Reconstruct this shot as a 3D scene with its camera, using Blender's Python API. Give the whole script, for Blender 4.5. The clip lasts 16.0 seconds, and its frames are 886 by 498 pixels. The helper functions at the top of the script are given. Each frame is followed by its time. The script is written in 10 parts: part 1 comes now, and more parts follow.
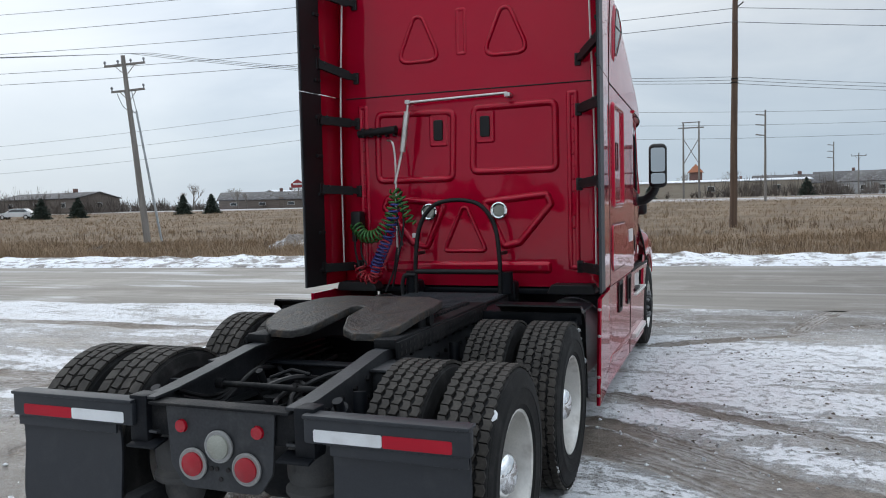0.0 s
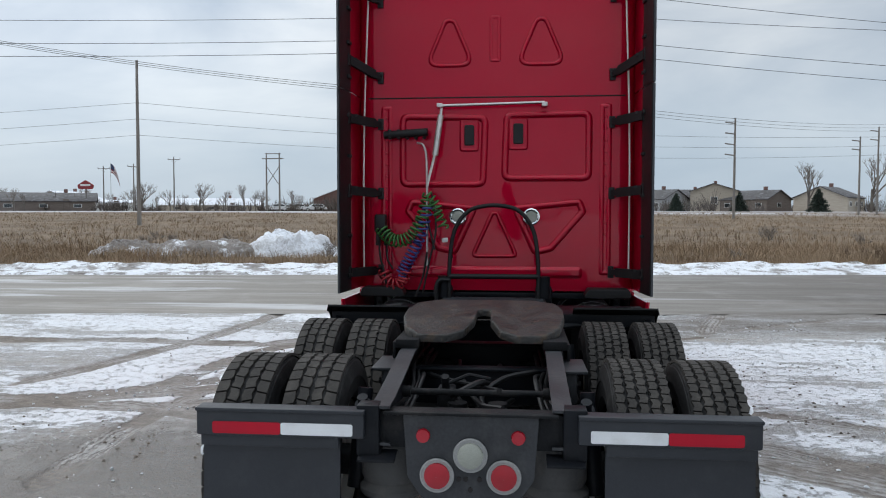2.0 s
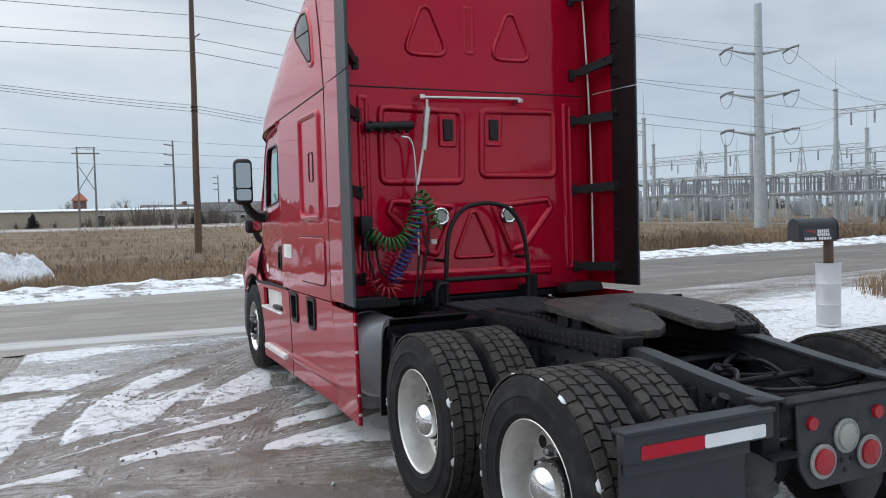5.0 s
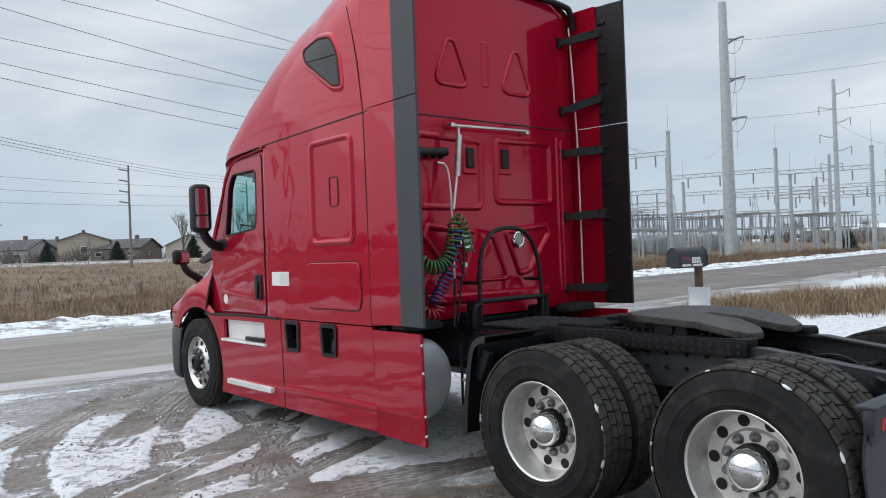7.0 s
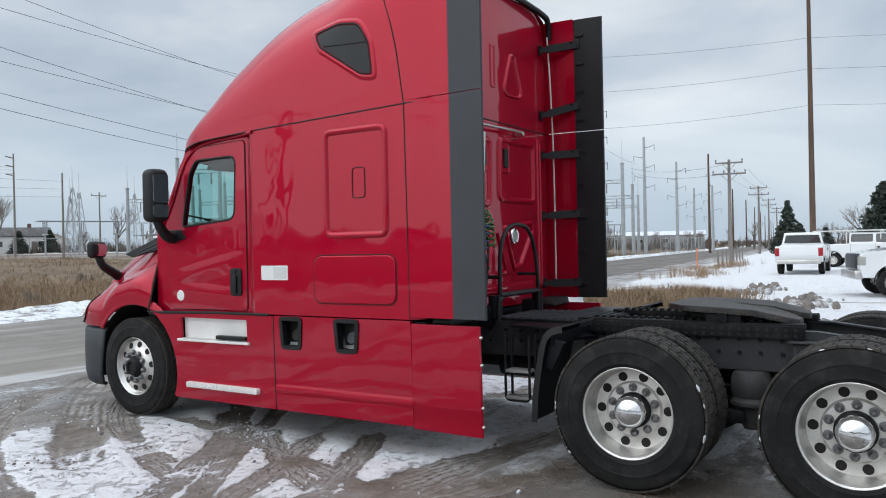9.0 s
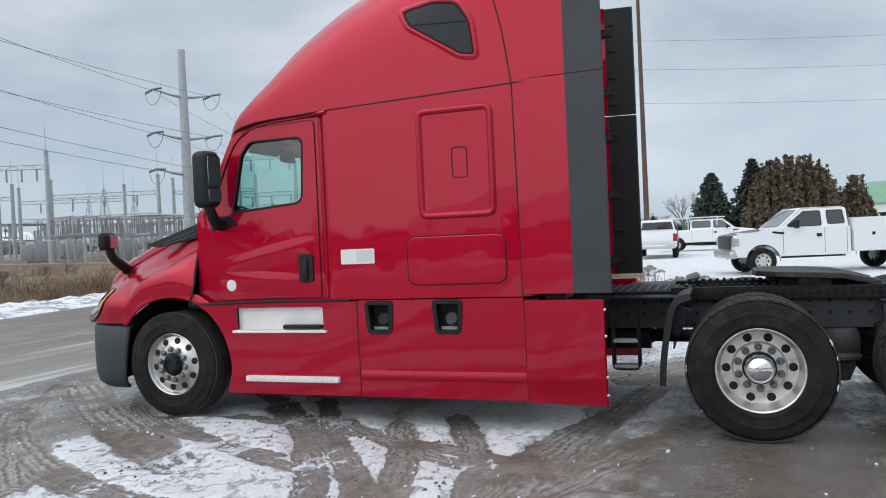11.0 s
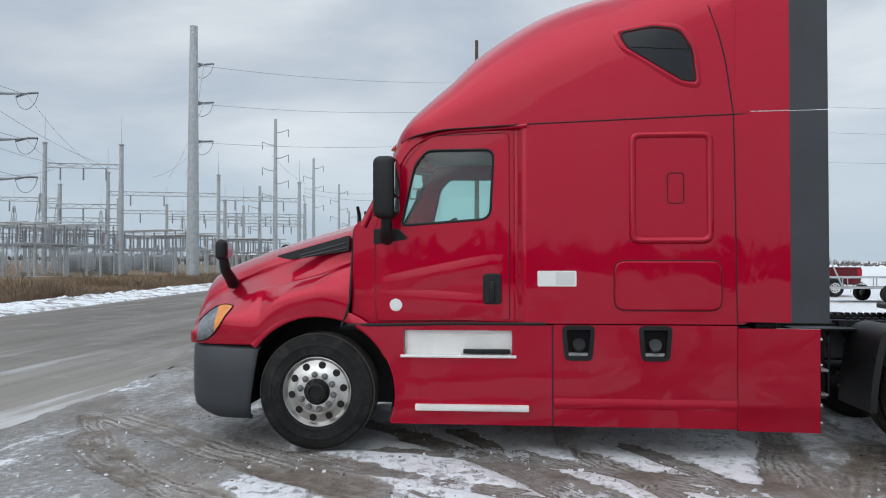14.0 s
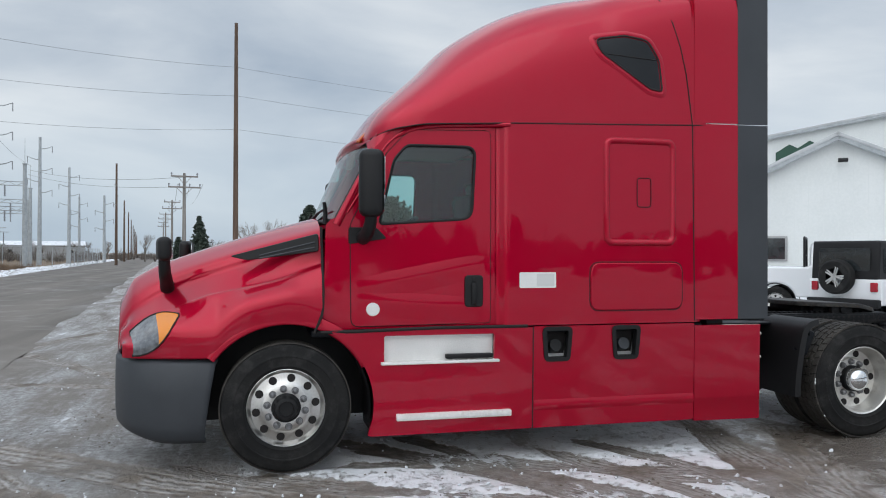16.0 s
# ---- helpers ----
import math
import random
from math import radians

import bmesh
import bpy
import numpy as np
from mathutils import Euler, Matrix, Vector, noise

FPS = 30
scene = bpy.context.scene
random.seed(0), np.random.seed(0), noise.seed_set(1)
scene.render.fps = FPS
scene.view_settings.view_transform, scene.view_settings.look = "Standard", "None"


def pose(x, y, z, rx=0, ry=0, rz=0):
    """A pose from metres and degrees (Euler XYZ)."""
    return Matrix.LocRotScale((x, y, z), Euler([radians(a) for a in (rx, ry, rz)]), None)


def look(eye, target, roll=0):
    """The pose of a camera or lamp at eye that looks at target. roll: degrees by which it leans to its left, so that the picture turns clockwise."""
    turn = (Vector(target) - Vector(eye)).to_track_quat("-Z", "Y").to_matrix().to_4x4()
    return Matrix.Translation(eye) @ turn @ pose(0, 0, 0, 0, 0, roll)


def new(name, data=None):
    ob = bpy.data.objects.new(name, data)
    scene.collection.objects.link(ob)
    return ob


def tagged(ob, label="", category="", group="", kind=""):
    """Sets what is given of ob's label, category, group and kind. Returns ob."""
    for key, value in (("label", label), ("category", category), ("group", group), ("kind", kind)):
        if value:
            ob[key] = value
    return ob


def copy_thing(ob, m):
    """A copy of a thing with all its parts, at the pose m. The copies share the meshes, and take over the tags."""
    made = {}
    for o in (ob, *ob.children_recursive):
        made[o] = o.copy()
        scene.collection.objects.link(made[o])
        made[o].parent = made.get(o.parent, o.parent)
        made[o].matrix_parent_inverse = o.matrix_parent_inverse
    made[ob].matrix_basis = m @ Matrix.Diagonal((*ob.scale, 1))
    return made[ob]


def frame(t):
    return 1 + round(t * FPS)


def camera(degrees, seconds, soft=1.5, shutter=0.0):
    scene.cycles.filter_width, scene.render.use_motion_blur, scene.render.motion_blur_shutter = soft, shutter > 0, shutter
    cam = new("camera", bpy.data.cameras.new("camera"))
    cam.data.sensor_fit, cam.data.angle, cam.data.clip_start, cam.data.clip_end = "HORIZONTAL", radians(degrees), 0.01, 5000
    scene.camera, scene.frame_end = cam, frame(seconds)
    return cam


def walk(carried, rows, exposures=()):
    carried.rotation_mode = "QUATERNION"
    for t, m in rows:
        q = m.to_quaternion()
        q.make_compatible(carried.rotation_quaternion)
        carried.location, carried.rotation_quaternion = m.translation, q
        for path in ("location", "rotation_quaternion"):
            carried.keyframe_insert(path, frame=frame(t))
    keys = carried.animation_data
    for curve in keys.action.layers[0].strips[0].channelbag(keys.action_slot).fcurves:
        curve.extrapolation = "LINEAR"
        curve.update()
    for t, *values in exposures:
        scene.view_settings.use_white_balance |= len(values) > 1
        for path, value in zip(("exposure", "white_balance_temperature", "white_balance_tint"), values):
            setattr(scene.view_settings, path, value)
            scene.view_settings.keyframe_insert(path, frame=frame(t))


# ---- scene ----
cam = camera(59.9, 16.0, soft=1.05)
METRES, EYE, TURN, X0 = 16.75, 1.75, 20.5, 2.13
ROWS = [
    (0.0, 0.0, 0.0, 0.0, -0.08, -3.21, 1.34),
    (0.5, -0.0284, -0.0011, -0.001, -3.93, -2.98, 1.02),
    (1.0, -0.0568, 0.0029, -0.0024, -7.43, -2.63, 0.66),
    (1.5, -0.0861, 0.0122, -0.0005, -10.96, -2.51, 0.29),
    (2.0, -0.1171, 0.0175, -0.0012, -15.03, -2.67, -0.05),
    (2.5, -0.1469, 0.0326, -0.0055, -19.67, -3.06, -0.38),
    (3.0, -0.1761, 0.0457, -0.0053, -24.75, -3.49, -0.4),
    (3.5, -0.204, 0.0609, -0.005, -30.17, -3.57, -0.1),
    (4.0, -0.2267, 0.0859, -0.0043, -35.61, -3.35, 0.57),
    (6.5, -0.3304, 0.2029, -0.0065, -57.15, -0.09, 2.25),
    (7.0, -0.3491, 0.2248, -0.0079, -61.28, 0.17, 2.06),
    (7.5, -0.3655, 0.2464, -0.0072, -65.92, 0.33, 1.73),
    (8.0, -0.3786, 0.2777, -0.0064, -70.71, 0.44, 1.34),
    (10.5, -0.407, 0.4325, -0.0121, -87.59, -1.12, 2.2),
    (11.0, -0.41, 0.4658, -0.0122, -90.72, -0.85, 2.63),
    (11.5, -0.4069, 0.4959, -0.0128, -94.07, -0.29, 2.59),
    (12.0, -0.3989, 0.5285, -0.0103, -97.1, 0.36, 2.1),
    (12.5, -0.3965, 0.5612, -0.0101, -99.65, 0.88, 1.28),
    (13.0, -0.3845, 0.5929, -0.0135, -101.74, 1.11, 0.54),
    (13.5, -0.3762, 0.6244, -0.0131, -103.5, 1.12, 0.02),
    (14.0, -0.3654, 0.6544, -0.0117, -105.37, 0.97, 0.04),
    (14.5, -0.347, 0.6852, -0.0103, -107.94, 0.82, 0.31),
    (15.0, -0.3373, 0.7128, -0.0096, -111.93, 0.66, 0.45),
    (15.5, -0.3204, 0.7326, -0.0101, -117.65, 0.54, 0.23),
    (16.0, -0.3024, 0.7486, -0.0074, -124.31, 0.38, -0.14),
]
walk(cam, [(t, pose(X0, 0, EYE, 0, 0, TURN) @ pose(METRES * x, METRES * y, METRES * z, 90 + pitch, roll, yaw)) for t, x, y, z, yaw, pitch, roll in ROWS],
     exposures=((0.0, 0.02, 6350, 8), (2.0, -0.02, 6350, 8), (4.0, 0.09, 6350, 8), (8.0, 0.10, 6350, 8), (16.0, -0.04, 6350, 8)))

# ---- world and light: an overcast winter sky ----
world = bpy.data.worlds.new("overcast_sky")
world.use_nodes = True
scene.world = world
wn, wl = world.node_tree.nodes, world.node_tree.links
wn.clear()
SUN_EL, SUN_AZ = radians(38), radians(302)
sun_from = Vector((math.sin(SUN_AZ) * math.cos(SUN_EL), math.cos(SUN_AZ) * math.cos(SUN_EL), math.sin(SUN_EL)))
sky = wn.new("ShaderNodeTexSky")
sky.sky_type, sky.sun_disc, sky.sun_elevation, sky.sun_rotation = "NISHITA", False, SUN_EL, SUN_AZ
sky.dust_density, sky.ozone_density = 2.0, 1.5
skymul = wn.new("ShaderNodeMix")
skymul.data_type, skymul.blend_type = "RGBA", "MULTIPLY"
skymul.inputs[0].default_value = 1.0
skymul.inputs[7].default_value = (0.10, 0.10, 0.10, 1)
wl.new(sky.outputs[0], skymul.inputs[6])
tc = wn.new("ShaderNodeTexCoord")
mp = wn.new("ShaderNodeMapping")
mp.inputs["Scale"].default_value = (1.0, 1.0, 3.2)
wl.new(tc.outputs["Generated"], mp.inputs[0])
cn = wn.new("ShaderNodeTexNoise")
cn.inputs["Scale"].default_value, cn.inputs["Detail"].default_value, cn.inputs["Roughness"].default_value = 2.1, 7, 0.52
cn.inputs["Distortion"].default_value = 0.35
wl.new(mp.outputs[0], cn.inputs[0])
cr = wn.new("ShaderNodeValToRGB")
cr.color_ramp.elements[0].position, cr.color_ramp.elements[0].color = 0.32, (0.42, 0.485, 0.575, 1)
cr.color_ramp.elements[1].position, cr.color_ramp.elements[1].color = 0.70, (0.86, 0.88, 0.90, 1)
e = cr.color_ramp.elements.new(0.5)
e.color = (0.60, 0.65, 0.715, 1)
wl.new(cn.outputs[0], cr.inputs[0])
cover = wn.new("ShaderNodeMix")
cover.data_type = "RGBA"
cover.inputs[0].default_value = 0.9
# clearer, bluer air low over the horizon
sepz = wn.new("ShaderNodeSeparateXYZ")
wl.new(tc.outputs["Generated"], sepz.inputs[0])
low = wn.new("ShaderNodeMapRange")
low.interpolation_type = "SMOOTHSTEP"
low.inputs[1].default_value, low.inputs[2].default_value, low.inputs[3].default_value, low.inputs[4].default_value = 0.02, 0.24, 0.62, 0.0
wl.new(sepz.outputs[2], low.inputs[0])
haze = wn.new("ShaderNodeMix")
haze.data_type = "RGBA"
haze.inputs[7].default_value = (0.50, 0.61, 0.725, 1)
wl.new(low.outputs[0], haze.inputs[0])
# an overcast sky is brightest overhead
high = wn.new("ShaderNodeMapRange")
high.interpolation_type = "SMOOTHSTEP"
high.inputs[1].default_value, high.inputs[2].default_value, high.inputs[3].default_value, high.inputs[4].default_value = 0.30, 0.85, 1.0, 2.1
wl.new(sepz.outputs[2], high.inputs[0])
overhead = wn.new("ShaderNodeMix")
overhead.data_type, overhead.blend_type = "RGBA", "MULTIPLY"
overhead.inputs[0].default_value = 1.0
# the cloud deck is smooth and pale on the side of the sun
even = wn.new("ShaderNodeMapRange")
even.interpolation_type = "SMOOTHSTEP"
even.inputs[1].default_value, even.inputs[2].default_value, even.inputs[3].default_value, even.inputs[4].default_value = -0.48, -0.88, 0.0, 0.85
wl.new(sepz.outputs[0], even.inputs[0])
deck = wn.new("ShaderNodeMix")
deck.data_type = "RGBA"
deck.inputs[7].default_value = (0.74, 0.765, 0.80, 1)
wl.new(even.outputs[0], deck.inputs[0])
wl.new(cr.outputs[0], deck.inputs[6])
wl.new(deck.outputs[2], overhead.inputs[6])
# the cloud glows round the veiled sun
sundot = wn.new("ShaderNodeVectorMath")
sundot.operation = "DOT_PRODUCT"
sundot.inputs[1].default_value = sun_from
wl.new(tc.outputs["Generated"], sundot.inputs[0])
glow = wn.new("ShaderNodeMapRange")
glow.interpolation_type = "SMOOTHSTEP"
glow.inputs[1].default_value, glow.inputs[2].default_value, glow.inputs[3].default_value, glow.inputs[4].default_value = 0.45, 1.0, 1.0, 1.42
wl.new(sundot.outputs["Value"], glow.inputs[0])
shine = wn.new("ShaderNodeMath")
shine.operation = "MULTIPLY"
wl.new(high.outputs[0], shine.inputs[0])
wl.new(glow.outputs[0], shine.inputs[1])
wl.new(shine.outputs[0], overhead.inputs[7])
wl.new(overhead.outputs[2], haze.inputs[6])
wl.new(skymul.outputs[2], cover.inputs[6])
wl.new(haze.outputs[2], cover.inputs[7])
bg = wn.new("ShaderNodeBackground")
bg.inputs[1].default_value = 1.0
wl.new(cover.outputs[2], bg.inputs[0])
wo = wn.new("ShaderNodeOutputWorld")
wl.new(bg.outputs[0], wo.inputs[0])

sun = new("sun", bpy.data.lights.new("sun", "SUN"))
sun.data.energy, sun.data.angle, sun.data.color = 0.62, radians(75), (1.0, 0.96, 0.9)
sun.matrix_world = look(sun_from * 60, (0, 0, 0))

# ---- mesh helpers ----
def finish(ob, angle=38):
    for p in ob.data.polygons:
        p.use_smooth = True
    ob.data.set_sharp_from_angle(angle=radians(angle))


def part(name, bm, material, parent=None, label="", loc=(0, 0, 0), rot=(0, 0, 0), angle=38):
    """Links a bmesh as one mesh object, under a thing or a part if given."""
    me = bpy.data.meshes.new(name)
    bmesh.ops.recalc_face_normals(bm, faces=bm.faces)
    bm.to_mesh(me)
    bm.free()
    me.materials.append(material)
    ob = new(name, me)
    finish(ob, angle)
    ob.parent = parent
    ob.location, ob.rotation_euler = loc, [radians(a) for a in rot]
    if label:
        ob["label"] = label
    return ob


def shared(name, me, parent, loc=(0, 0, 0), rot=(0, 0, 0), label=""):
    ob = new(name, me)
    ob.parent = parent
    ob.location, ob.rotation_euler = loc, [radians(a) for a in rot]
    if label:
        ob["label"] = label
    return ob


def thing(name, label, category, loc=(0, 0, 0), rz=0, group="", kind=""):
    ob = new(name)
    ob.location, ob.rotation_euler = loc, (0, 0, radians(rz))
    ob.empty_display_size = 0.2
    return tagged(ob, label, category, group, kind)


def box(bm, c, s, bevel=0.0, rot=(0, 0, 0), seg=2):
    m = Matrix.LocRotScale(c, Euler([radians(a) for a in rot]), s)
    r = bmesh.ops.create_cube(bm, size=1, matrix=m)
    if bevel:
        edges = list({e for v in r["verts"] for e in v.link_edges})
        bmesh.ops.bevel(bm, geom=edges, offset=bevel, segments=seg, affect="EDGES", profile=0.5)
    return bm


def basis(d):
    d = Vector(d).normalized()
    a = Vector((0, 0, 1)) if abs(d.z) < 0.9 else Vector((1, 0, 0))
    u = d.cross(a).normalized()
    return u, d.cross(u).normalized()


def loft(bm, rings, closed=True, caps=False):
    vs = [[bm.verts.new(p) for p in r] for r in rings]
    n = len(vs[0])
    for a, b in zip(vs, vs[1:]):
        for i in range(n if closed else n - 1):
            j = (i + 1) % n
            try:
                bm.faces.new((a[i], a[j], b[j], b[i]))
            except ValueError:
                pass
    if caps:
        bm.faces.new(vs[0])
        bm.faces.new(vs[-1][::-1])
    return vs


def cyl(bm, p0, p1, r0, r1=None, seg=16, caps=True):
    p0, p1 = Vector(p0), Vector(p1)
    r1 = r0 if r1 is None else r1
    u, v = basis(p1 - p0)
    ring = lambda p, r: [p + (u * math.cos(a) + v * math.sin(a)) * r for a in (2 * math.pi * i / seg for i in range(seg))]
    loft(bm, [ring(p0, r0), ring(p1, r1)], True, caps)
    return bm


def tube(bm, pts, r, seg=8, closed=False):
    pts = [Vector(p) for p in pts]
    n = len(pts)
    rings, u = [], None
    for i, p in enumerate(pts):
        a = pts[(i - 1) % n] if closed or i else p
        b = pts[(i + 1) % n] if closed or i < n - 1 else p
        d = (b - a).normalized()
        if u is None:
            u, v = basis(d)
        else:
            u = (u - d * u.dot(d)).normalized()
            v = d.cross(u)
        rr = r(i / (n - 1)) if callable(r) else r
        rings.append([p + (u * math.cos(t) + v * math.sin(t)) * rr for t in (2 * math.pi * k / seg for k in range(seg))])
    if closed:
        rings.append(rings[0])
    loft(bm, rings, True, not closed)
    return bm


def lathe(bm, profile, seg=48, centre=(0, 0, 0)):
    """Turns (radius, along x) pairs round the x axis."""
    c = Vector(centre)
    rings = [[c + Vector((x, r * math.cos(a), r * math.sin(a))) for a in (2 * math.pi * i / seg for i in range(seg))] for r, x in profile]
    loft(bm, rings, True, False)
    return bm


def smooth_path(pts, n=8):
    """Catmull-Rom through a few points."""
    pts = [Vector(p) for p in pts]
    ext = [2 * pts[0] - pts[1]] + pts + [2 * pts[-1] - pts[-2]]
    out = []
    for i in range(1, len(ext) - 2):
        p0, p1, p2, p3 = ext[i - 1:i + 3]
        for k in range(n):
            t = k / n
            out.append(0.5 * (2 * p1 + (p2 - p0) * t + (2 * p0 - 5 * p1 + 4 * p2 - p3) * t * t + (3 * p1 - p0 - 3 * p2 + p3) * t ** 3))
    out.append(pts[-1])
    return out


class Loop(list):
    """A rounded outline that still knows its sharp corners, so that it can be set in cleanly."""
    corners, radii, steps = (), 0.0, 5


def rounded(pts, r, n=5):
    """A closed 2D loop with rounded corners; r is one radius or one for each corner."""
    m, out = len(pts), Loop()
    out.corners, out.radii, out.steps = [Vector(p) for p in pts], r, n
    for i in range(m):
        p, a, b = Vector(pts[i]), Vector(pts[i - 1]), Vector(pts[(i + 1) % m])
        rr = r[i] if isinstance(r, (list, tuple)) else r
        da, db = (a - p).normalized(), (b - p).normalized()
        ang = da.angle(db)
        cut = min(rr / math.tan(ang / 2), (a - p).length * 0.49, (b - p).length * 0.49)
        s, t = p + da * cut, p + db * cut
        for k in range(n + 1):
            q = k / n
            out.append(s * (1 - q) ** 2 + p * 2 * q * (1 - q) + t * q * q)
    return out


def rrect(cx, cy, w, h, r, n=5):
    return rounded([(cx - w / 2, cy - h / 2), (cx + w / 2, cy - h / 2), (cx + w / 2, cy + h / 2), (cx - w / 2, cy + h / 2)], r, n)


def inset(loop, d):
    n = len(loop)
    area = sum(loop[i].x * loop[(i + 1) % n].y - loop[(i + 1) % n].x * loop[i].y for i in range(n))
    s = 1 if area > 0 else -1
    if isinstance(loop, Loop) and loop.corners:
        cs, pts = loop.corners, []
        for i in range(len(cs)):
            da, db = (cs[i] - cs[i - 1]).normalized(), (cs[(i + 1) % len(cs)] - cs[i]).normalized()
            na, nb = Vector((-da.y, da.x)) * s, Vector((-db.y, db.x)) * s
            pts.append(cs[i] + (na + nb) * (d / max(1 + na.dot(nb), 0.25)))
        rs = loop.radii if isinstance(loop.radii, (list, tuple)) else [loop.radii] * len(cs)
        return rounded([tuple(p) for p in pts], [max(q - d, 0.006) for q in rs], loop.steps)
    out = []
    for i in range(n):
        t = loop[(i + 1) % n] - loop[i - 1]
        if t.length < 1e-9:
            t = Vector((1, 0))
        t.normalize()
        out.append(loop[i] + Vector((-t.y, t.x)) * d * s)
    return out


def emboss(bm, loop, profile, at, fill=True):
    """Loops set in from a 2D outline, each at a height over a surface; at(u, v, height) gives the place."""
    rings = [[at(p.x, p.y, h) for p in inset(loop, d)] for d, h in profile]
    loft(bm, rings, True, False)
    if fill:
        bm.faces.new([bm.verts.new(p) for p in rings[-1]])
    return bm


def slab(bm, loop, at, lo, hi, bevel=0.0):
    """A plate with the outline of a 2D loop between two heights."""
    prof = [(0, lo), (0, hi - bevel), (bevel * 0.3, hi - bevel * 0.3), (bevel, hi)] if bevel else [(0, lo), (0, hi)]
    rings = [[at(p.x, p.y, h) for p in inset(loop, d)] for d, h in prof]
    loft(bm, rings, True, False)
    bm.faces.new([bm.verts.new(p) for p in rings[-1]])
    bm.faces.new([bm.verts.new(p) for p in rings[0][::-1]])
    return bm


def ring_plate(bm, outer, inner, at, lo, hi):
    """A plate with a hole; both outlines have the same number of points."""
    n = len(outer)
    f = lambda L, h: [at(p.x, p.y, h) for p in L]
    a, b, c, d = (([bm.verts.new(p) for p in f(L, h)]) for L, h in ((outer, hi), (inner, hi), (inner, lo), (outer, lo)))
    for i in range(n):
        j = (i + 1) % n
        for p, q in ((a, b), (b, c), (c, d), (d, a)):
            bm.faces.new((p[i], p[j], q[j], q[i]))
    return bm


def resample(loop, n):
    pts = list(loop) + [loop[0]]
    ls = [0.0]
    for a, b in zip(pts, pts[1:]):
        ls.append(ls[-1] + (b - a).length)
    out, k = [], 0
    for i in range(n):
        s = ls[-1] * i / n
        while ls[k + 1] < s:
            k += 1
        f = (s - ls[k]) / max(ls[k + 1] - ls[k], 1e-9)
        out.append(pts[k].lerp(pts[k + 1], f))
    return out


def stack(bm, x, y, z0, z1, r, n, seg=8, core=0.5):
    """A column of insulator sheds, as one turned shape."""
    prof = []
    for k in range(n):
        a, b = z0 + (z1 - z0) * k / n, z0 + (z1 - z0) * (k + 1) / n
        prof += [(r * core, a), (r, a + (b - a) * 0.25), (r * 0.92, a + (b - a) * 0.5), (r * core, a + (b - a) * 0.8)]
    rings = [[Vector((x + q * math.cos(t), y + q * math.sin(t), z)) for t in (2 * math.pi * i / seg for i in range(seg))] for q, z in prof]
    loft(bm, rings, True, True)
    return bm


def pieces(name, bm, material, parent, places, label="", angle=38):
    """Alike small parts, each an object of its own on one shared mesh; places are (location, rotation in degrees)."""
    me = bpy.data.meshes.new(name)
    bmesh.ops.recalc_face_normals(bm, faces=bm.faces)
    bm.to_mesh(me)
    bm.free()
    me.materials.append(material)
    for q in me.polygons:
        q.use_smooth = True
    me.set_sharp_from_angle(angle=radians(angle))
    for loc, rot in places:
        shared(name, me, parent, loc, rot, label)


def lerp(xs, ys, x):
    return float(np.interp(x, xs, ys))


def smooth01(a, b, x):
    t = min(max((x - a) / (b - a), 0), 1)
    return t * t * (3 - 2 * t)


def grid_sheet(bm, xs, ys, f):
    vs = [[bm.verts.new(f(x, y)) for x in xs] for y in ys]
    for j in range(len(ys) - 1):
        for i in range(len(xs) - 1):
            bm.faces.new((vs[j][i], vs[j][i + 1], vs[j + 1][i + 1], vs[j + 1][i]))
    return bm


def raw_mesh(name, verts, faces, material, smooth=False):
    me = bpy.data.meshes.new(name)
    me.from_pydata(verts, [], faces)
    me.materials.append(material)
    if smooth:
        for p in me.polygons:
            p.use_smooth = True
    me.update()
    return me

# ---- materials ----
def node_mat(name):
    m = bpy.data.materials.new(name)
    m.use_nodes = True
    return m, m.node_tree.nodes, m.node_tree.links, m.node_tree.nodes["Principled BSDF"]


def mixc(n, l, fac, a, b, blend="MIX"):
    x = n.new("ShaderNodeMix")
    x.data_type, x.blend_type = "RGBA", blend
    for i, v in ((0, fac), (6, a), (7, b)):
        if isinstance(v, bpy.types.NodeSocket):
            l.new(v, x.inputs[i])
        else:
            x.inputs[i].default_value = v if i == 0 else (*v, 1)
    return x.outputs[2]


def mathn(n, l, op, a, b=0.0, clamp=False):
    x = n.new("ShaderNodeMath")
    x.operation, x.use_clamp = op, clamp
    for i, v in ((0, a), (1, b)):
        if isinstance(v, bpy.types.NodeSocket):
            l.new(v, x.inputs[i])
        else:
            x.inputs[i].default_value = v
    return x.outputs[0]


def rampn(n, l, src, lo, hi):
    x = n.new("ShaderNodeMapRange")
    x.interpolation_type = "SMOOTHSTEP"
    l.new(src, x.inputs[0])
    x.inputs[1].default_value, x.inputs[2].default_value = lo, hi
    return x.outputs[0]


def noisen(n, l, vec, scale, detail=4, rough=0.55, dist=0.0):
    x = n.new("ShaderNodeTexNoise")
    x.inputs["Scale"].default_value, x.inputs["Detail"].default_value = scale, detail
    x.inputs["Roughness"].default_value, x.inputs["Distortion"].default_value = rough, dist
    l.new(vec, x.inputs[0])
    return x.outputs[0]


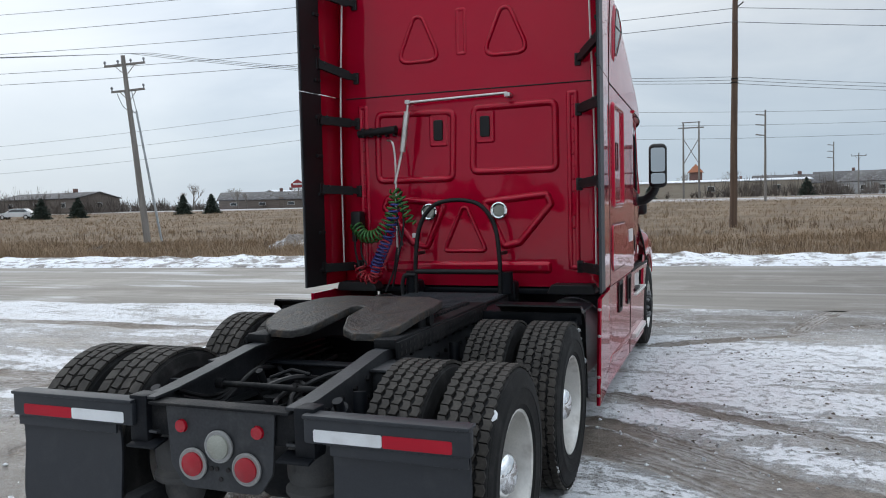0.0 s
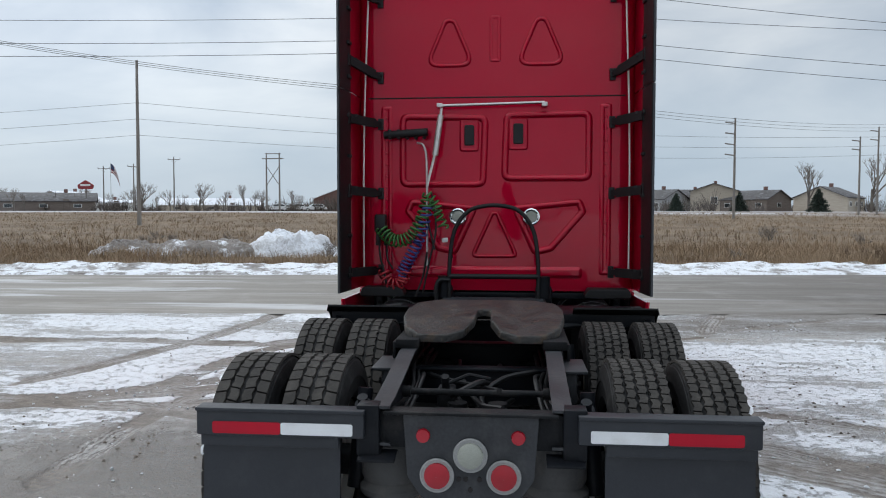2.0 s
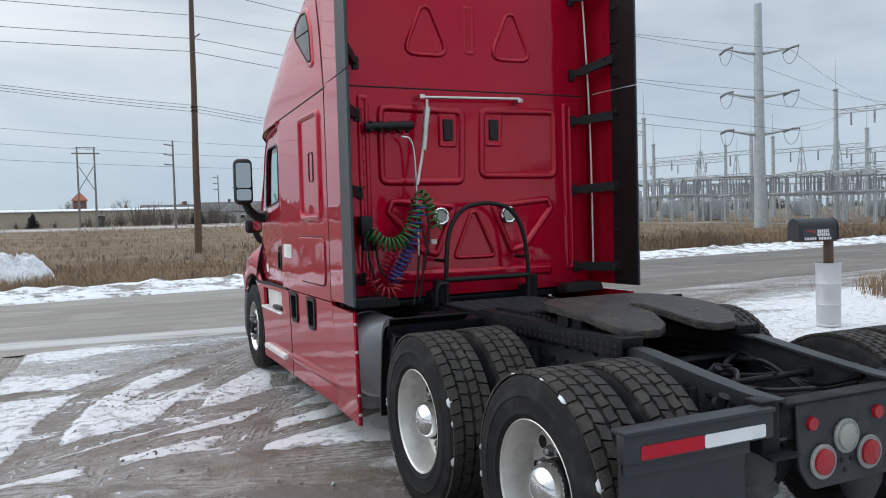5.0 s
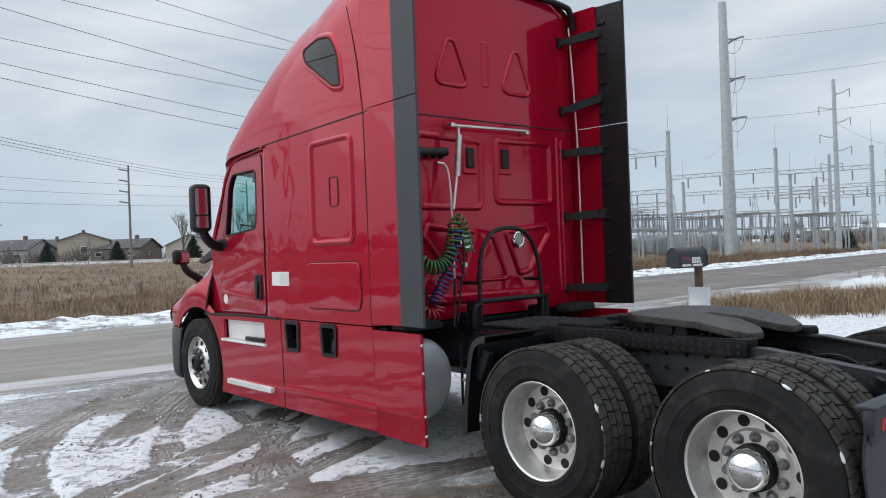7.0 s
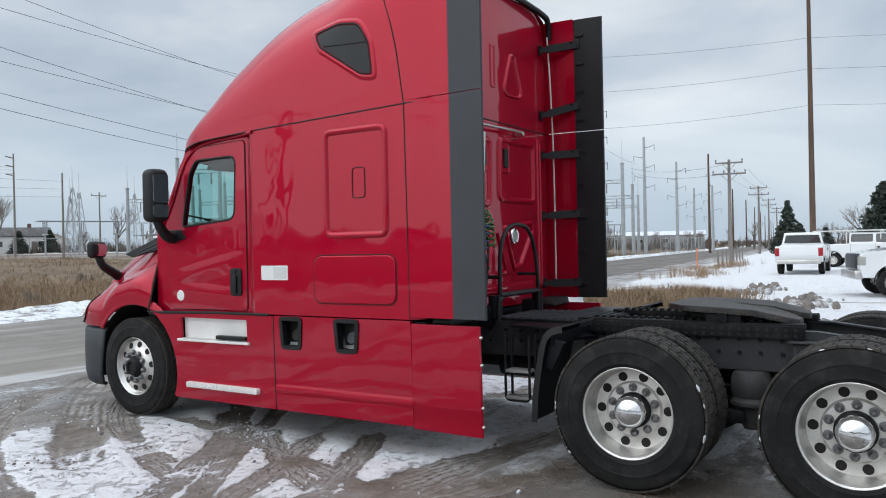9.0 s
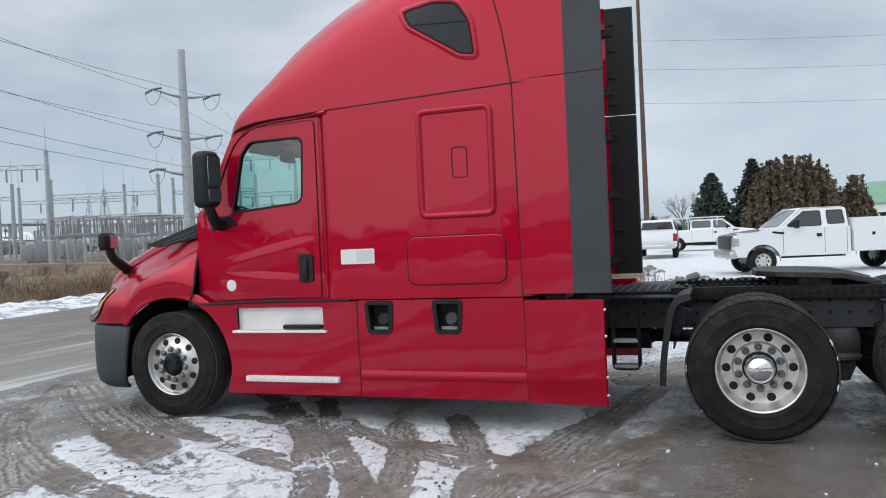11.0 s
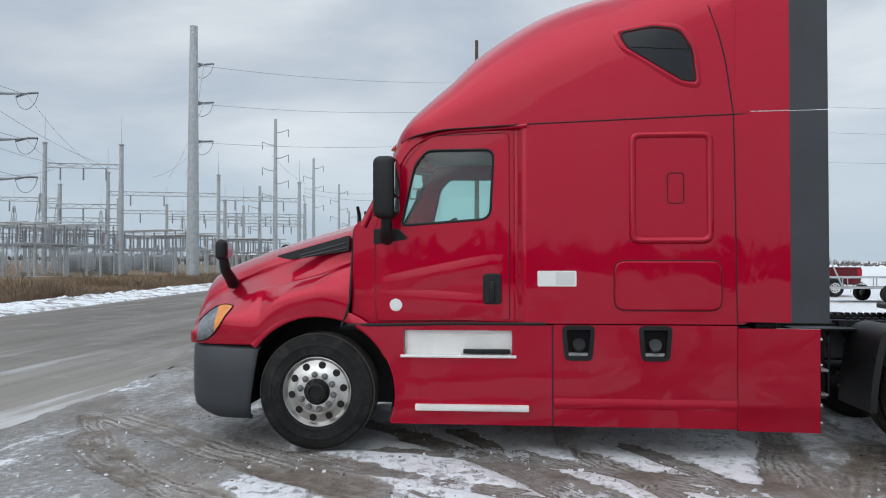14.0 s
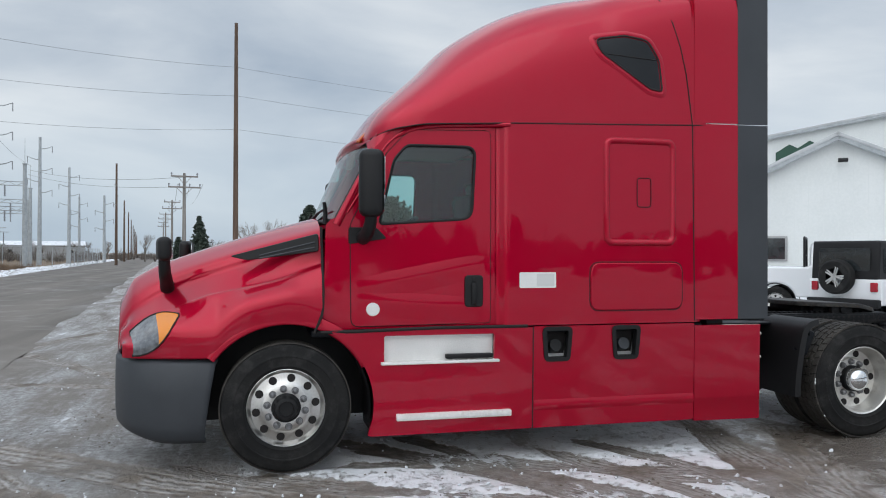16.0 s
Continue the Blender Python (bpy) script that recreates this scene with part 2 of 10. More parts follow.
def coords(n, l, scale=(1, 1, 1), rz=0.0, world_space=True):
    src = n.new("ShaderNodeNewGeometry").outputs["Position"] if world_space else n.new("ShaderNodeTexCoord").outputs["Object"]
    mpn = n.new("ShaderNodeMapping")
    mpn.inputs["Scale"].default_value, mpn.inputs["Rotation"].default_value = scale, (0, 0, rz)
    l.new(src, mpn.inputs[0])
    return mpn.outputs[0]


def bumpn(n, l, height, strength, dist, bsdf):
    b = n.new("ShaderNodeBump")
    b.inputs["Strength"].default_value, b.inputs["Distance"].default_value = strength, dist
    l.new(height, b.inputs["Height"])
    l.new(b.outputs[0], bsdf.inputs["Normal"])


def surface(name, base, second, rough=0.6, metal=0.0, scale=3.0, fine=60.0, bump=0.15, dirt=None, dirt_amount=0.0, coat=0.0, spec=0.5, stretch=(1, 1, 1), world_space=False, each=0.0):
    """A general surface: two colours broken up at two scales, optional dirt, fine relief."""
    m, n, l, b = node_mat(name)
    v = coords(n, l, stretch, world_space=world_space)
    big, small = noisen(n, l, v, scale, 5), noisen(n, l, v, fine, 3)
    f = rampn(n, l, mathn(n, l, "ADD", mathn(n, l, "MULTIPLY", big, 0.65), mathn(n, l, "MULTIPLY", small, 0.35)), 0.35, 0.65)
    c = mixc(n, l, f, base, second)
    if dirt:
        d = mathn(n, l, "MULTIPLY", rampn(n, l, noisen(n, l, v, scale * 2.3, 6, 0.65), 0.48, 0.72), dirt_amount)
        c = mixc(n, l, d, c, dirt)
    if each:
        oi = n.new("ShaderNodeObjectInfo")
        c = mixc(n, l, mathn(n, l, "MULTIPLY", oi.outputs["Random"], each), c, (0.02, 0.02, 0.02))
    l.new(c, b.inputs["Base Color"])
    r = mathn(n, l, "ADD", mathn(n, l, "MULTIPLY", big, 0.25), rough - 0.12, True)
    l.new(r, b.inputs["Roughness"])
    b.inputs["Metallic"].default_value = metal
    b.inputs["Coat Weight"].default_value = coat
    b.inputs["Coat Roughness"].default_value = 0.04
    b.inputs["Specular IOR Level"].default_value = spec
    if bump:
        bumpn(n, l, small, bump, 0.01, b)
    return m


def paint(name, base, rough=0.35, coat_rough=0.012, flake=0.0):
    m, n, l, b = node_mat(name)
    v = coords(n, l, world_space=False)
    film = rampn(n, l, noisen(n, l, v, 2.2, 6, 0.6), 0.35, 0.75)
    speck = rampn(n, l, noisen(n, l, v, 140, 2), 0.62, 0.8)
    c = mixc(n, l, mathn(n, l, "MULTIPLY", film, 0.012), base, (0.30, 0.25, 0.22))
    c = mixc(n, l, mathn(n, l, "MULTIPLY", speck, 0.02), c, (0.45, 0.40, 0.38))
    l.new(c, b.inputs["Base Color"])
    b.inputs["Roughness"].default_value = rough
    b.inputs["Metallic"].default_value = flake
    b.inputs["Specular IOR Level"].default_value = 0.0
    b.inputs["Coat Weight"].default_value = 1.0
    b.inputs["Coat IOR"].default_value = 1.395
    l.new(mathn(n, l, "ADD", mathn(n, l, "MULTIPLY", film, 0.03), coat_rough), b.inputs["Coat Roughness"])
    wave = noisen(n, l, v, 1.6, 2)
    bmp = n.new("ShaderNodeBump")
    bmp.inputs["Strength"].default_value, bmp.inputs["Distance"].default_value = 0.30, 0.02
    l.new(wave, bmp.inputs["Height"])
    l.new(bmp.outputs[0], b.inputs["Coat Normal"])
    return m


def glass(name, tint, gloss=1.0):
    m, n, l, b = node_mat(name)
    n.remove(b)
    out = n["Material Output"]
    tr, gl, mx, fr = (n.new("ShaderNode" + k) for k in ("BsdfTransparent", "BsdfGlossy", "MixShader", "LayerWeight"))
    tr.inputs[0].default_value = (*tint, 1)
    gl.inputs["Roughness"].default_value = 0.01
    fr.inputs[0].default_value = 0.5
    skim = mathn(n, l, "POWER", fr.outputs[1], 5.0)
    l.new(mathn(n, l, "MULTIPLY", mathn(n, l, "ADD", mathn(n, l, "MULTIPLY", skim, 0.85), 0.10), gloss, True), mx.inputs[0])
    l.new(tr.outputs[0], mx.inputs[1])
    l.new(gl.outputs[0], mx.inputs[2])
    l.new(mx.outputs[0], out.inputs[0])
    return m


def plain(name, base, rough=0.4, metal=0.0):
    m, n, l, b = node_mat(name)
    b.inputs["Base Color"].default_value = (*base, 1)
    b.inputs["Roughness"].default_value, b.inputs["Metallic"].default_value = rough, metal
    return m


RED = paint("red_clearcoat_paint", (0.385, 0.001, 0.022), 0.40, flake=0.5)
GREYPLASTIC = surface("dark_grey_moulded_plastic", (0.026, 0.030, 0.036), (0.036, 0.040, 0.047), 0.55, fine=220, bump=0.12)
RUBBERFLAP = surface("black_flap_rubber", (0.0095, 0.0118, 0.0165), (0.0145, 0.0172, 0.023), 0.5, fine=120, bump=0.1, dirt=(0.06, 0.06, 0.062), dirt_amount=0.15)
BLACK = surface("black_chassis_paint", (0.0035, 0.0045, 0.0065), (0.008, 0.0092, 0.012), 0.45, fine=90, bump=0.12, dirt=(0.05, 0.047, 0.046), dirt_amount=0.16, spec=0.15)
BLACKPLASTIC = surface("black_plastic", (0.006, 0.006, 0.0065), (0.011, 0.011, 0.012), 0.5, fine=160, bump=0.08, spec=0.3)
SEAMRED = plain("dark_red_panel_gap", (0.035, 0.002, 0.004), 0.7)
SEAM = plain("dark_panel_gap", (0.008, 0.006, 0.006), 0.8)
TYRE = surface("tyre_rubber", (0.008, 0.008, 0.0085), (0.016, 0.0155, 0.015), 0.75, spec=0.2, fine=130, bump=0.15, dirt=(0.085, 0.082, 0.08), dirt_amount=0.25)
TREAD = surface("worn_tyre_tread", (0.026, 0.0235, 0.021), (0.046, 0.041, 0.036), 0.8, spec=0.3, fine=90, bump=0.3, dirt=(0.12, 0.108, 0.095), dirt_amount=0.3)
ALU = surface("polished_aluminium", (0.52, 0.51, 0.49), (0.66, 0.65, 0.63), 0.32, metal=1.0, fine=90, bump=0.05, dirt=(0.36, 0.33, 0.29), dirt_amount=0.35)
ALUDULL = surface("dull_aluminium_wheel", (0.60, 0.59, 0.56), (0.72, 0.70, 0.67), 0.40, metal=0.8, fine=110, bump=0.1, dirt=(0.25, 0.23, 0.20), dirt_amount=0.5)
NUTSTEEL = plain("dull_nut_steel", (0.20, 0.20, 0.205), 0.32, 0.7)
CHROME = plain("chrome", (0.80, 0.81, 0.82), 0.08, 1.0)
TREADPLATE = surface("bright_step_aluminium", (0.72, 0.71, 0.69), (0.82, 0.81, 0.79), 0.5, metal=0.35, fine=150, bump=0.3)
GREASE = surface("greasy_steel_plate", (0.012, 0.0118, 0.0115), (0.040, 0.038, 0.036), 0.52, spec=0.3, scale=7, fine=45, bump=0.8, dirt=(0.24, 0.13, 0.05), dirt_amount=0.18)
RINGGREY = surface("dull_grey_lamp_flange", (0.26, 0.26, 0.255), (0.36, 0.36, 0.35), 0.5, metal=0.3, fine=90, bump=0.1)
RAILPAINT = surface("satin_black_rail_paint", (0.014, 0.0155, 0.0185), (0.030, 0.032, 0.036), 0.52, fine=70, bump=0.15, dirt=(0.11, 0.107, 0.105), dirt_amount=0.2, spec=0.4)
STEELDARK = surface("dark_road_grimed_steel", (0.005, 0.0056, 0.0066), (0.012, 0.0126, 0.0140), 0.6, fine=70, bump=0.3, dirt=(0.075, 0.066, 0.060), dirt_amount=0.25, spec=0.15)
AIRBAG = surface("air_spring_rubber", (0.028, 0.028, 0.030), (0.050, 0.049, 0.048), 0.7, fine=80, bump=0.2, dirt=(0.13, 0.115, 0.10), dirt_amount=0.35)
TANK = surface("tank_aluminium", (0.50, 0.51, 0.52), (0.58, 0.59, 0.60), 0.5, metal=0.4, fine=70, bump=0.08)
GLASS = glass("tinted_cab_glass", (0.62, 0.84, 0.81))
SMOKED = surface("smoked_sleeper_glass", (0.010, 0.012, 0.015), (0.014, 0.016, 0.019), 0.16, fine=4, bump=0.0, spec=0.3)
LENS_RED = surface("red_lamp_lens", (0.28, 0.003, 0.012), (0.36, 0.006, 0.018), 0.22, fine=400, bump=0.2)
LENS_AMBER = surface("amber_lens", (0.66, 0.20, 0.018), (0.72, 0.25, 0.03), 0.15, fine=300, bump=0.2)
LENS_MARKER = surface("orange_marker_lens", (0.42, 0.075, 0.02), (0.50, 0.11, 0.03), 0.2, fine=300, bump=0.2)
HEADLAMP = surface("headlamp_glass", (0.085, 0.09, 0.10), (0.20, 0.21, 0.225), 0.08, metal=0.4, scale=9, fine=40, bump=0.03, coat=1.0)
LENS_CLEAR = surface("clear_lamp_lens", (0.27, 0.28, 0.24), (0.40, 0.41, 0.36), 0.12, fine=260, bump=0.5)
TAPE_RED = surface("red_reflective_tape", (0.42, 0.006, 0.022), (0.36, 0.006, 0.020), 0.4, fine=260, bump=0.2, dirt=(0.25, 0.03, 0.04), dirt_amount=0.25, spec=0.2)
TAPE_WHITE = surface("white_reflective_tape", (0.72, 0.73, 0.74), (0.62, 0.63, 0.64), 0.35, fine=260, bump=0.2, dirt=(0.4, 0.38, 0.35), dirt_amount=0.3)
HOSE_GREEN = plain("green_air_hose", (0.035, 0.14, 0.03), 0.35)
HOSE_BLUE = plain("blue_air_hose", (0.03, 0.045, 0.20), 0.35)
HOSE_RED = plain("red_air_hose", (0.35, 0.02, 0.03), 0.35)
WHITECABLE = plain("white_cable", (0.62, 0.60, 0.57), 0.45)
INTERIOR = surface("grey_cab_trim", (0.11, 0.108, 0.102), (0.15, 0.146, 0.14), 0.75, fine=160, bump=0.15)
SEATCLOTH = surface("dark_seat_cloth", (0.035, 0.036, 0.040), (0.05, 0.05, 0.055), 0.9, fine=260, bump=0.2)
MIRROR = plain("mirror_glass", (0.42, 0.44, 0.46), 0.02, 1.0)
SNOWCLOD = surface("packed_snow_clod", (0.74, 0.76, 0.79), (0.58, 0.58, 0.58), 0.7, fine=60, bump=0.4)
DECAL = surface("white_sticker", (0.72, 0.72, 0.70), (0.66, 0.66, 0.65), 0.4, fine=90, bump=0.02)
DECALGREY = plain("grey_sticker_print", (0.58, 0.58, 0.57), 0.4)
# surroundings
POLEWOOD = surface("weathered_pole_wood", (0.072, 0.044, 0.032), (0.135, 0.088, 0.060), 0.85, scale=1.2, fine=40, bump=0.5, stretch=(6, 6, 0.35))
POLEGREY = surface("grey_pole_wood", (0.17, 0.155, 0.14), (0.27, 0.25, 0.23), 0.85, scale=1.2, fine=40, bump=0.4, stretch=(6, 6, 0.35))
GALV = surface("galvanised_steel", (0.33, 0.355, 0.37), (0.44, 0.465, 0.48), 0.55, metal=0.25, fine=20, bump=0.05)
INSUL = surface("grey_insulator", (0.20, 0.21, 0.23), (0.27, 0.28, 0.30), 0.35, fine=20, bump=0.05)
WIRE = plain("weathered_conductor", (0.14, 0.15, 0.16), 0.6, 0.2)

# ---- the tractor unit: x across, y ahead, z up; its middle line is x = 0 ----
TRUCK_Y = 6.5
truck = thing("semi_truck", "glossy red sleeper-cab tractor unit parked on the snowy yard", "truck", (0, TRUCK_Y, 0))


def tp(name, bm, material, label="", parent=None, angle=38):
    """A part of the truck, modelled in the place's own coordinates."""
    if parent is None:
        return part(name, bm, material, truck, label, (0, -TRUCK_Y, 0), angle=angle)
    return part(name, bm, material, parent, label, angle=angle)


def roof_bottom(y):
    return lerp((5.6, 6.4, 8.0, 8.7, 8.95, 9.08, 9.15), (2.745, 2.72, 2.67, 2.635, 2.59, 2.535, 2.48), y)


def roof_top(y):
    return lerp(RT_Y, RT_Z, y)


RT = smooth_path([(6.2, 3.92), (6.8, 3.925), (7.4, 3.86), (7.9, 3.71), (8.35, 3.45), (8.63, 3.18), (8.85, 2.98), (9.01, 2.82), (9.10, 2.67), (9.15, 2.51)], 10)
RT_Y, RT_Z = [p.x for p in RT], [p.y for p in RT]


def roof_half(y):
    t = min(max((y - 8.1) / 1.05, 0), 1)
    return 1.21 * (1 - t ** 6.0) ** (1 / 6.0)


def roof_power(y):
    return lerp((6.2, 6.6, 7.2, 8.2, 9.0), (11.0, 7.5, 4.4, 3.2, 2.6), y)


def roof_x(y, z):
    r = min(max((z - roof_bottom(y)) / max(roof_top(y) - roof_bottom(y), 0.01), 0), 1)
    p = roof_power(y)
    return roof_half(y) * (1 - r ** p) ** (1 / p)


def cab_half(y):
    return lerp((6.0, 8.03, 8.09, 9.46), (1.21, 1.21, 1.160, 1.105), y)


def side(s):
    """Places on the cab's flank: s is -1 for the driver's side, 1 for the other."""
    return lambda y, z, h: Vector((s * (cab_half(y) + h), y, z))


def roofside(s):
    return lambda y, z, h: Vector((s * (roof_x(y, z) + h), y, z + h * 0.3))


BACK_Y = 6.25
back = lambda x, z, h: Vector((x, BACK_Y - h, z))


def ring_star(bm, outer, inner, centre, at, lo, hi):
    """A plate with a hole, both outlines seen whole from a centre inside the hole."""
    c = Vector(centre)
    hits = []
    for L in (outer, inner):
        n = len(L)
        ang = sorted({round(math.atan2((p - c).y, (p - c).x), 4) for q in (outer, inner) for p in q})
        pts = []
        for a in ang:
            d = Vector((math.cos(a), math.sin(a)))
            best = None
            for i in range(n):
                p, q = L[i] - c, L[(i + 1) % n] - c
                e = q - p
                den = d.x * e.y - d.y * e.x
                if abs(den) < 1e-12:
                    continue
                t = (p.x * e.y - p.y * e.x) / den
                u = (p.x * d.y - p.y * d.x) / den
                if t > 0 and -1e-4 <= u <= 1 + 1e-4 and (best is None or t > best):
                    best = t
            pts.append(c + d * (best or 0.01))
        hits.append(pts)
    return ring_plate(bm, hits[0], hits[1], at, lo, hi)


# roof cap
bm = bmesh.new()
rings = []
for y in [6.25 + (9.15 - 6.25) * math.sin(math.pi / 2 * k / 46) for k in range(47)]:
    zb, zt, w, p = roof_bottom(y), roof_top(y), roof_half(y), roof_power(y)
    ring = []
    for k in range(49):
        a = math.pi * k / 48
        c, s = math.cos(a), math.sin(a)
        ring.append(Vector((math.copysign(abs(c) ** (2 / p), c) * w, y, zb + (zt - zb) * s ** (2 / p))))
    rings.append(ring)
loft(bm, rings, False, False)
roof = tp("roof_cap", bm, RED, "tall rounded red roof fairing", angle=60)

# sleeper flanks and the rear wall
for s in (-1, 1):
    bm = bmesh.new()
    ys = [6.36, 6.7, 7.1, 7.5, 7.9, 8.0, 8.03, 8.05, 8.07, 8.09, 8.11]
    zs = [0, 0.2, 0.45, 0.7, 0.9, 1]
    grid_sheet(bm, ys, zs, lambda y, f: Vector((s * cab_half(y), y, 1.06 + f * (roof_bottom(y) - 1.06))))
    tp("sleeper_side", bm, RED, angle=60)
bm = bmesh.new()
rings = []
for k in range(40):
    f = k / 39
    z = 1.06 + f * (3.905 - 1.06)
    w = 1.21 if z < roof_bottom(6.3) else roof_x(6.3, z)
    w = max(w, 0.5)
    rings.append([Vector((-w, 6.38, z)), Vector((-w + 0.02, 6.30, z)), Vector((-w + 0.08, BACK_Y + 0.006, z)), Vector((-w + 0.16, BACK_Y, z)), Vector((0, BACK_Y, z)),
                  Vector((w - 0.16, BACK_Y, z)), Vector((w - 0.08, BACK_Y + 0.006, z)), Vector((w - 0.02, 6.30, z)), Vector((w, 6.38, z))])
loft(bm, rings, False, False)
rear_wall = tp("rear_wall", bm, RED, "pressed red rear wall of the sleeper", angle=60)
bm = bmesh.new()
tube(bm, smooth_path([(-1.17, 6.22, 3.70), (-1.12, 6.2, 3.84), (-0.95, 6.2, 3.905), (0, 6.2, 3.925), (0.95, 6.2, 3.905), (1.12, 6.2, 3.84), (1.17, 6.22, 3.70)], 8), 0.03, 8)
tp("roof_lip", bm, BLACKPLASTIC, "black rubber edge over the rear wall", rear_wall)

# pressings of the rear wall
RIB = [(0, -0.002), (0.009, 0.013), (0.019, 0.022), (0.033, 0.025), (0.047, 0.019), (0.057, 0.009), (0.064, -0.002)]
THIN = [(d * 0.62, h * 0.85) for d, h in RIB]
for loop in (rounded([(-0.83, 1.95), (-0.07, 1.95), (-0.05, 2.58), (-0.83, 2.60)], 0.09), rounded([(0.05, 2.0), (0.83, 2.0), (0.83, 2.61), (0.07, 2.60)], 0.09)):
    bm = bmesh.new()
    emboss(bm, loop, RIB, back, False)
    tp("pressed_panel", bm, RED, parent=rear_wall, angle=60)
for cx in (-0.39, 0.39):
    bm = bmesh.new()
    emboss(bm, rounded([(cx - 0.23, 2.98), (cx + 0.23, 2.98), (cx + 0.05, 3.40), (cx - 0.05, 3.40)], 0.10, 8), THIN, back, False)
    tp("pressed_triangle", bm, RED, parent=rear_wall, angle=60)
bm = bmesh.new()
emboss(bm, rrect(0, 3.22, 0.10, 0.40, 0.03), [(0, -0.002), (0.008, 0.008), (0.02, 0.009), (0.03, 0.001), (0.034, -0.002)], back, False)
tp("pressed_panel", bm, RED, parent=rear_wall, angle=60)
for s in (-1, 1):
    bm = bmesh.new()
    loop = rounded([(s * 0.13, 1.80), (s * 0.74, 1.86), (s * 0.79, 1.74), (s * 0.50, 1.40), (s * 0.33, 1.36)], 0.06)
    emboss(bm, loop, RIB, back, False)
    tp("pressed_panel", bm, RED, parent=rear_wall, angle=60)
    pieces("rivet", cyl(bmesh.new(), (0, 0.002, 0), (0, -0.008, 0), 0.012, 0.008, 10), RED, rear_wall, [(back(s * 0.94, 2.55 - k * 0.1, 0.004), (0, 0, 0)) for k in range(11)])
    bm = bmesh.new()
    emboss(bm, rrect(s * 0.94, 1.93, 0.10, 1.46, 0.03), [(0, 0), (0.012, 0.012), (0.03, 0.012), (0.04, 0.003)], back)
    tp("pressed_strip", bm, RED, parent=rear_wall, angle=60)
bm = bmesh.new()
emboss(bm, rounded([(-0.22, 1.34), (0.22, 1.34), (0.035, 1.75), (-0.035, 1.75)], 0.05), THIN, back, False)
tp("pressed_triangle", bm, RED, parent=rear_wall, angle=60)
bm = bmesh.new()
emboss(bm, rrect(0, 1.22, 1.5, 0.10, 0.03), [(0, 0), (0.02, 0.02), (0.03, 0.022)], back)
tp("pressed_strip", bm, RED, parent=rear_wall, angle=60)
bm = bmesh.new()
tube(bm, [(-1.1, BACK_Y - 0.001, 2.725), (1.1, BACK_Y - 0.001, 2.725)], 0.006, 6)
tp("panel_gap", bm, SEAM, parent=rear_wall)
for x, z in ((-0.22, 2.40), (0.20, 2.41)):
    bm = bmesh.new()
    slab(bm, rrect(x, z, 0.085, 0.175, 0.02), back, 0.004, 0.026, 0.008)
    latch = tp("vent_latch", bm, BLACKPLASTIC, "black plastic latch", rear_wall)
    bm = bmesh.new()
    emboss(bm, rrect(x, z, 0.17, 0.28, 0.03), [(0, 0.004), (0.012, 0.014), (0.03, 0.010)], back)
    tp("latch_recess", bm, RED, parent=rear_wall)
for x in (-0.315, 0.315):
    bm = bmesh.new()
    c = back(x, 1.70, 0)
    tube(bm, [c + Vector((0.062 * math.cos(a), -0.03, 0.062 * math.sin(a))) for a in (2 * math.pi * k / 28 for k in range(28))], 0.014, 8, True)
    cyl(bm, c, c + Vector((0, -0.03, 0)), 0.066, None, 28)
    lamp = tp("work_lamp", bm, CHROME, "round chrome work lamp", rear_wall)
    bm = bmesh.new()
    box(bm, c + Vector((0, -0.033, 0)), (0.01, 0.01, 0.01))
    cyl(bm, c + Vector((0, -0.028, 0)), c + Vector((0, -0.042, 0)), 0.055, 0.04, 28)
    tp("lens", bm, LENS_CLEAR, parent=lamp)

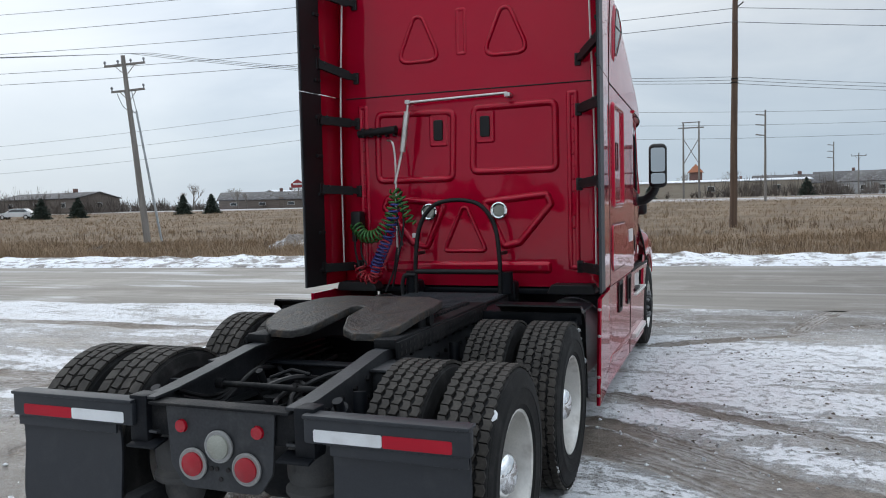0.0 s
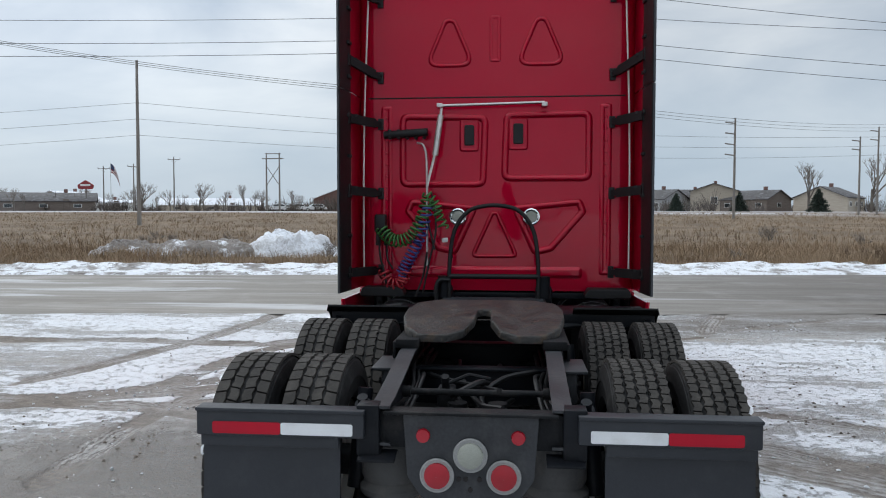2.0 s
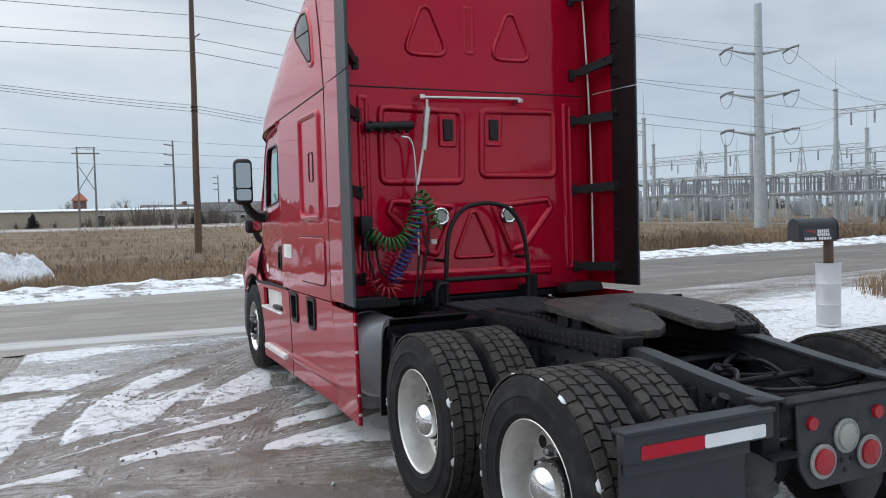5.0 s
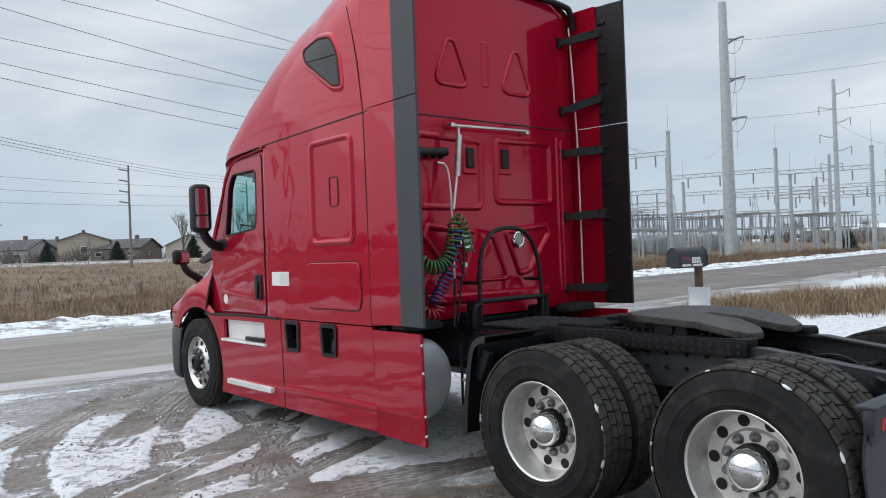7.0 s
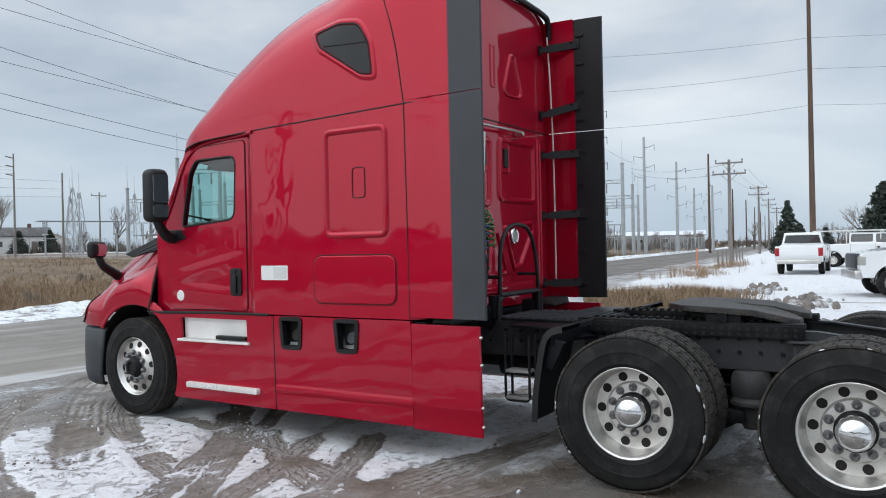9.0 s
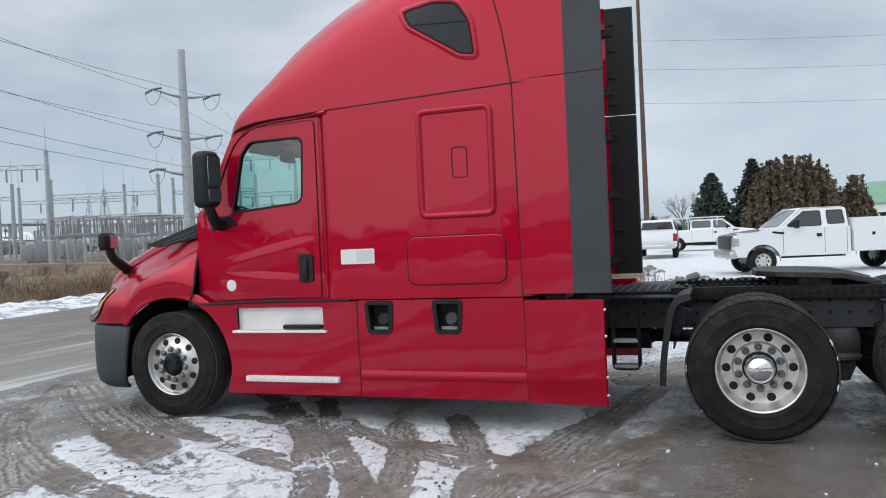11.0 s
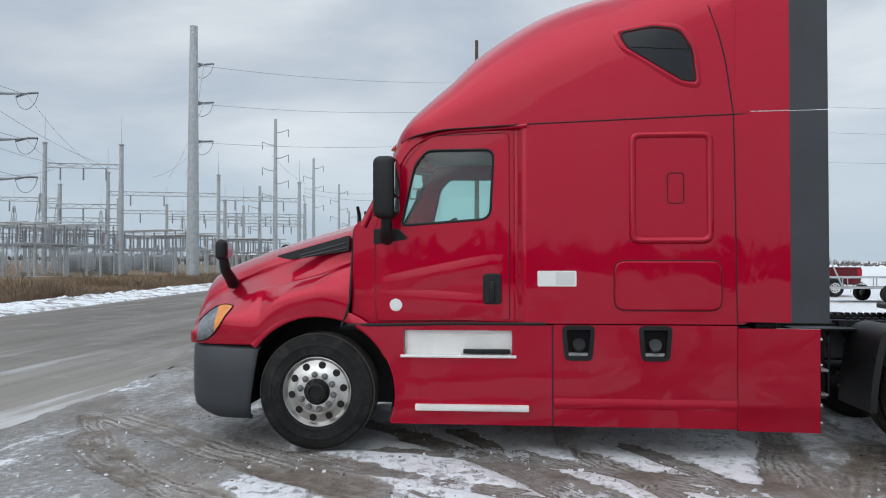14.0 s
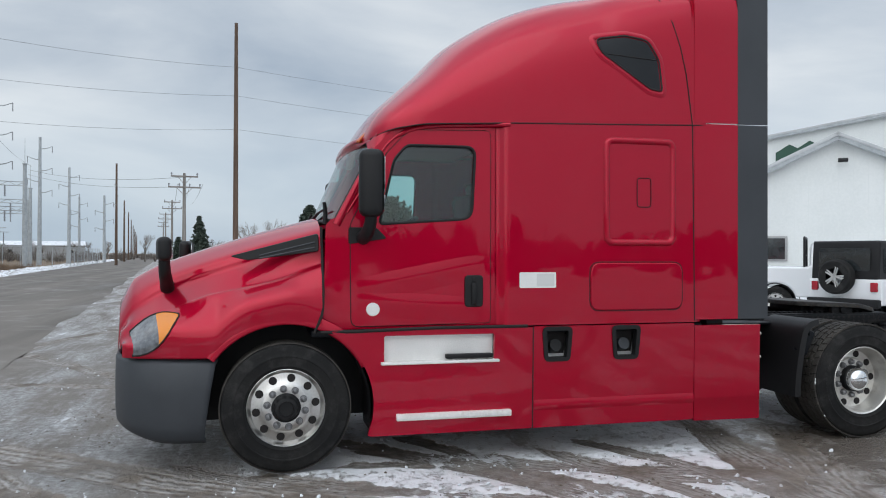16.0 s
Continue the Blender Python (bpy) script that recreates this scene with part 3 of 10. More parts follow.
# cab side extenders
EXT_PARTS = ((1.08, 2.735), (2.743, 3.86))
for s in (-1, 1):
    ext = None
    for z0, z1 in EXT_PARTS:
        lean = lambda y: 1.212 + 0.033 * (6.36 - y) / 0.68
        bm = bmesh.new()
        ytop = [6.36, 6.2, 6.05, 5.96]
        rings = []
        for k in range(9):
            z = z0 + (z1 - z0) * k / 8
            cut = 0.03 if k == 8 and z1 > 3 else 0
            w = lambda y: s * (lean(y) - cut)
            rings.append([Vector((w(y), y, z)) for y in ytop] + [Vector((w(y) - s * 0.035, y, z)) for y in reversed(ytop)])
        loft(bm, rings, True, True)
        ext = tp("side_extender", bm, RED, "red side extender panel")
        bm = bmesh.new()
        rings = []
        for k in range(9):
            z = z0 + (z1 - z0) * k / 8
            rings.append([Vector((s * lean(5.962), 5.962, z)), Vector((s * lean(5.8), 5.8, z)), Vector((s * (lean(5.68) + 0.004), 5.68, z)),
                          Vector((s * (lean(5.68) - 0.012), 5.672, z)), Vector((s * (lean(5.8) - 0.024), 5.8, z)), Vector((s * (lean(5.962) - 0.03), 5.962, z))])
        loft(bm, rings, True, True)
        flap = tp("extender_flap", bm, GREYPLASTIC, "dark grey rubber trailing flap", ext)
        bm = bmesh.new()
        loft(bm, [[Vector((s * (lean(5.955) - 0.033), 5.955, z)), Vector((s * (lean(5.8) - 0.027), 5.8, z)), Vector((s * (lean(5.685) - 0.016), 5.685, z)), Vector((s * (lean(5.685) - 0.020), 5.685, z)), Vector((s * (lean(5.8) - 0.031), 5.8, z)), Vector((s * (lean(5.955) - 0.037), 5.955, z))] for z in (z0 + 0.004, (z0 + z1) / 2, z1 - 0.004)], True, True)
        tp("flap_lining", bm, BLACKPLASTIC, "black inner face of the flap", ext)
        n = 5 if z1 < 3 else 4
        bm = bmesh.new()
        cyl(bm, (s * 0.006, 0, 0), (-s * 0.022, 0, 0), 0.018, 0.014, 10)
        box(bm, (-s * 0.008, -0.03, 0), (0.020, 0.08, 0.028), 0.004)
        pieces("flap_clip", bm, BLACKPLASTIC, ext, [(Vector((s * (lean(5.93) - 0.03), 5.93, z0 + (z1 - z0) * (k + 0.4) / n)), (0, 0, 0)) for k in range(n)])
    for z, up in ((2.90, 0.10), (2.50, 0.02), (1.90, 0.02), (1.23, 0.0), (3.55, 0.06)):
        bm = bmesh.new()
        a, b = Vector((s * 0.99, 6.24, z)), Vector((s * 1.20, 5.93, z + up))
        d = (b - a)
        for f0, f1, h in ((0, 0.22, 0.05), (0.2, 1.0, 0.075)):
            p, q = a + d * f0, a + d * f1
            u = Vector((d.y, -d.x, 0)).normalized() * 0.016
            rings = [[p + u + Vector((0, 0, h / 2)), p - u + Vector((0, 0, h / 2)), p - u - Vector((0, 0, h / 2)), p + u - Vector((0, 0, h / 2))],
                     [q + u + Vector((0, 0, h / 2)), q - u + Vector((0, 0, h / 2)), q - u - Vector((0, 0, h / 2)), q + u - Vector((0, 0, h / 2))]]
            loft(bm, rings, True, True)
        box(bm, a + Vector((0, -0.005, 0)), (0.05, 0.02, 0.10), 0.004)
        box(bm, b + Vector((s * 0.0, 0, 0)), (0.02, 0.07, 0.10), 0.004)
        for q in (a, a + d * 0.8):
            cyl(bm, q + Vector((0, 0, 0.03)), q + Vector((-s * 0.01, -0.03, 0.03)), 0.012, None, 8)
        tp("extender_bracket", bm, BLACKPLASTIC, "black bracket arm")
    bm = bmesh.new()
    tube(bm, smooth_path([(s * 1.085, 6.20, 3.7), (s * 1.10, 6.18, 3.2), (s * 1.12, 6.17, 2.6), (s * 1.13, 6.17, 2.0), (s * 1.13, 6.17, 1.25)], 5), 0.008, 6)
    tp("marker_cable", bm, WHITECABLE, "thin white cable")

# cab front sides with doors
WIN = rounded([(9.035, 1.855), (8.30, 1.905), (8.27, 2.475), (8.82, 2.475), (8.92, 2.36)], [0.03, 0.10, 0.08, 0.10, 0.20], 6)
WINC = (8.6, 2.15)
DOOR = rounded([(9.245, 1.07), (8.15, 1.085), (8.15, 2.605), (8.80, 2.59), (8.98, 2.40), (9.255, 1.85), (9.25, 1.45)], [0.06, 0.03, 0.05, 0.18, 0.3, 0.2, 0.3], 5)
for s in (-1, 1):
    at = side(s)
    bm = bmesh.new()
    outer = [Vector(p) for p in ((9.46, 1.045), (8.10, 1.06), (8.10, 2.3), (8.10, 2.672), (8.6, 2.65), (8.92, 2.60), (9.06, 2.46), (9.20, 2.19), (9.335, 1.92), (9.44, 1.87))]
    ring_star(bm, resample(outer, 90), WIN, WINC, at, -0.045, 0.0)
    pillar = tp("cab_side", bm, RED, angle=50)
    bm = bmesh.new()
    ring_star(bm, DOOR, WIN, WINC, at, 0.001, 0.010)
    door = tp("door", bm, RED, "red cab door with its own window", angle=50)
    bm = bmesh.new()
    tube(bm, [at(p.x, p.y, 0.004) for p in DOOR], 0.0065, 6, True)
    tp("panel_gap", bm, SEAM, parent=door)
    bm = bmesh.new()
    tube(bm, [at(p.x, p.y, 0.004) for p in WIN], 0.012, 8, True)
    tp("window_seal", bm, BLACKPLASTIC, "black window rubber", door)
    bm = bmesh.new()
    bm.faces.new([bm.verts.new(at(p.x, p.y, -0.012)) for p in WIN])
    pane = tp("window_pane", bm, GLASS, "tinted side glass", door)
    pane.visible_shadow = False
    bm = bmesh.new()
    slab(bm, rounded([(8.21, 1.21), (8.36, 1.21), (8.36, 1.46), (8.21, 1.46)], 0.035), at, 0.008, 0.026, 0.008)
    handle = tp("door_handle", bm, BLACKPLASTIC, "black pull handle", door)
    bm = bmesh.new()
    box(bm, at(8.285, 1.315, 0.034), (0.02, 0.045, 0.17), 0.009)
    cyl(bm, at(8.285, 1.43, 0.02), at(8.285, 1.43, 0.035), 0.014, None, 12)
    tp("grip", bm, BLACKPLASTIC, parent=handle)
    # swage line and lower crease of the door
    for za, zb in ((1.36, 1.56), (1.27, 1.20)):
        bm = bmesh.new()
        rings = []
        for k in range(15):
            y = 9.2 - k * (1.0 / 14)
            z = za + (zb - za) * k / 14
            h = 0.009 * math.sin(math.pi * min(max(k / 14, 0.02), 0.98)) ** 0.5
            rings.append([at(y, z + 0.09, 0.009), at(y, z + 0.02, 0.009 + h), at(y, z - 0.02, 0.009 + h * 0.8), at(y, z - 0.14, 0.009)])
        loft(bm, rings, False)
        tp("door_crease", bm, RED, parent=door, angle=70)
    bm = bmesh.new()
    cyl(bm, at(9.08, 1.20, 0.008), at(9.08, 1.20, 0.016), 0.055, 0.05, 24)
    tp("door_badge", bm, DECAL, "round white sticker", door)
    # dark triangle that carries the mirror
    bm = bmesh.new()
    slab(bm, rounded([(9.27, 1.70), (8.97, 1.745), (9.06, 1.83), (9.27, 1.83)], 0.015, 3), at, 0.008, 0.02, 0.005)
    foot = tp("mirror_base", bm, BLACKPLASTIC, "black mirror mounting plate", door)
    # drip moulding above the door
    bm = bmesh.new()
    pts = [Vector((s * (cab_half(y) + 0.006), y, z)) for y, z in ((8.0, 2.655), (8.3, 2.645), (8.6, 2.63), (8.8, 2.59), (8.95, 2.50), (9.05, 2.36), (9.16, 2.14), (9.28, 1.94))]
    tube(bm, smooth_path(pts, 5), lambda f: 0.018 if f < 0.5 else 0.010, 8)
    tp("drip_rail", bm, RED, "red drip rail over the door")
    bm = bmesh.new()
    tube(bm, [Vector((s * (roof_half(y) + 0.001), y, roof_bottom(y) - 0.002)) for y in np.linspace(5.97, 9.44, 60) if roof_half(y) > 0.05 and y < 9.1], 0.0055, 6)
    tp("roof_gap", bm, SEAM)
    # shoulder that closes the cab up to the roof cap
    bm = bmesh.new()
    rows = []
    for y in np.linspace(8.1, 9.11, 24):
        a = Vector((s * (cab_half(y) - 0.004), y, lerp((8.1, 8.6, 8.92, 9.06, 9.11), (2.668, 2.646, 2.596, 2.455, 2.37), y)))
        b = Vector((s * (roof_half(y) - 0.003), y, roof_bottom(y) + 0.006))
        rows.append([a, a.lerp(b, 0.5) + Vector((s * 0.006, 0.004, 0.006)), b])
    loft(bm, rows, False)
    tp("roof_shoulder", bm, RED, "red shoulder under the roof edge", angle=60)
    # towing mirror
    bm = bmesh.new()
    mx = s * 1.36
    box(bm, (mx, 9.13, 2.15), (0.20, 0.185, 0.50), 0.06, (0, 0, s * 6), 4)
    mirror = tp("door_mirror", bm, BLACKPLASTIC, "tall black wing mirror", foot, angle=60)
    bm = bmesh.new()
    tube(bm, smooth_path([at(9.16, 1.75, 0.01), Vector((s * 1.22, 9.15, 1.77)), Vector((s * 1.31, 9.13, 1.85)), Vector((mx, 9.13, 1.97))], 6), lambda f: 0.055 - 0.012 * f, 12)
    tp("mirror_arm", bm, BLACKPLASTIC, parent=foot, angle=60)
    bm = bmesh.new()
    turn_in = Euler((0, 0, radians(s * 6))).to_matrix()
    for cz, hh in ((2.215, 0.27), (2.005, 0.12)):
        slab(bm, rrect(0, cz, 0.155, hh, 0.03), lambda u, v, h: Vector((mx, 9.13, 0)) + turn_in @ Vector((u, -0.0935 - h, v)), 0.0, 0.004)
    tp("mirror_glass", bm, MIRROR, "mirror glass", mirror)

# sleeper fittings on both flanks
for s in (-1, 1):
    at = side(s)
    bm = bmesh.new()
    emboss(bm, rrect(6.865, 2.145, 0.66, 0.90, 0.09), [(0, -0.002), (0.008, 0.012), (0.018, 0.020), (0.030, 0.022), (0.042, 0.018), (0.052, 0.008), (0.058, -0.002)], at, False)
    panel = tp("pressed_panel", bm, RED, "raised frame pressed in the sleeper side", angle=60)
    for loop in (rrect(6.83, 2.14, 0.125, 0.24, 0.03), ):
        bm = bmesh.new()
        tube(bm, [at(p.x, p.y, 0.003) for p in loop], 0.0042, 6, True)
        tp("vent_cover_gap", bm, SEAMRED, parent=panel)
    bm = bmesh.new()
    loop = rrect(6.895, 1.365, 0.84, 0.40, 0.09)
    slab(bm, inset(loop, 0.006), at, 0.0, 0.012, 0.009)
    hatch = tp("luggage_hatch", bm, RED, "flush red luggage hatch")
    bm = bmesh.new()
    tube(bm, [at(p.x, p.y, 0.0) for p in loop], 0.0040, 6, True)
    tp("panel_gap", bm, SEAMRED, parent=hatch)
    bm = bmesh.new()
    slab(bm, rrect(7.765, 1.42, 0.31, 0.125, 0.012), at, 0.001, 0.005)
    sticker = tp("sticker", bm, DECAL, "white rectangular sticker")
    bm = bmesh.new()
    slab(bm, rrect(7.70, 1.42, 0.15, 0.10, 0.008), at, 0.005, 0.0065)
    tp("sticker_print", bm, DECALGREY, parent=sticker)
    # skylight window high on the flank
    rs = roofside(s)
    SKY = rounded([(7.27, 3.39), (7.20, 3.27), (6.78, 3.00), (6.67, 2.98), (6.70, 3.24), (6.80, 3.40), (7.0, 3.43)], [0.05, 0.12, 0.10, 0.03, 0.2, 0.12, 0.2], 5)
    bm = bmesh.new()
    emboss(bm, [p for p in inset(SKY, -0.05)], [(0, 0.0), (0.02, 0.012), (0.04, 0.012), (0.05, 0.004)], rs, False)
    tube(bm, [rs(p.x, p.y, 0.006) for p in SKY], 0.012, 6, True)
    skyw = tp("sleeper_window", bm, RED, "smoked rounded sleeper window", angle=60)
    bm = bmesh.new()
    mid_sky = Vector((6.93, 3.26))
    loft(bm, [[rs(q.x, q.y, 0.010) for q in (mid_sky.lerp(p, f) for p in SKY)] for f in (1, 0.85, 0.7, 0.55, 0.4, 0.25, 0.1, 0.01)])
    tp("window_pane", bm, SMOKED, "smoked glass", skyw, angle=60)
    bm = bmesh.new()
    tube(bm, [rs(p.x, p.y, 0.010) for p in SKY], 0.009, 6, True)
    tube(bm, [rs(6.705, 3.24, 0.012), rs(6.9, 3.25, 0.012), rs(7.17, 3.27, 0.012)], 0.005, 6)
    tp("window_seal", bm, SEAM, parent=skyw)
    # joint between sleeper flank and extender
    bm = bmesh.new()
    tube(bm, [at(6.36, 1.07, 0), at(6.37, 2.0, 0), at(6.38, 2.72, 0)] + [rs(6.40 + 0.25 * f * f, 2.73 + 1.05 * f, 0.001) for f in (0.2, 0.4, 0.6, 0.8, 1.0)], 0.005, 6)
    tp("panel_gap", bm, SEAM)

# windscreen and cab interior
bm = bmesh.new()
def screen(u, f):
    x = u * (1.085 - 0.02 * f)
    return Vector((x, 9.365 - 0.335 * f + (0.105 + 0.065 * f) * (1 - abs(u) ** 2.6), 1.88 + 0.64 * f))
grid_sheet(bm, np.linspace(-1, 1, 17), np.linspace(0, 1, 7), screen)
ws = tp("windscreen", bm, GLASS, "wide tinted windscreen")
ws.visible_shadow = False
bm = bmesh.new()
edge = [screen(u, 0) for u in np.linspace(-1, 1, 17)] + [screen(1, f) for f in np.linspace(0.15, 0.85, 6)] + [screen(u, 1) for u in np.linspace(1, -1, 17)] + [screen(-1, f) for f in np.linspace(0.85, 0.15, 6)]
tube(bm, edge, 0.022, 8, True)
tp("screen_seal", bm, BLACKPLASTIC, "black windscreen surround", ws)
bm = bmesh.new()
grid_sheet(bm, np.linspace(-1.06, 1.06, 9), (0, 0.5, 1), lambda x, f: Vector((x, lerp((0, 1), (9.05, 9.38), f) + 0.07 * f * (1 - (x / 1.1) ** 2), 1.66 + 0.17 * f)))
box(bm, (0, 9.05, 1.45), (2.0, 0.06, 0.5), 0.02)
box(bm, (-0.55, 9.02, 1.76), (0.55, 0.24, 0.20), 0.05)
box(bm, (0.05, 9.0, 1.66), (0.5, 0.2, 0.5), 0.05)
tp("dashboard", bm, INTERIOR, "dark grey dashboard")
bm = bmesh.new()
c = Vector((-0.55, 8.80, 1.80))
q = Euler((radians(-38), 0, 0)).to_matrix()
tube(bm, [c + q @ Vector((0.22 * math.cos(a), 0.22 * math.sin(a), 0)) for a in (2 * math.pi * k / 32 for k in range(32))], 0.017, 8, True)
for a in (0.1, math.pi - 0.1, -math.pi / 2):
    cyl(bm, c, c + q @ Vector((0.21 * math.cos(a), 0.21 * math.sin(a), 0)), 0.015, None, 8)
cyl(bm, c - q @ Vector((0, 0, 0.03)), c + q @ Vector((0, 0, -0.25)), 0.05, 0.04, 14)
tp("steering_wheel", bm, BLACKPLASTIC, "black steering wheel")
for sx in (-0.55, 0.55):
    bm = bmesh.new()
    box(bm, (sx, 8.12, 1.50), (0.52, 0.52, 0.16), 0.06, (4, 0, 0), 3)
    box(bm, (sx, 7.86, 1.86), (0.48, 0.15, 0.72), 0.06, (-8, 0, 0), 3)
    box(bm, (sx, 7.80, 2.26), (0.28, 0.10, 0.17), 0.04, (-8, 0, 0), 3)
    box(bm, (sx, 8.12, 1.26), (0.40, 0.42, 0.4), 0.04)
    tp("cab_seat", bm, SEATCLOTH, "dark high-backed seat")
bm = bmesh.new()
box(bm, (0, 7.45, 1.9), (2.2, 0.03, 1.6))
box(bm, (0, 8.65, 1.12), (2.2, 1.6, 0.05))
box(bm, (0, 8.45, 2.625), (2.0, 1.1, 0.03))
tp("cab_lining", bm, INTERIOR, "grey cab lining")
bm = bmesh.new()
box(bm, (0.0, 9.12, 2.46), (0.24, 0.06, 0.12), 0.02)
box(bm, (-0.55, 9.02, 2.5), (0.5, 0.02, 0.16), 0.008, (30, 0, 0))
tp("sun_visor", bm, INTERIOR, "folded grey sun visor")
# clearance lamps on the brow
for x, y in ((-0.80, 9.12), (-0.44, 9.2), (0, 9.2), (0.44, 9.2), (0.80, 9.12)):
    bm = bmesh.new()
    y = 9.145
    while y > 8.6 and (roof_half(y) <= abs(x) or (roof_top(y) - roof_bottom(y)) * max(1 - (abs(x) / roof_half(y)) ** roof_power(y), 0) ** (1 / roof_power(y)) < 0.07):
        y -= 0.005
    box(bm, (x, y + 0.01, roof_bottom(y) + 0.062), (0.06, 0.12, 0.026), 0.010, (-46, 0, -18 * x), 3)
    tp("clearance_lamp", bm, LENS_MARKER, "amber roof marker lamp")

# bonnet with wings
AX_F, AX_1, AX_2, HUB_Z = 9.735, 4.67, 3.365, 0.488
H_Y = (9.46, 9.7, 10.0, 10.3, 10.55, 10.78, 10.95, 11.035, 11.05)
H_TOP = (1.935, 1.87, 1.785, 1.69, 1.605, 1.52, 1.42, 1.25, 0.95)
H_SHX = (0.97, 0.93, 0.87, 0.80, 0.74, 0.70, 0.66, 0.62, 0.60)
H_SHZ = (1.80, 1.72, 1.62, 1.52, 1.435, 1.35, 1.25, 1.10, 0.92)
H_MX = (1.07, 1.055, 1.03, 0.99, 0.95, 0.91, 0.87, 0.84, 0.82)
H_MZ = (1.50, 1.43, 1.36, 1.29, 1.21, 1.13, 1.05, 0.97, 0.90)
H_FX = (1.165, 1.185, 1.19, 1.175, 1.145, 1.10, 1.04, 0.98, 0.95)


def bonnet_ring(y, n=9):
    g = lambda a: lerp(H_Y, a, y)
    dy = y - AX_F
    zb = 0.86
    step = smooth01(9.55, 9.9, y) * (1 - smooth01(10.55, 10.9, y))
    if abs(dy) < 0.64:
        zb = max(zb, 0.46 + math.sqrt(max(0.41 - dy * dy, 0)))
    if y < 9.56:
        zb = max(zb, 1.03)
    fz = max(zb + 0.10, min(g(H_MZ) - 0.10, zb + 0.22))
    pts = [(0, g(H_TOP)), (g(H_SHX) * 0.5, g(H_TOP) - 0.010), (g(H_SHX) * 0.88, g(H_SHZ) + 0.045 * (g(H_TOP) - g(H_SHZ)) / 0.12), (g(H_SHX) + 0.005 - 0.03 * step, g(H_SHZ) - 0.015), (g(H_SHX) + 0.035 - 0.035 * step, g(H_SHZ) - 0.075), (g(H_MX) - 0.055 + 0.02 * step, g(H_MZ) + 0.065 - 0.03 * step), (g(H_MX) + 0.02, g(H_MZ) + 0.005), (g(H_FX), fz), (g(H_FX) + 0.004, zb + 0.03), (g(H_FX) - 0.006, zb)]
    half = smooth_path([(a, b) for a, b in pts], 6)
    curl = 0.17 * smooth01(10.3, 11.05, y)
    f = lambda p, s: Vector((s * p.x, y - curl * (p.x / 1.05) ** 2, p.y))
    return [f(p, -1) for p in reversed(half)] + [f(p, 1) for p in half[1:]]


bm = bmesh.new()
loft(bm, [bonnet_ring(y) for y in list(np.linspace(9.47, 10.75, 52)) + [10.82, 10.88, 10.93, 10.97, 11.0, 11.02, 11.035, 11.05]], False)
bonnet = tp("bonnet", bm, RED, "sloping red bonnet with rounded wings", angle=60)
for s in (-1, 1):
    bm = bmesh.new()
    tube(bm, smooth_path([Vector((s * 0.97, 9.465, 1.83)), Vector((s * 1.09, 9.462, 1.5)), Vector((s * 1.165, 9.47, 1.2)), Vector((s * 1.17, 9.53, 1.03))], 6), 0.011, 6)
    tp("panel_gap", bm, SEAM, parent=bonnet)
# flared lips round the front wheel arches
for s in (-1, 1):
    bm = bmesh.new()
    rings = []
    for k in range(25):
        a = radians(36 + 116 * k / 24)
        row = []
        for r, o in ((0.638, -0.004), (0.641, 0.004), (0.650, 0.008), (0.670, 0.008), (0.697, 0.004), (0.725, -0.006)):
            y, z = AX_F + r * math.cos(a), 0.46 + r * math.sin(a)
            x = lerp(H_Y, H_FX, max(y, 9.46)) + o - 0.10 * max(0, z - 1.0) ** 1.5
            row.append(Vector((s * x, y - 0.17 * smooth01(10.3, 11.05, y), z)))
        rings.append(row)
    loft(bm, rings, False)
    tp("arch_lip", bm, RED, "flared red wheel arch lip", bonnet, angle=70)
# wipers and a stub aerial at the foot of the windscreen
for u0, u1 in ((-0.15, -0.72), (0.75, 0.18)):
    bm = bmesh.new()
    blade = [screen(u0 + (u1 - u0) * f, 0.06 + 0.10 * f) + Vector((0, 0.03, 0.01)) for f in np.linspace(0, 1, 8)]
    tube(bm, blade, 0.010, 6)
    tube(bm, [screen(u0, -0.02) + Vector((0, 0.05, 0)), blade[4]], 0.012, 6)
    tp("wiper", bm, BLACKPLASTIC, "black windscreen wiper")
bm = bmesh.new()
tube(bm, smooth_path([(-0.93, 9.43, 1.86), (-0.935, 9.43, 1.95), (-0.955, 9.44, 2.03)], 4), lambda f: 0.020 - 0.006 * f, 8)
tp("aerial_stub", bm, BLACKPLASTIC, "short black aerial stub")
# red windscreen pillars and the lip under the brow
for s in (-1, 1):
    bm = bmesh.new()
    tube(bm, [screen(s, f) + Vector((s * 0.018, -0.02, 0)) for f in np.linspace(-0.05, 1.02, 9)], 0.032, 10)
    tp("screen_pillar", bm, RED, "slim red windscreen pillar", angle=60)
bm = bmesh.new()
tube(bm, [screen(u, 1.0) + Vector((0, -0.01, 0.03)) for u in np.linspace(-1, 1, 21)], 0.03, 10)
tp("screen_header", bm, RED, "red header over the windscreen", angle=60)
brow, sill_line = [], []
for u in np.linspace(-0.985, 0.985, 25):
    q = screen(u, 1.0)
    t_in = (1 - (min(abs(q.x), 1.2) / 1.21) ** 6.0) ** (1 / 6.0)
    y = max(8.1 + 1.05 * t_in, q.y + 0.004)
    brow.append(Vector((q.x, y, roof_bottom(y) + 0.004)))
    sill_line.append(q + Vector((0, 0.03, 0.002)))
bm = bmesh.new()
loft(bm, [brow, [a.lerp(b, 0.5) + Vector((0, 0.006, -0.012)) for a, b in zip(brow, sill_line)], sill_line], False)
tp("brow_soffit", bm, RED, "red underside of the roof brow", angle=60)
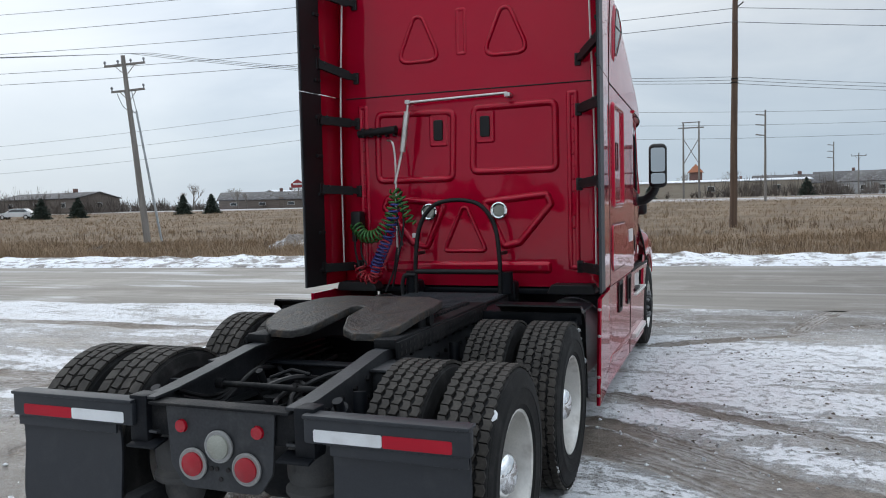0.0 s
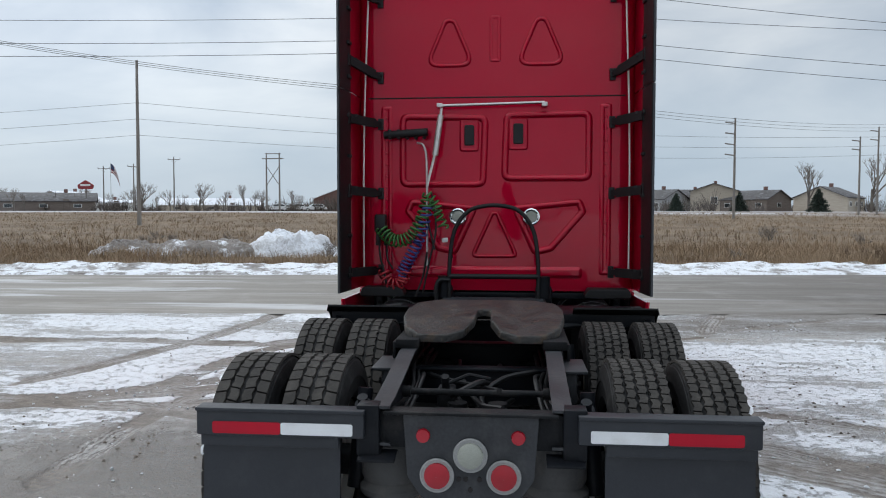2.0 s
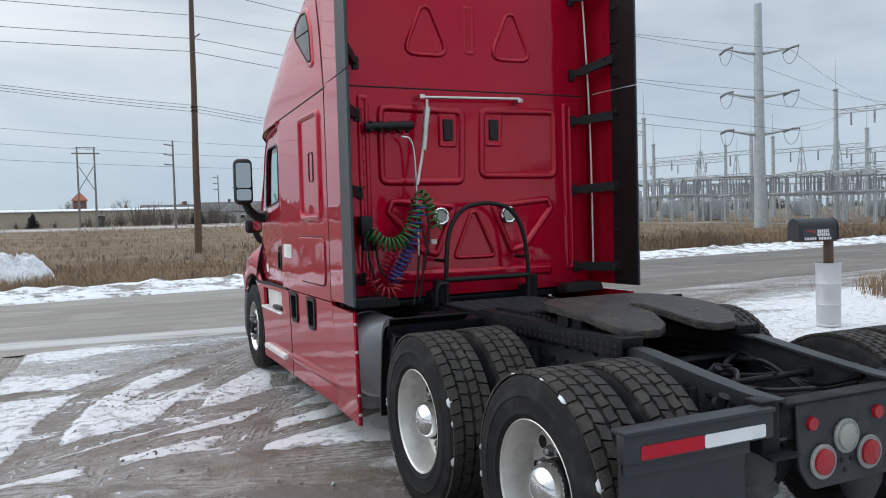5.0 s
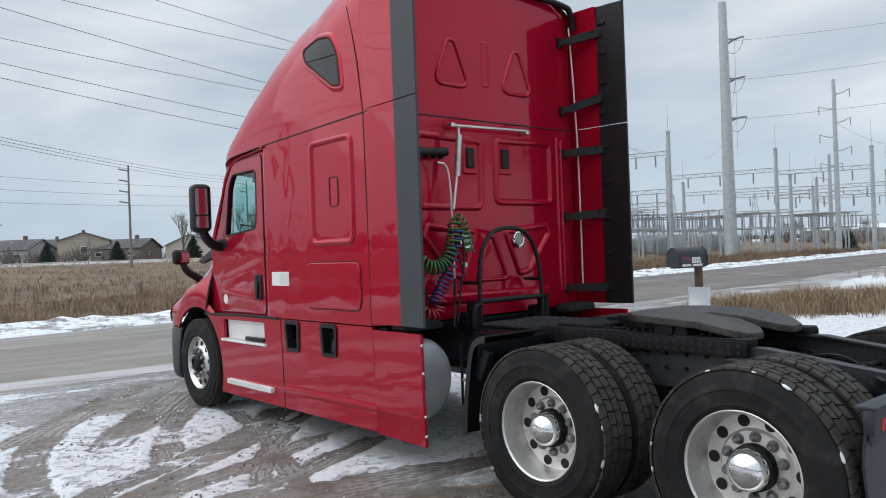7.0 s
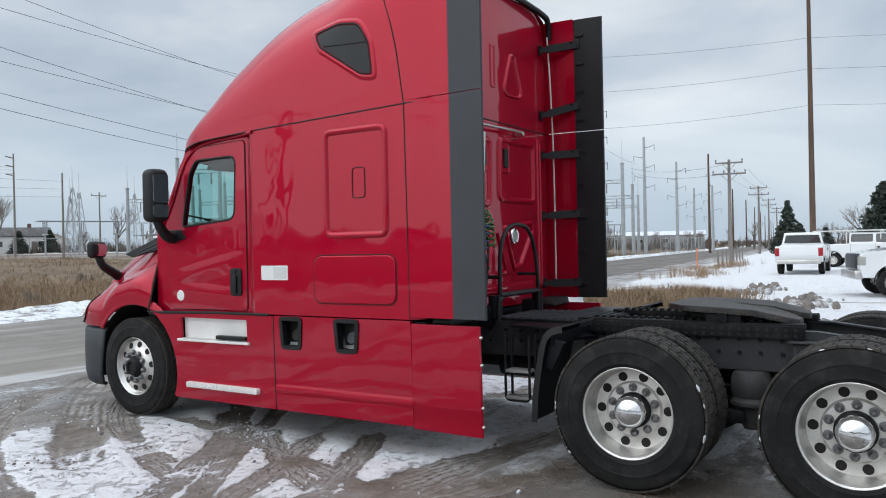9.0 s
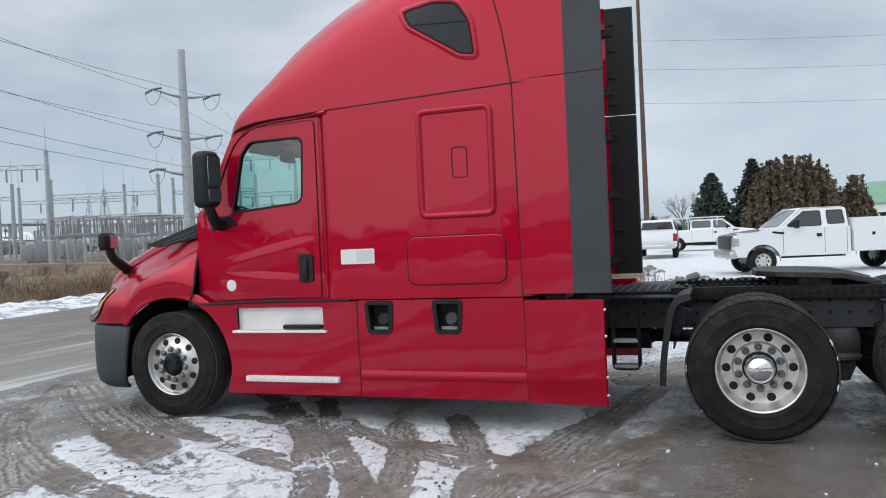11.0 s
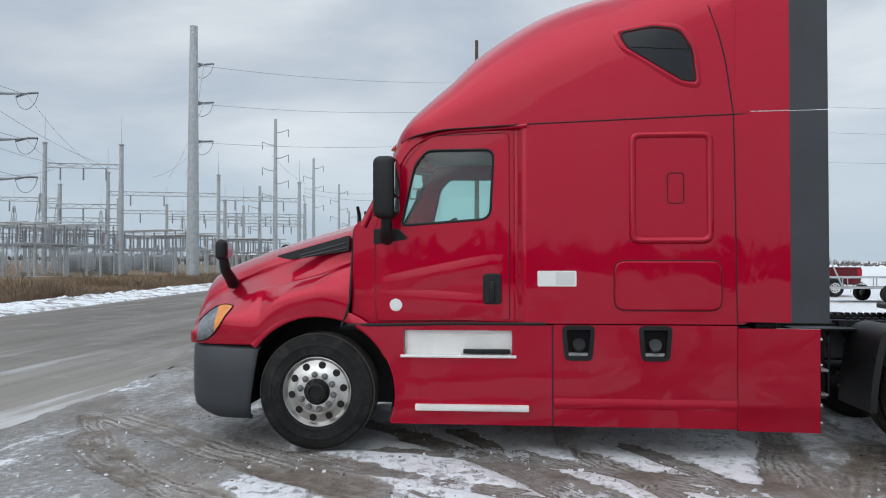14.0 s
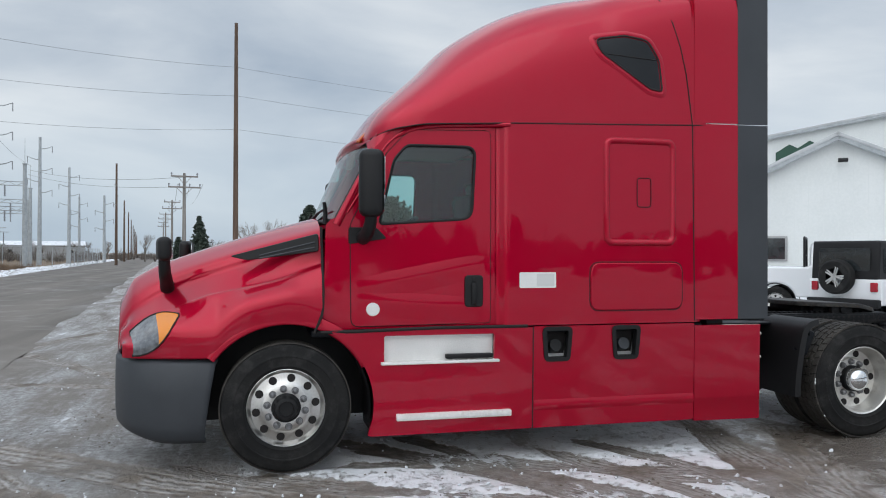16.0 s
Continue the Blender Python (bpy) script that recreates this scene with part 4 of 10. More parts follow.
# wheel arch lips and dark liners
for s in (-1, 1):
    bm = bmesh.new()
    rings = []
    for k in range(27):
        a = radians(-12 + 204 * k / 26)
        c, n = math.cos(a), math.sin(a)
        rings.append([Vector((s * x, AX_F + r * c, 0.47 + r * n)) for x, r in ((1.15, 0.637), (1.12, 0.625), (0.9, 0.64), (0.55, 0.65))])
    loft(bm, rings, False)
    tp("arch_liner", bm, BLACKPLASTIC, "black wheel arch liner", angle=60)
    # side vent of the bonnet
    bm = bmesh.new()
    p = lambda y, z, h: Vector((s * (lerp((9.46, 10.1), (1.03, 0.93), y) + h + (1.72 - z) * 0.18), y, z))
    loop = rounded([(9.49, 1.645), (10.02, 1.575), (10.16, 1.605), (9.49, 1.785)], [0.02, 0.02, 0.01, 0.02], 3)
    slab(bm, loop, p, -0.03, 0.018, 0.006)
    vent = tp("bonnet_vent", bm, BLACKPLASTIC, "long black bonnet vent", bonnet)
    bm = bmesh.new()
    for k in range(2):
        z = 0.045 + 0.04 * k
        tube(bm, [p(9.52, 1.63 + z, 0.02), p(9.93, 1.565 + z * 0.55, 0.018)], 0.007, 6)
    tp("louvre", bm, GREYPLASTIC, parent=vent)
    # headlamp
    bm = bmesh.new()
    rows = []
    for k in range(9):
        f = k / 8
        y = 10.55 + 0.43 * f
        ring = bonnet_ring(y)
        ring = [q for q in ring if q.x * s > 0.3]
        zc = 1.175 - 0.215 * f
        hh = 0.004 + 0.112 * math.sin(math.pi * min(0.01 + 0.74 * f, 1.0))
        zs = [zc - hh + 2 * hh * j / 6 for j in range(7)]
        xs = sorted((q.z, abs(q.x)) for q in ring)
        yy = sorted((q.z, q.y) for q in ring)
        rows.append([Vector((s * (lerp([a for a, b in xs], [b for a, b in xs], z) + 0.008), lerp([a for a, b in yy], [b for a, b in yy], z), z)) for z in zs])
    loft(bm, rows[4:], False)
    hl = tp("headlamp", bm, HEADLAMP, "clear swept-back headlamp", bonnet, angle=60)
    bm = bmesh.new()
    tube(bm, [r[0] for r in rows] + [r[-1] for r in reversed(rows)], 0.006, 6, True)
    tp("lamp_edge", bm, SEAM, parent=hl)
    bm = bmesh.new()
    loft(bm, [[q + Vector((s * 0.002, 0, 0)) for q in r] for r in rows[:5]], False)
    tp("indicator", bm, LENS_AMBER, "amber indicator", hl, angle=60)
    # spotting mirror on the wing
    bm = bmesh.new()
    a0 = Vector((s * 0.72, 10.62, 1.36))
    tube(bm, smooth_path([a0, a0 + Vector((s * 0.07, 0.0, 0.05)), a0 + Vector((s * 0.19, 0.0, 0.13)), a0 + Vector((s * 0.245, 0.0, 0.24))], 6), lambda f: 0.055 - 0.015 * f, 10)
    wing = tp("wing_mirror", bm, BLACKPLASTIC, "small round black wing mirror on a stalk", bonnet, angle=60)
    bm = bmesh.new()
    box(bm, a0 + Vector((s * 0.26, 0.0, 0.30)), (0.22, 0.10, 0.18), 0.045, (0, 0, -s * 12), 4)
    tp("mirror_head", bm, BLACKPLASTIC, parent=wing, angle=60)
    bm = bmesh.new()
    slab(bm, rrect(0, 0, 0.17, 0.13, 0.05), lambda u, v, h: a0 + Vector((s * 0.26 + u, -0.050 - h, 0.30 + v)), 0, 0.004)
    tp("mirror_glass", bm, MIRROR, parent=wing)

# front bumper
bm = bmesh.new()
plan = smooth_path([(1.17, 10.24), (1.162, 10.46), (1.09, 10.70), (0.92, 10.89), (0.6, 11.01), (0.25, 11.055), (0, 11.065)], 5)
plan = [Vector((-p.x, p.y)) for p in plan] + [p for p in reversed(plan[:-1])]
rings = []
for f, inn in ((0, 0.05), (0.05, 0.02), (0.2, 0.004), (0.6, 0.0), (0.93, 0.006), (1.0, 0.03)):
    z = 0.24 + 0.615 * f
    r = []
    for p in plan:
        back_shift = (1 - f) * 0.09 * smooth01(10.7, 10.25, p.y)
        zz = z + (1 - f) * 0.07 * smooth01(10.6, 11.0, p.y)
        r.append(Vector((p.x * (1 - inn), p.y - inn * 0.5 + back_shift, zz)))
    rings.append(r)
loft(bm, rings, False)
bumper = tp("front_bumper", bm, GREYPLASTIC, "dark grey plastic front bumper", angle=50)
sol = bumper.modifiers.new("thickness", "SOLIDIFY")
sol.thickness = 0.03

# step fairing and tank skirts on both flanks
for s in (-1, 1):
    at = lambda y, z, h: Vector((s * (1.207 + h - 0.024 * (1.05 - z) + 0.03 * smooth01(6.3, 5.7, y)), y, z))
    arch = [(AX_F + 0.655 * math.cos(radians(a)), 0.47 + 0.655 * math.sin(radians(a))) for a in (188, 178, 168, 158, 148, 138, 128, 119)]
    outer = [Vector(p) for p in [(7.80, 1.045), (7.80, 0.235), (9.13, 0.235)] + arch]
    hole = rrect(8.565, 0.90, 0.88, 0.20, 0.015, 3)
    bm = bmesh.new()
    ring_star(bm, resample(outer, 120), hole, (8.565, 0.90), at, -0.03, 0.0)
    fair = tp("step_fairing", bm, RED, "red step fairing behind the front wheel", angle=50)
    bm = bmesh.new()
    slab(bm, hole, at, -0.09, -0.05)
    tp("step_back_plate", bm, TREADPLATE, "bright aluminium step plate", fair)
    bm = bmesh.new()
    box(bm, (s * 1.165, 8.56, 0.79), (0.13, 0.94, 0.022), 0.004)
    for k in range(22):
        box(bm, (s * 1.175, 8.14 + k * 0.04, 0.803), (0.10, 0.012, 0.006))
    tp("upper_step", bm, TREADPLATE, "aluminium upper step tread", fair)
    bm = bmesh.new()
    box(bm, (s * 1.19, 8.33, 0.83), (0.05, 0.38, 0.035), 0.008)
    tp("step_rubber", bm, BLACKPLASTIC, "black rubber strip on the step", fair)
    bm = bmesh.new()
    box(bm, (s * 1.19, 8.45, 0.375), (0.09, 0.92, 0.05), 0.008)
    for k in range(24):
        box(bm, (s * 1.237, 8.03 + k * 0.0365, 0.382), (0.006, 0.018, 0.03))
    tp("lower_step", bm, TREADPLATE, "aluminium lower step tread", fair)
    bm = bmesh.new()
    tube(bm, [at(7.80, 0.235, 0), at(7.80, 1.045, 0)], 0.005, 6)
    tube(bm, [at(7.85, 1.055, 0), at(8.6, 1.055, 0), at(9.2, 1.04, 0), at(9.48, 1.035, -0.02)], 0.014, 6)
    tp("panel_gap", bm, SEAM, parent=fair)
    for y0, y1, hc in ((7.795, 7.30, 7.595), (7.30, 6.36, 6.99)):
        bm = bmesh.new()
        outer = [Vector(p) for p in ((y1, 1.05), (y1, 0.235), (y0, 0.235), (y0, 1.05))]
        hole = rounded([(hc - 0.095, 0.78), (hc + 0.095, 0.78), (hc + 0.115, 1.03), (hc - 0.115, 1.03)], 0.03, 3)
        ring_star(bm, resample(outer, 100), hole, (hc, 0.91), at, -0.03, 0.0)
        skirt = tp("tank_skirt", bm, RED, "red fuel tank side skirt", angle=50)
        bm = bmesh.new()
        ring_star(bm, inset(hole, -0.016), inset(hole, 0.018), (hc, 0.91), at, -0.05, 0.012)
        cup = tp("filler_surround", bm, BLACKPLASTIC, "black plastic filler surround", skirt)
        bm = bmesh.new()
        slab(bm, hole, at, -0.115, -0.105)
        tp("filler_recess", bm, SEAM, parent=skirt)
        bm = bmesh.new()
        cyl(bm, at(hc - 0.01, 0.87, -0.11), at(hc - 0.01, 0.89, -0.055), 0.055, 0.05, 20)
        tp("filler_cap", bm, BLACKPLASTIC if hc > 7.3 else GREYPLASTIC, "black fuel filler cap" if hc > 7.3 else "dark grey fuel filler cap", skirt)
        bm = bmesh.new()
        rings = [[at(y, z, h) for z, h in ((0.46, 0.0), (0.425, 0.008), (0.40, 0.009), (0.375, 0.0))] for y in np.linspace(y0 - 0.005, y1 + 0.0, 8)]
        loft(bm, rings, False)
        tp("skirt_crease", bm, RED, parent=skirt, angle=70)
    bm = bmesh.new()
    rings = []
    for z in (0.222, 0.38, 0.40, 0.43, 0.80, 0.86, 1.03):
        b = 0.008 if 0.39 < z < 0.44 else 0.0
        rings.append([at(6.355, z, b), at(6.05, z, b), at(5.745, z, b * 0.3), at(5.735, z, -0.012), at(5.745, z, -0.03), at(6.355, z, -0.03)])
    loft(bm, rings, True, True)
    skirt = tp("tank_skirt", bm, RED, "red rear skirt panel", angle=50)
    pieces("skirt_bolt", cyl(bmesh.new(), (0, 0.006, 0), (0, -0.010, 0), 0.014, 0.010, 8), ALUDULL, skirt, [(at(5.736, z, -0.015), (0, 0, 0)) for z in (0.3, 0.44, 0.75, 0.95)])
    bm = bmesh.new()
    tank = [(0.001, 6.10), (0.12, 6.103), (0.24, 6.12), (0.30, 6.145), (0.32, 6.19), (0.32, 6.5), (0.328, 6.5), (0.328, 6.56), (0.32, 6.56), (0.32, 7.3), (0.328, 7.3), (0.328, 7.36), (0.32, 7.36), (0.32, 7.7), (0.001, 7.72)]
    loft(bm, [[Vector((s * 0.87 + 0.90 * r * math.cos(a), y, 0.62 + r * math.sin(a))) for a in (2 * math.pi * i / 40 for i in range(40))] for r, y in tank], True)
    tp("fuel_tank", bm, TANK, "dull aluminium fuel tank", angle=50)

# ---- chassis ----
def rail_top(y):
    return lerp((2.80, 3.0, 3.62, 3.8), (0.905, 0.915, 0.995, 0.995), y)


frame_ob = None
for s in (-1, 1):
    bm = bmesh.new()
    rings = []
    for y in (2.80, 2.95, 3.2, 3.62, 3.8, 5.0, 6.5, 8.5, 10.3):
        t = rail_top(y)
        h = lerp((2.80, 3.0, 3.7), (0.17, 0.20, 0.28), y)
        rings.append([Vector((s * x, y, t - d)) for x, d in ((0.43, 0), (0.43, h), (0.345, h), (0.345, h - 0.012), (0.418, h - 0.012), (0.418, 0.012), (0.345, 0.012), (0.345, 0))])
    loft(bm, rings, True, True)
    frame_ob = tp("frame_rail", bm, RAILPAINT, "black steel frame rail", angle=25)
    pieces("frame_bolt", cyl(bmesh.new(), (-s * 0.004, 0, 0), (s * 0.016, 0, 0), 0.016, 0.014, 6), STEELDARK, frame_ob, [(Vector((s * 0.43, y, rail_top(y) - d)), (0, 0, 0)) for y in np.arange(3.0, 6.2, 0.14) for d in (0.07, 0.16)])
for y, z, h in ((2.86, 0.80, 0.16), (3.80, 0.78, 0.20), (4.5, 0.80, 0.2), (5.4, 0.80, 0.22)):
    bm = bmesh.new()
    box(bm, (0, y, z), (0.80, 0.07, h), 0.01)
    box(bm, (0, y - 0.03, z + h / 2), (0.74, 0.10, 0.014), 0.004)
    tp("crossmember", bm, BLACK if y > 3 else STEELDARK, "grimy steel crossmember")
# plate with the tail lamps
bm = bmesh.new()
slab(bm, rounded([(-0.29, 0.875), (-0.27, 0.60), (-0.20, 0.50), (0.20, 0.50), (0.27, 0.60), (0.29, 0.875)], [0.02, 0.05, 0.06, 0.06, 0.05, 0.02]), lambda x, z, h: Vector((x, 2.815 - h, z)), 0.0, 0.012, 0.003)
plate = tp("lamp_plate", bm, RAILPAINT, "black steel tail lamp plate")
def tail_lamp(x, z, r, lens, ring_mat, label):
    bm = bmesh.new()
    c = Vector((x, 2.800, z))
    tube(bm, [c + Vector((r * 0.93 * math.cos(a), -0.008, r * 0.93 * math.sin(a))) for a in (2 * math.pi * k / 32 for k in range(32))], r * 0.075, 8, True)
    cyl(bm, c, c + Vector((0, -0.010, 0)), r * 0.98, r * 0.93, 32)
    lm = tp("tail_lamp", bm, ring_mat, label, plate)
    bm = bmesh.new()
    prof = [(r * 0.75, 0.0), (r * 0.73, 0.012), (r * 0.5, 0.02), (r * 0.2, 0.024), (0.001, 0.025)]
    rings = [[c + Vector((q * math.cos(a), -0.008 - h, q * math.sin(a))) for a in (2 * math.pi * k / 28 for k in range(28))] for q, h in prof]
    loft(bm, rings)
    tp("lens", bm, lens, parent=lm)
for x in (-0.142, 0.142):
    tail_lamp(x, 0.615, 0.074, LENS_RED, RINGGREY, "round red tail lamp in a bright ring")
tail_lamp(0, 0.705, 0.074, LENS_CLEAR, RINGGREY, "round clear reversing lamp")
for x in (-0.202, 0.202):
    bm = bmesh.new()
    cyl(bm, (x, 2.802, 0.783), (x, 2.788, 0.783), 0.031, 0.028, 20)
    tp("marker_lamp", bm, LENS_RED, "small round red marker lamp", plate)
# dark discs laid on the plate as the shade inside its small holes
bm = bmesh.new()
for x, z in ((-0.05, 0.60), (0.04, 0.60), (0.0, 0.555), (-0.02, 0.60)):
    cyl(bm, (x, 2.804, z), (x, 2.798, z), 0.011, None, 10)
tp("plate_hole_disc", bm, SEAM, parent=plate)
# gusset plates at the tail of the rails
for s in (-1, 1):
    bm = bmesh.new()
    box(bm, (s * 0.44, 2.84, 0.80), (0.10, 0.10, 0.22), 0.01)
    box(bm, (s * 0.40, 2.80, 0.69), (0.16, 0.10, 0.012), 0.003, (12, 0, 0))
    tp("hanger_bracket", bm, BLACK, "black steel hanger bracket")
    # mudflap hanger with reflective tape
    bm = bmesh.new()
    box(bm, (s * 0.82, 2.79, 0.825), (0.74, 0.05, 0.115), 0.012)
    box(bm, (s * 0.82, 2.80, 0.884), (0.74, 0.09, 0.016), 0.004)
    hanger = tp("mudflap_hanger", bm, RUBBERFLAP, "dark mudflap bar with red and white reflective tape")
    for x0, x1, mt, nm in ((0.815, 1.115, TAPE_RED, "red reflective tape"), (0.50, 0.813, TAPE_WHITE, "white reflective tape")):
        bm = bmesh.new()
        slab(bm, rrect(s * (x0 + x1) / 2, 0.806, x1 - x0, 0.052, 0.002, 1), lambda x, z, h: Vector((x, 2.7645 - h, z)), 0, 0.002)
        tp("reflective_tape", bm, mt, nm, hanger)
    bm = bmesh.new()
    rings = []
    for k in range(9):
        z = 0.79 - 0.64 * k / 8
        b = 0.012 * math.sin(k * 0.9) + 0.01 * k / 8
        rings.append([Vector((s * x, 2.80 + b + d, z)) for x, d in ((0.565, 0), (0.87, 0.008), (1.175, 0), (1.175, 0.012), (0.87, 0.02), (0.565, 0.012))])
    loft(bm, rings, True, True)
    tp("mudflap", bm, RUBBERFLAP, "black rubber mudflap", hanger)
    bm = bmesh.new()
    box(bm, (s * 0.87, 2.788, 0.745), (0.61, 0.012, 0.05), 0.004)
    tp("flap_strip", bm, RUBBERFLAP, "flat clamping strip of the mudflap", hanger)
    # air springs and shock absorbers of the tandem
    for y in (3.02, 4.05):
        bm = bmesh.new()
        prof = [(0.06, 0.30), (0.10, 0.40), (0.105, 0.455), (0.135, 0.46), (0.148, 0.475), (0.148, 0.495), (0.132, 0.51), (0.128, 0.525), (0.138, 0.545), (0.140, 0.60), (0.136, 0.66), (0.12, 0.70), (0.10, 0.71)]
        rings = [[Vector((s * 0.37 + r * math.cos(a), y, z)) + Vector((0, r * math.sin(a), 0)) for a in (2 * math.pi * k / 24 for k in range(24))] for r, z in prof]
        loft(bm, rings, True, True)
        tp("air_spring", bm, AIRBAG, "grey rubber air spring")
    for ya in (AX_1, AX_2):
        bm = bmesh.new()
        box(bm, (s * 0.48, ya - 0.12, 0.40), (0.10, 0.95, 0.09), 0.02)
        box(bm, (s * 0.48, ya + 0.38, 0.55), (0.09, 0.16, 0.42), 0.02)
        tp("suspension_arm", bm, STEELDARK, "grimy suspension arm")
        bm = bmesh.new()
        cyl(bm, (s * 0.55, ya - 0.28, 0.45), (s * 0.52, ya - 0.20, 0.90), 0.035, None, 14)
        cyl(bm, (s * 0.55, ya - 0.28, 0.45), (s * 0.535, ya - 0.24, 0.68), 0.045, None, 14)
        tp("shock_absorber", bm, BLACK, "black shock absorber")
        bm = bmesh.new()
        cyl(bm, (s * 0.55, ya + 0.30, 0.62), (s * 0.55, ya + 0.08, 0.60), 0.085, None, 18)
        cyl(bm, (s * 0.55, ya + 0.19, 0.615), (s * 0.55, ya + 0.21, 0.615), 0.095, None, 18)
        tp("brake_chamber", bm, STEELDARK, "round brake chamber")
for ya in (AX_1, AX_2):
    bm = bmesh.new()
    cyl(bm, (-0.95, ya, HUB_Z), (0.95, ya, HUB_Z), 0.075, None, 20)
    prof = [(0.05, -0.22), (0.15, -0.18), (0.21, -0.05), (0.21, 0.05), (0.15, 0.18), (0.05, 0.22)]
    lathe(bm, prof, 24, (0, ya, HUB_Z))
    box(bm, (0, ya + 0.22, HUB_Z + 0.05), (0.22, 0.3, 0.22), 0.05)
    tp("drive_axle", bm, STEELDARK, "grimy drive axle")
bm = bmesh.new()
cyl(bm, (0, AX_2 + 0.3, HUB_Z + 0.08), (0, AX_1 - 0.2, HUB_Z + 0.1), 0.05, None, 14)
cyl(bm, (0, AX_1 + 0.3, HUB_Z + 0.1), (0, 7.5, 0.62), 0.055, None, 14)
tp("prop_shaft", bm, STEELDARK, "propeller shaft")
bm = bmesh.new()
cyl(bm, (-0.95, AX_F, HUB_Z - 0.05), (0.95, AX_F, HUB_Z - 0.05), 0.06, None, 14)
tp("front_axle", bm, STEELDARK, "front axle beam")
# lines, tubes and air tanks between the rails
rnd = random.Random(4)
for k in range(9):
    bm = bmesh.new()
    y0, y1 = 3.05 + rnd.random() * 0.3, 3.6 + rnd.random() * 0.9
    x0, x1 = rnd.uniform(-0.32, 0.32), rnd.uniform(-0.32, 0.32)
    z0 = rnd.uniform(0.66, 0.9)
    tube(bm, smooth_path([(x0, y0, z0), (x0 * 0.5 + rnd.uniform(-0.1, 0.1), y0 * 0.7 + y1 * 0.3, z0 + rnd.uniform(-0.1, 0.06)), (x1, y1, z0 + rnd.uniform(-0.05, 0.08)), (x1 * 1.2, y1 + 0.3, z0)], 6), rnd.choice((0.009, 0.012, 0.016)), 7)
    tp("air_line", bm, BLACKPLASTIC if k % 3 else STEELDARK, "dark air line")
bm = bmesh.new()
cyl(bm, (-0.36, 3.28, 0.86), (0.36, 3.28, 0.86), 0.016, None, 14)
cyl(bm, (-0.36, 3.28, 0.86), (-0.32, 3.28, 0.86), 0.028, None, 14)
cyl(bm, (0.32, 3.28, 0.86), (0.36, 3.28, 0.86), 0.028, None, 14)
tp("torque_rod", bm, STEELDARK, "round cross tube between the rails")
# V-shaped torque rods, a levelling valve, brackets and hose bundles in the open bay
for s in (-1, 1):
    for ya in (AX_1, AX_2):
        bm = bmesh.new()
        cyl(bm, (s * 0.10, ya + 0.02, 0.74), (s * 0.36, ya - 0.42, 0.80), 0.026, None, 12)
        for q in (Vector((s * 0.10, ya + 0.02, 0.74)), Vector((s * 0.36, ya - 0.42, 0.80))):
            cyl(bm, q - Vector((0, 0, 0.045)), q + Vector((0, 0, 0.045)), 0.05, None, 14)
        tp("torque_rod", bm, STEELDARK, "grimy angled torque rod")
    bm = bmesh.new()
    box(bm, (s * 0.465, 3.62, 0.80), (0.07, 0.30, 0.24), 0.012)
    box(bm, (s * 0.49, 3.62, 0.93), (0.12, 0.34, 0.016), 0.004)
    tp("suspension_bracket", bm, RAILPAINT, "black steel suspension bracket")
    pieces("bracket_bolt", cyl(bmesh.new(), (-s * 0.004, 0, 0), (s * 0.020, 0, 0), 0.017, 0.015, 6), STEELDARK, truck, [((s * 0.50, 3.52 + 0.10 * k - TRUCK_Y, z), (0, 0, 0)) for k in range(3) for z in (0.74, 0.86)])
    bm = bmesh.new()
    cyl(bm, (s * 0.50, 3.12, 0.70), (s * 0.50, 3.00, 0.86), 0.045, 0.040, 16)
    cyl(bm, (s * 0.50, 3.00, 0.86), (s * 0.50, 2.98, 0.90), 0.025, None, 10)
    tp("shock_mount", bm, BLACK, "round black damper end at the rail")
    for o, r in ((0.0, 0.011), (0.028, 0.009), (0.052, 0.012)):
        bm = bmesh.new()
        tube(bm, smooth_path([(s * (0.40 - o), 3.02, 0.88 - o), (s * (0.38 - o), 3.25, 0.80 - 0.6 * o), (s * (0.34 - o), 3.5, 0.83 + o), (s * (0.37 - o), 3.8, 0.90 - o), (s * (0.36 - o), 4.4, 0.90 - o)], 6), r, 7)
        tp("air_hose", bm, BLACKPLASTIC, "black air hose along the rail")
bm = bmesh.new()
box(bm, (-0.16, 3.46, 0.80), (0.09, 0.12, 0.10), 0.015)
cyl(bm, (-0.16, 3.40, 0.85), (-0.16, 3.36, 0.92), 0.02, None, 10)
tube(bm, [(-0.16, 3.46, 0.86), (-0.05, 3.50, 0.90), (0.06, 3.50, 0.88)], 0.010, 7)
tp("levelling_valve", bm, STEELDARK, "small levelling valve with its lever")
bm = bmesh.new()
cyl(bm, (-0.20, 4.02, 0.72), (0.30, 4.02, 0.72), 0.11, None, 22)
tp("cross_air_tank", bm, BLACK, "black air tank lying across the frame")
bm = bmesh.new()
tube(bm, smooth_path([(0.05, 3.05, 0.78), (0.10, 3.2, 0.72), (0.02, 3.4, 0.80), (0.12, 3.6, 0.86), (0.30, 3.72, 0.88)], 8), 0.014, 8)
tp("air_line", bm, BLACKPLASTIC, "looped black air line")
for x, y in ((-0.15, 5.7), (0.2, 5.7)):
    bm = bmesh.new()
    cyl(bm, (x, 5.5, 0.62), (x, 6.1, 0.62), 0.12, None, 20)
    tp("air_tank", bm, BLACK, "black air tank")

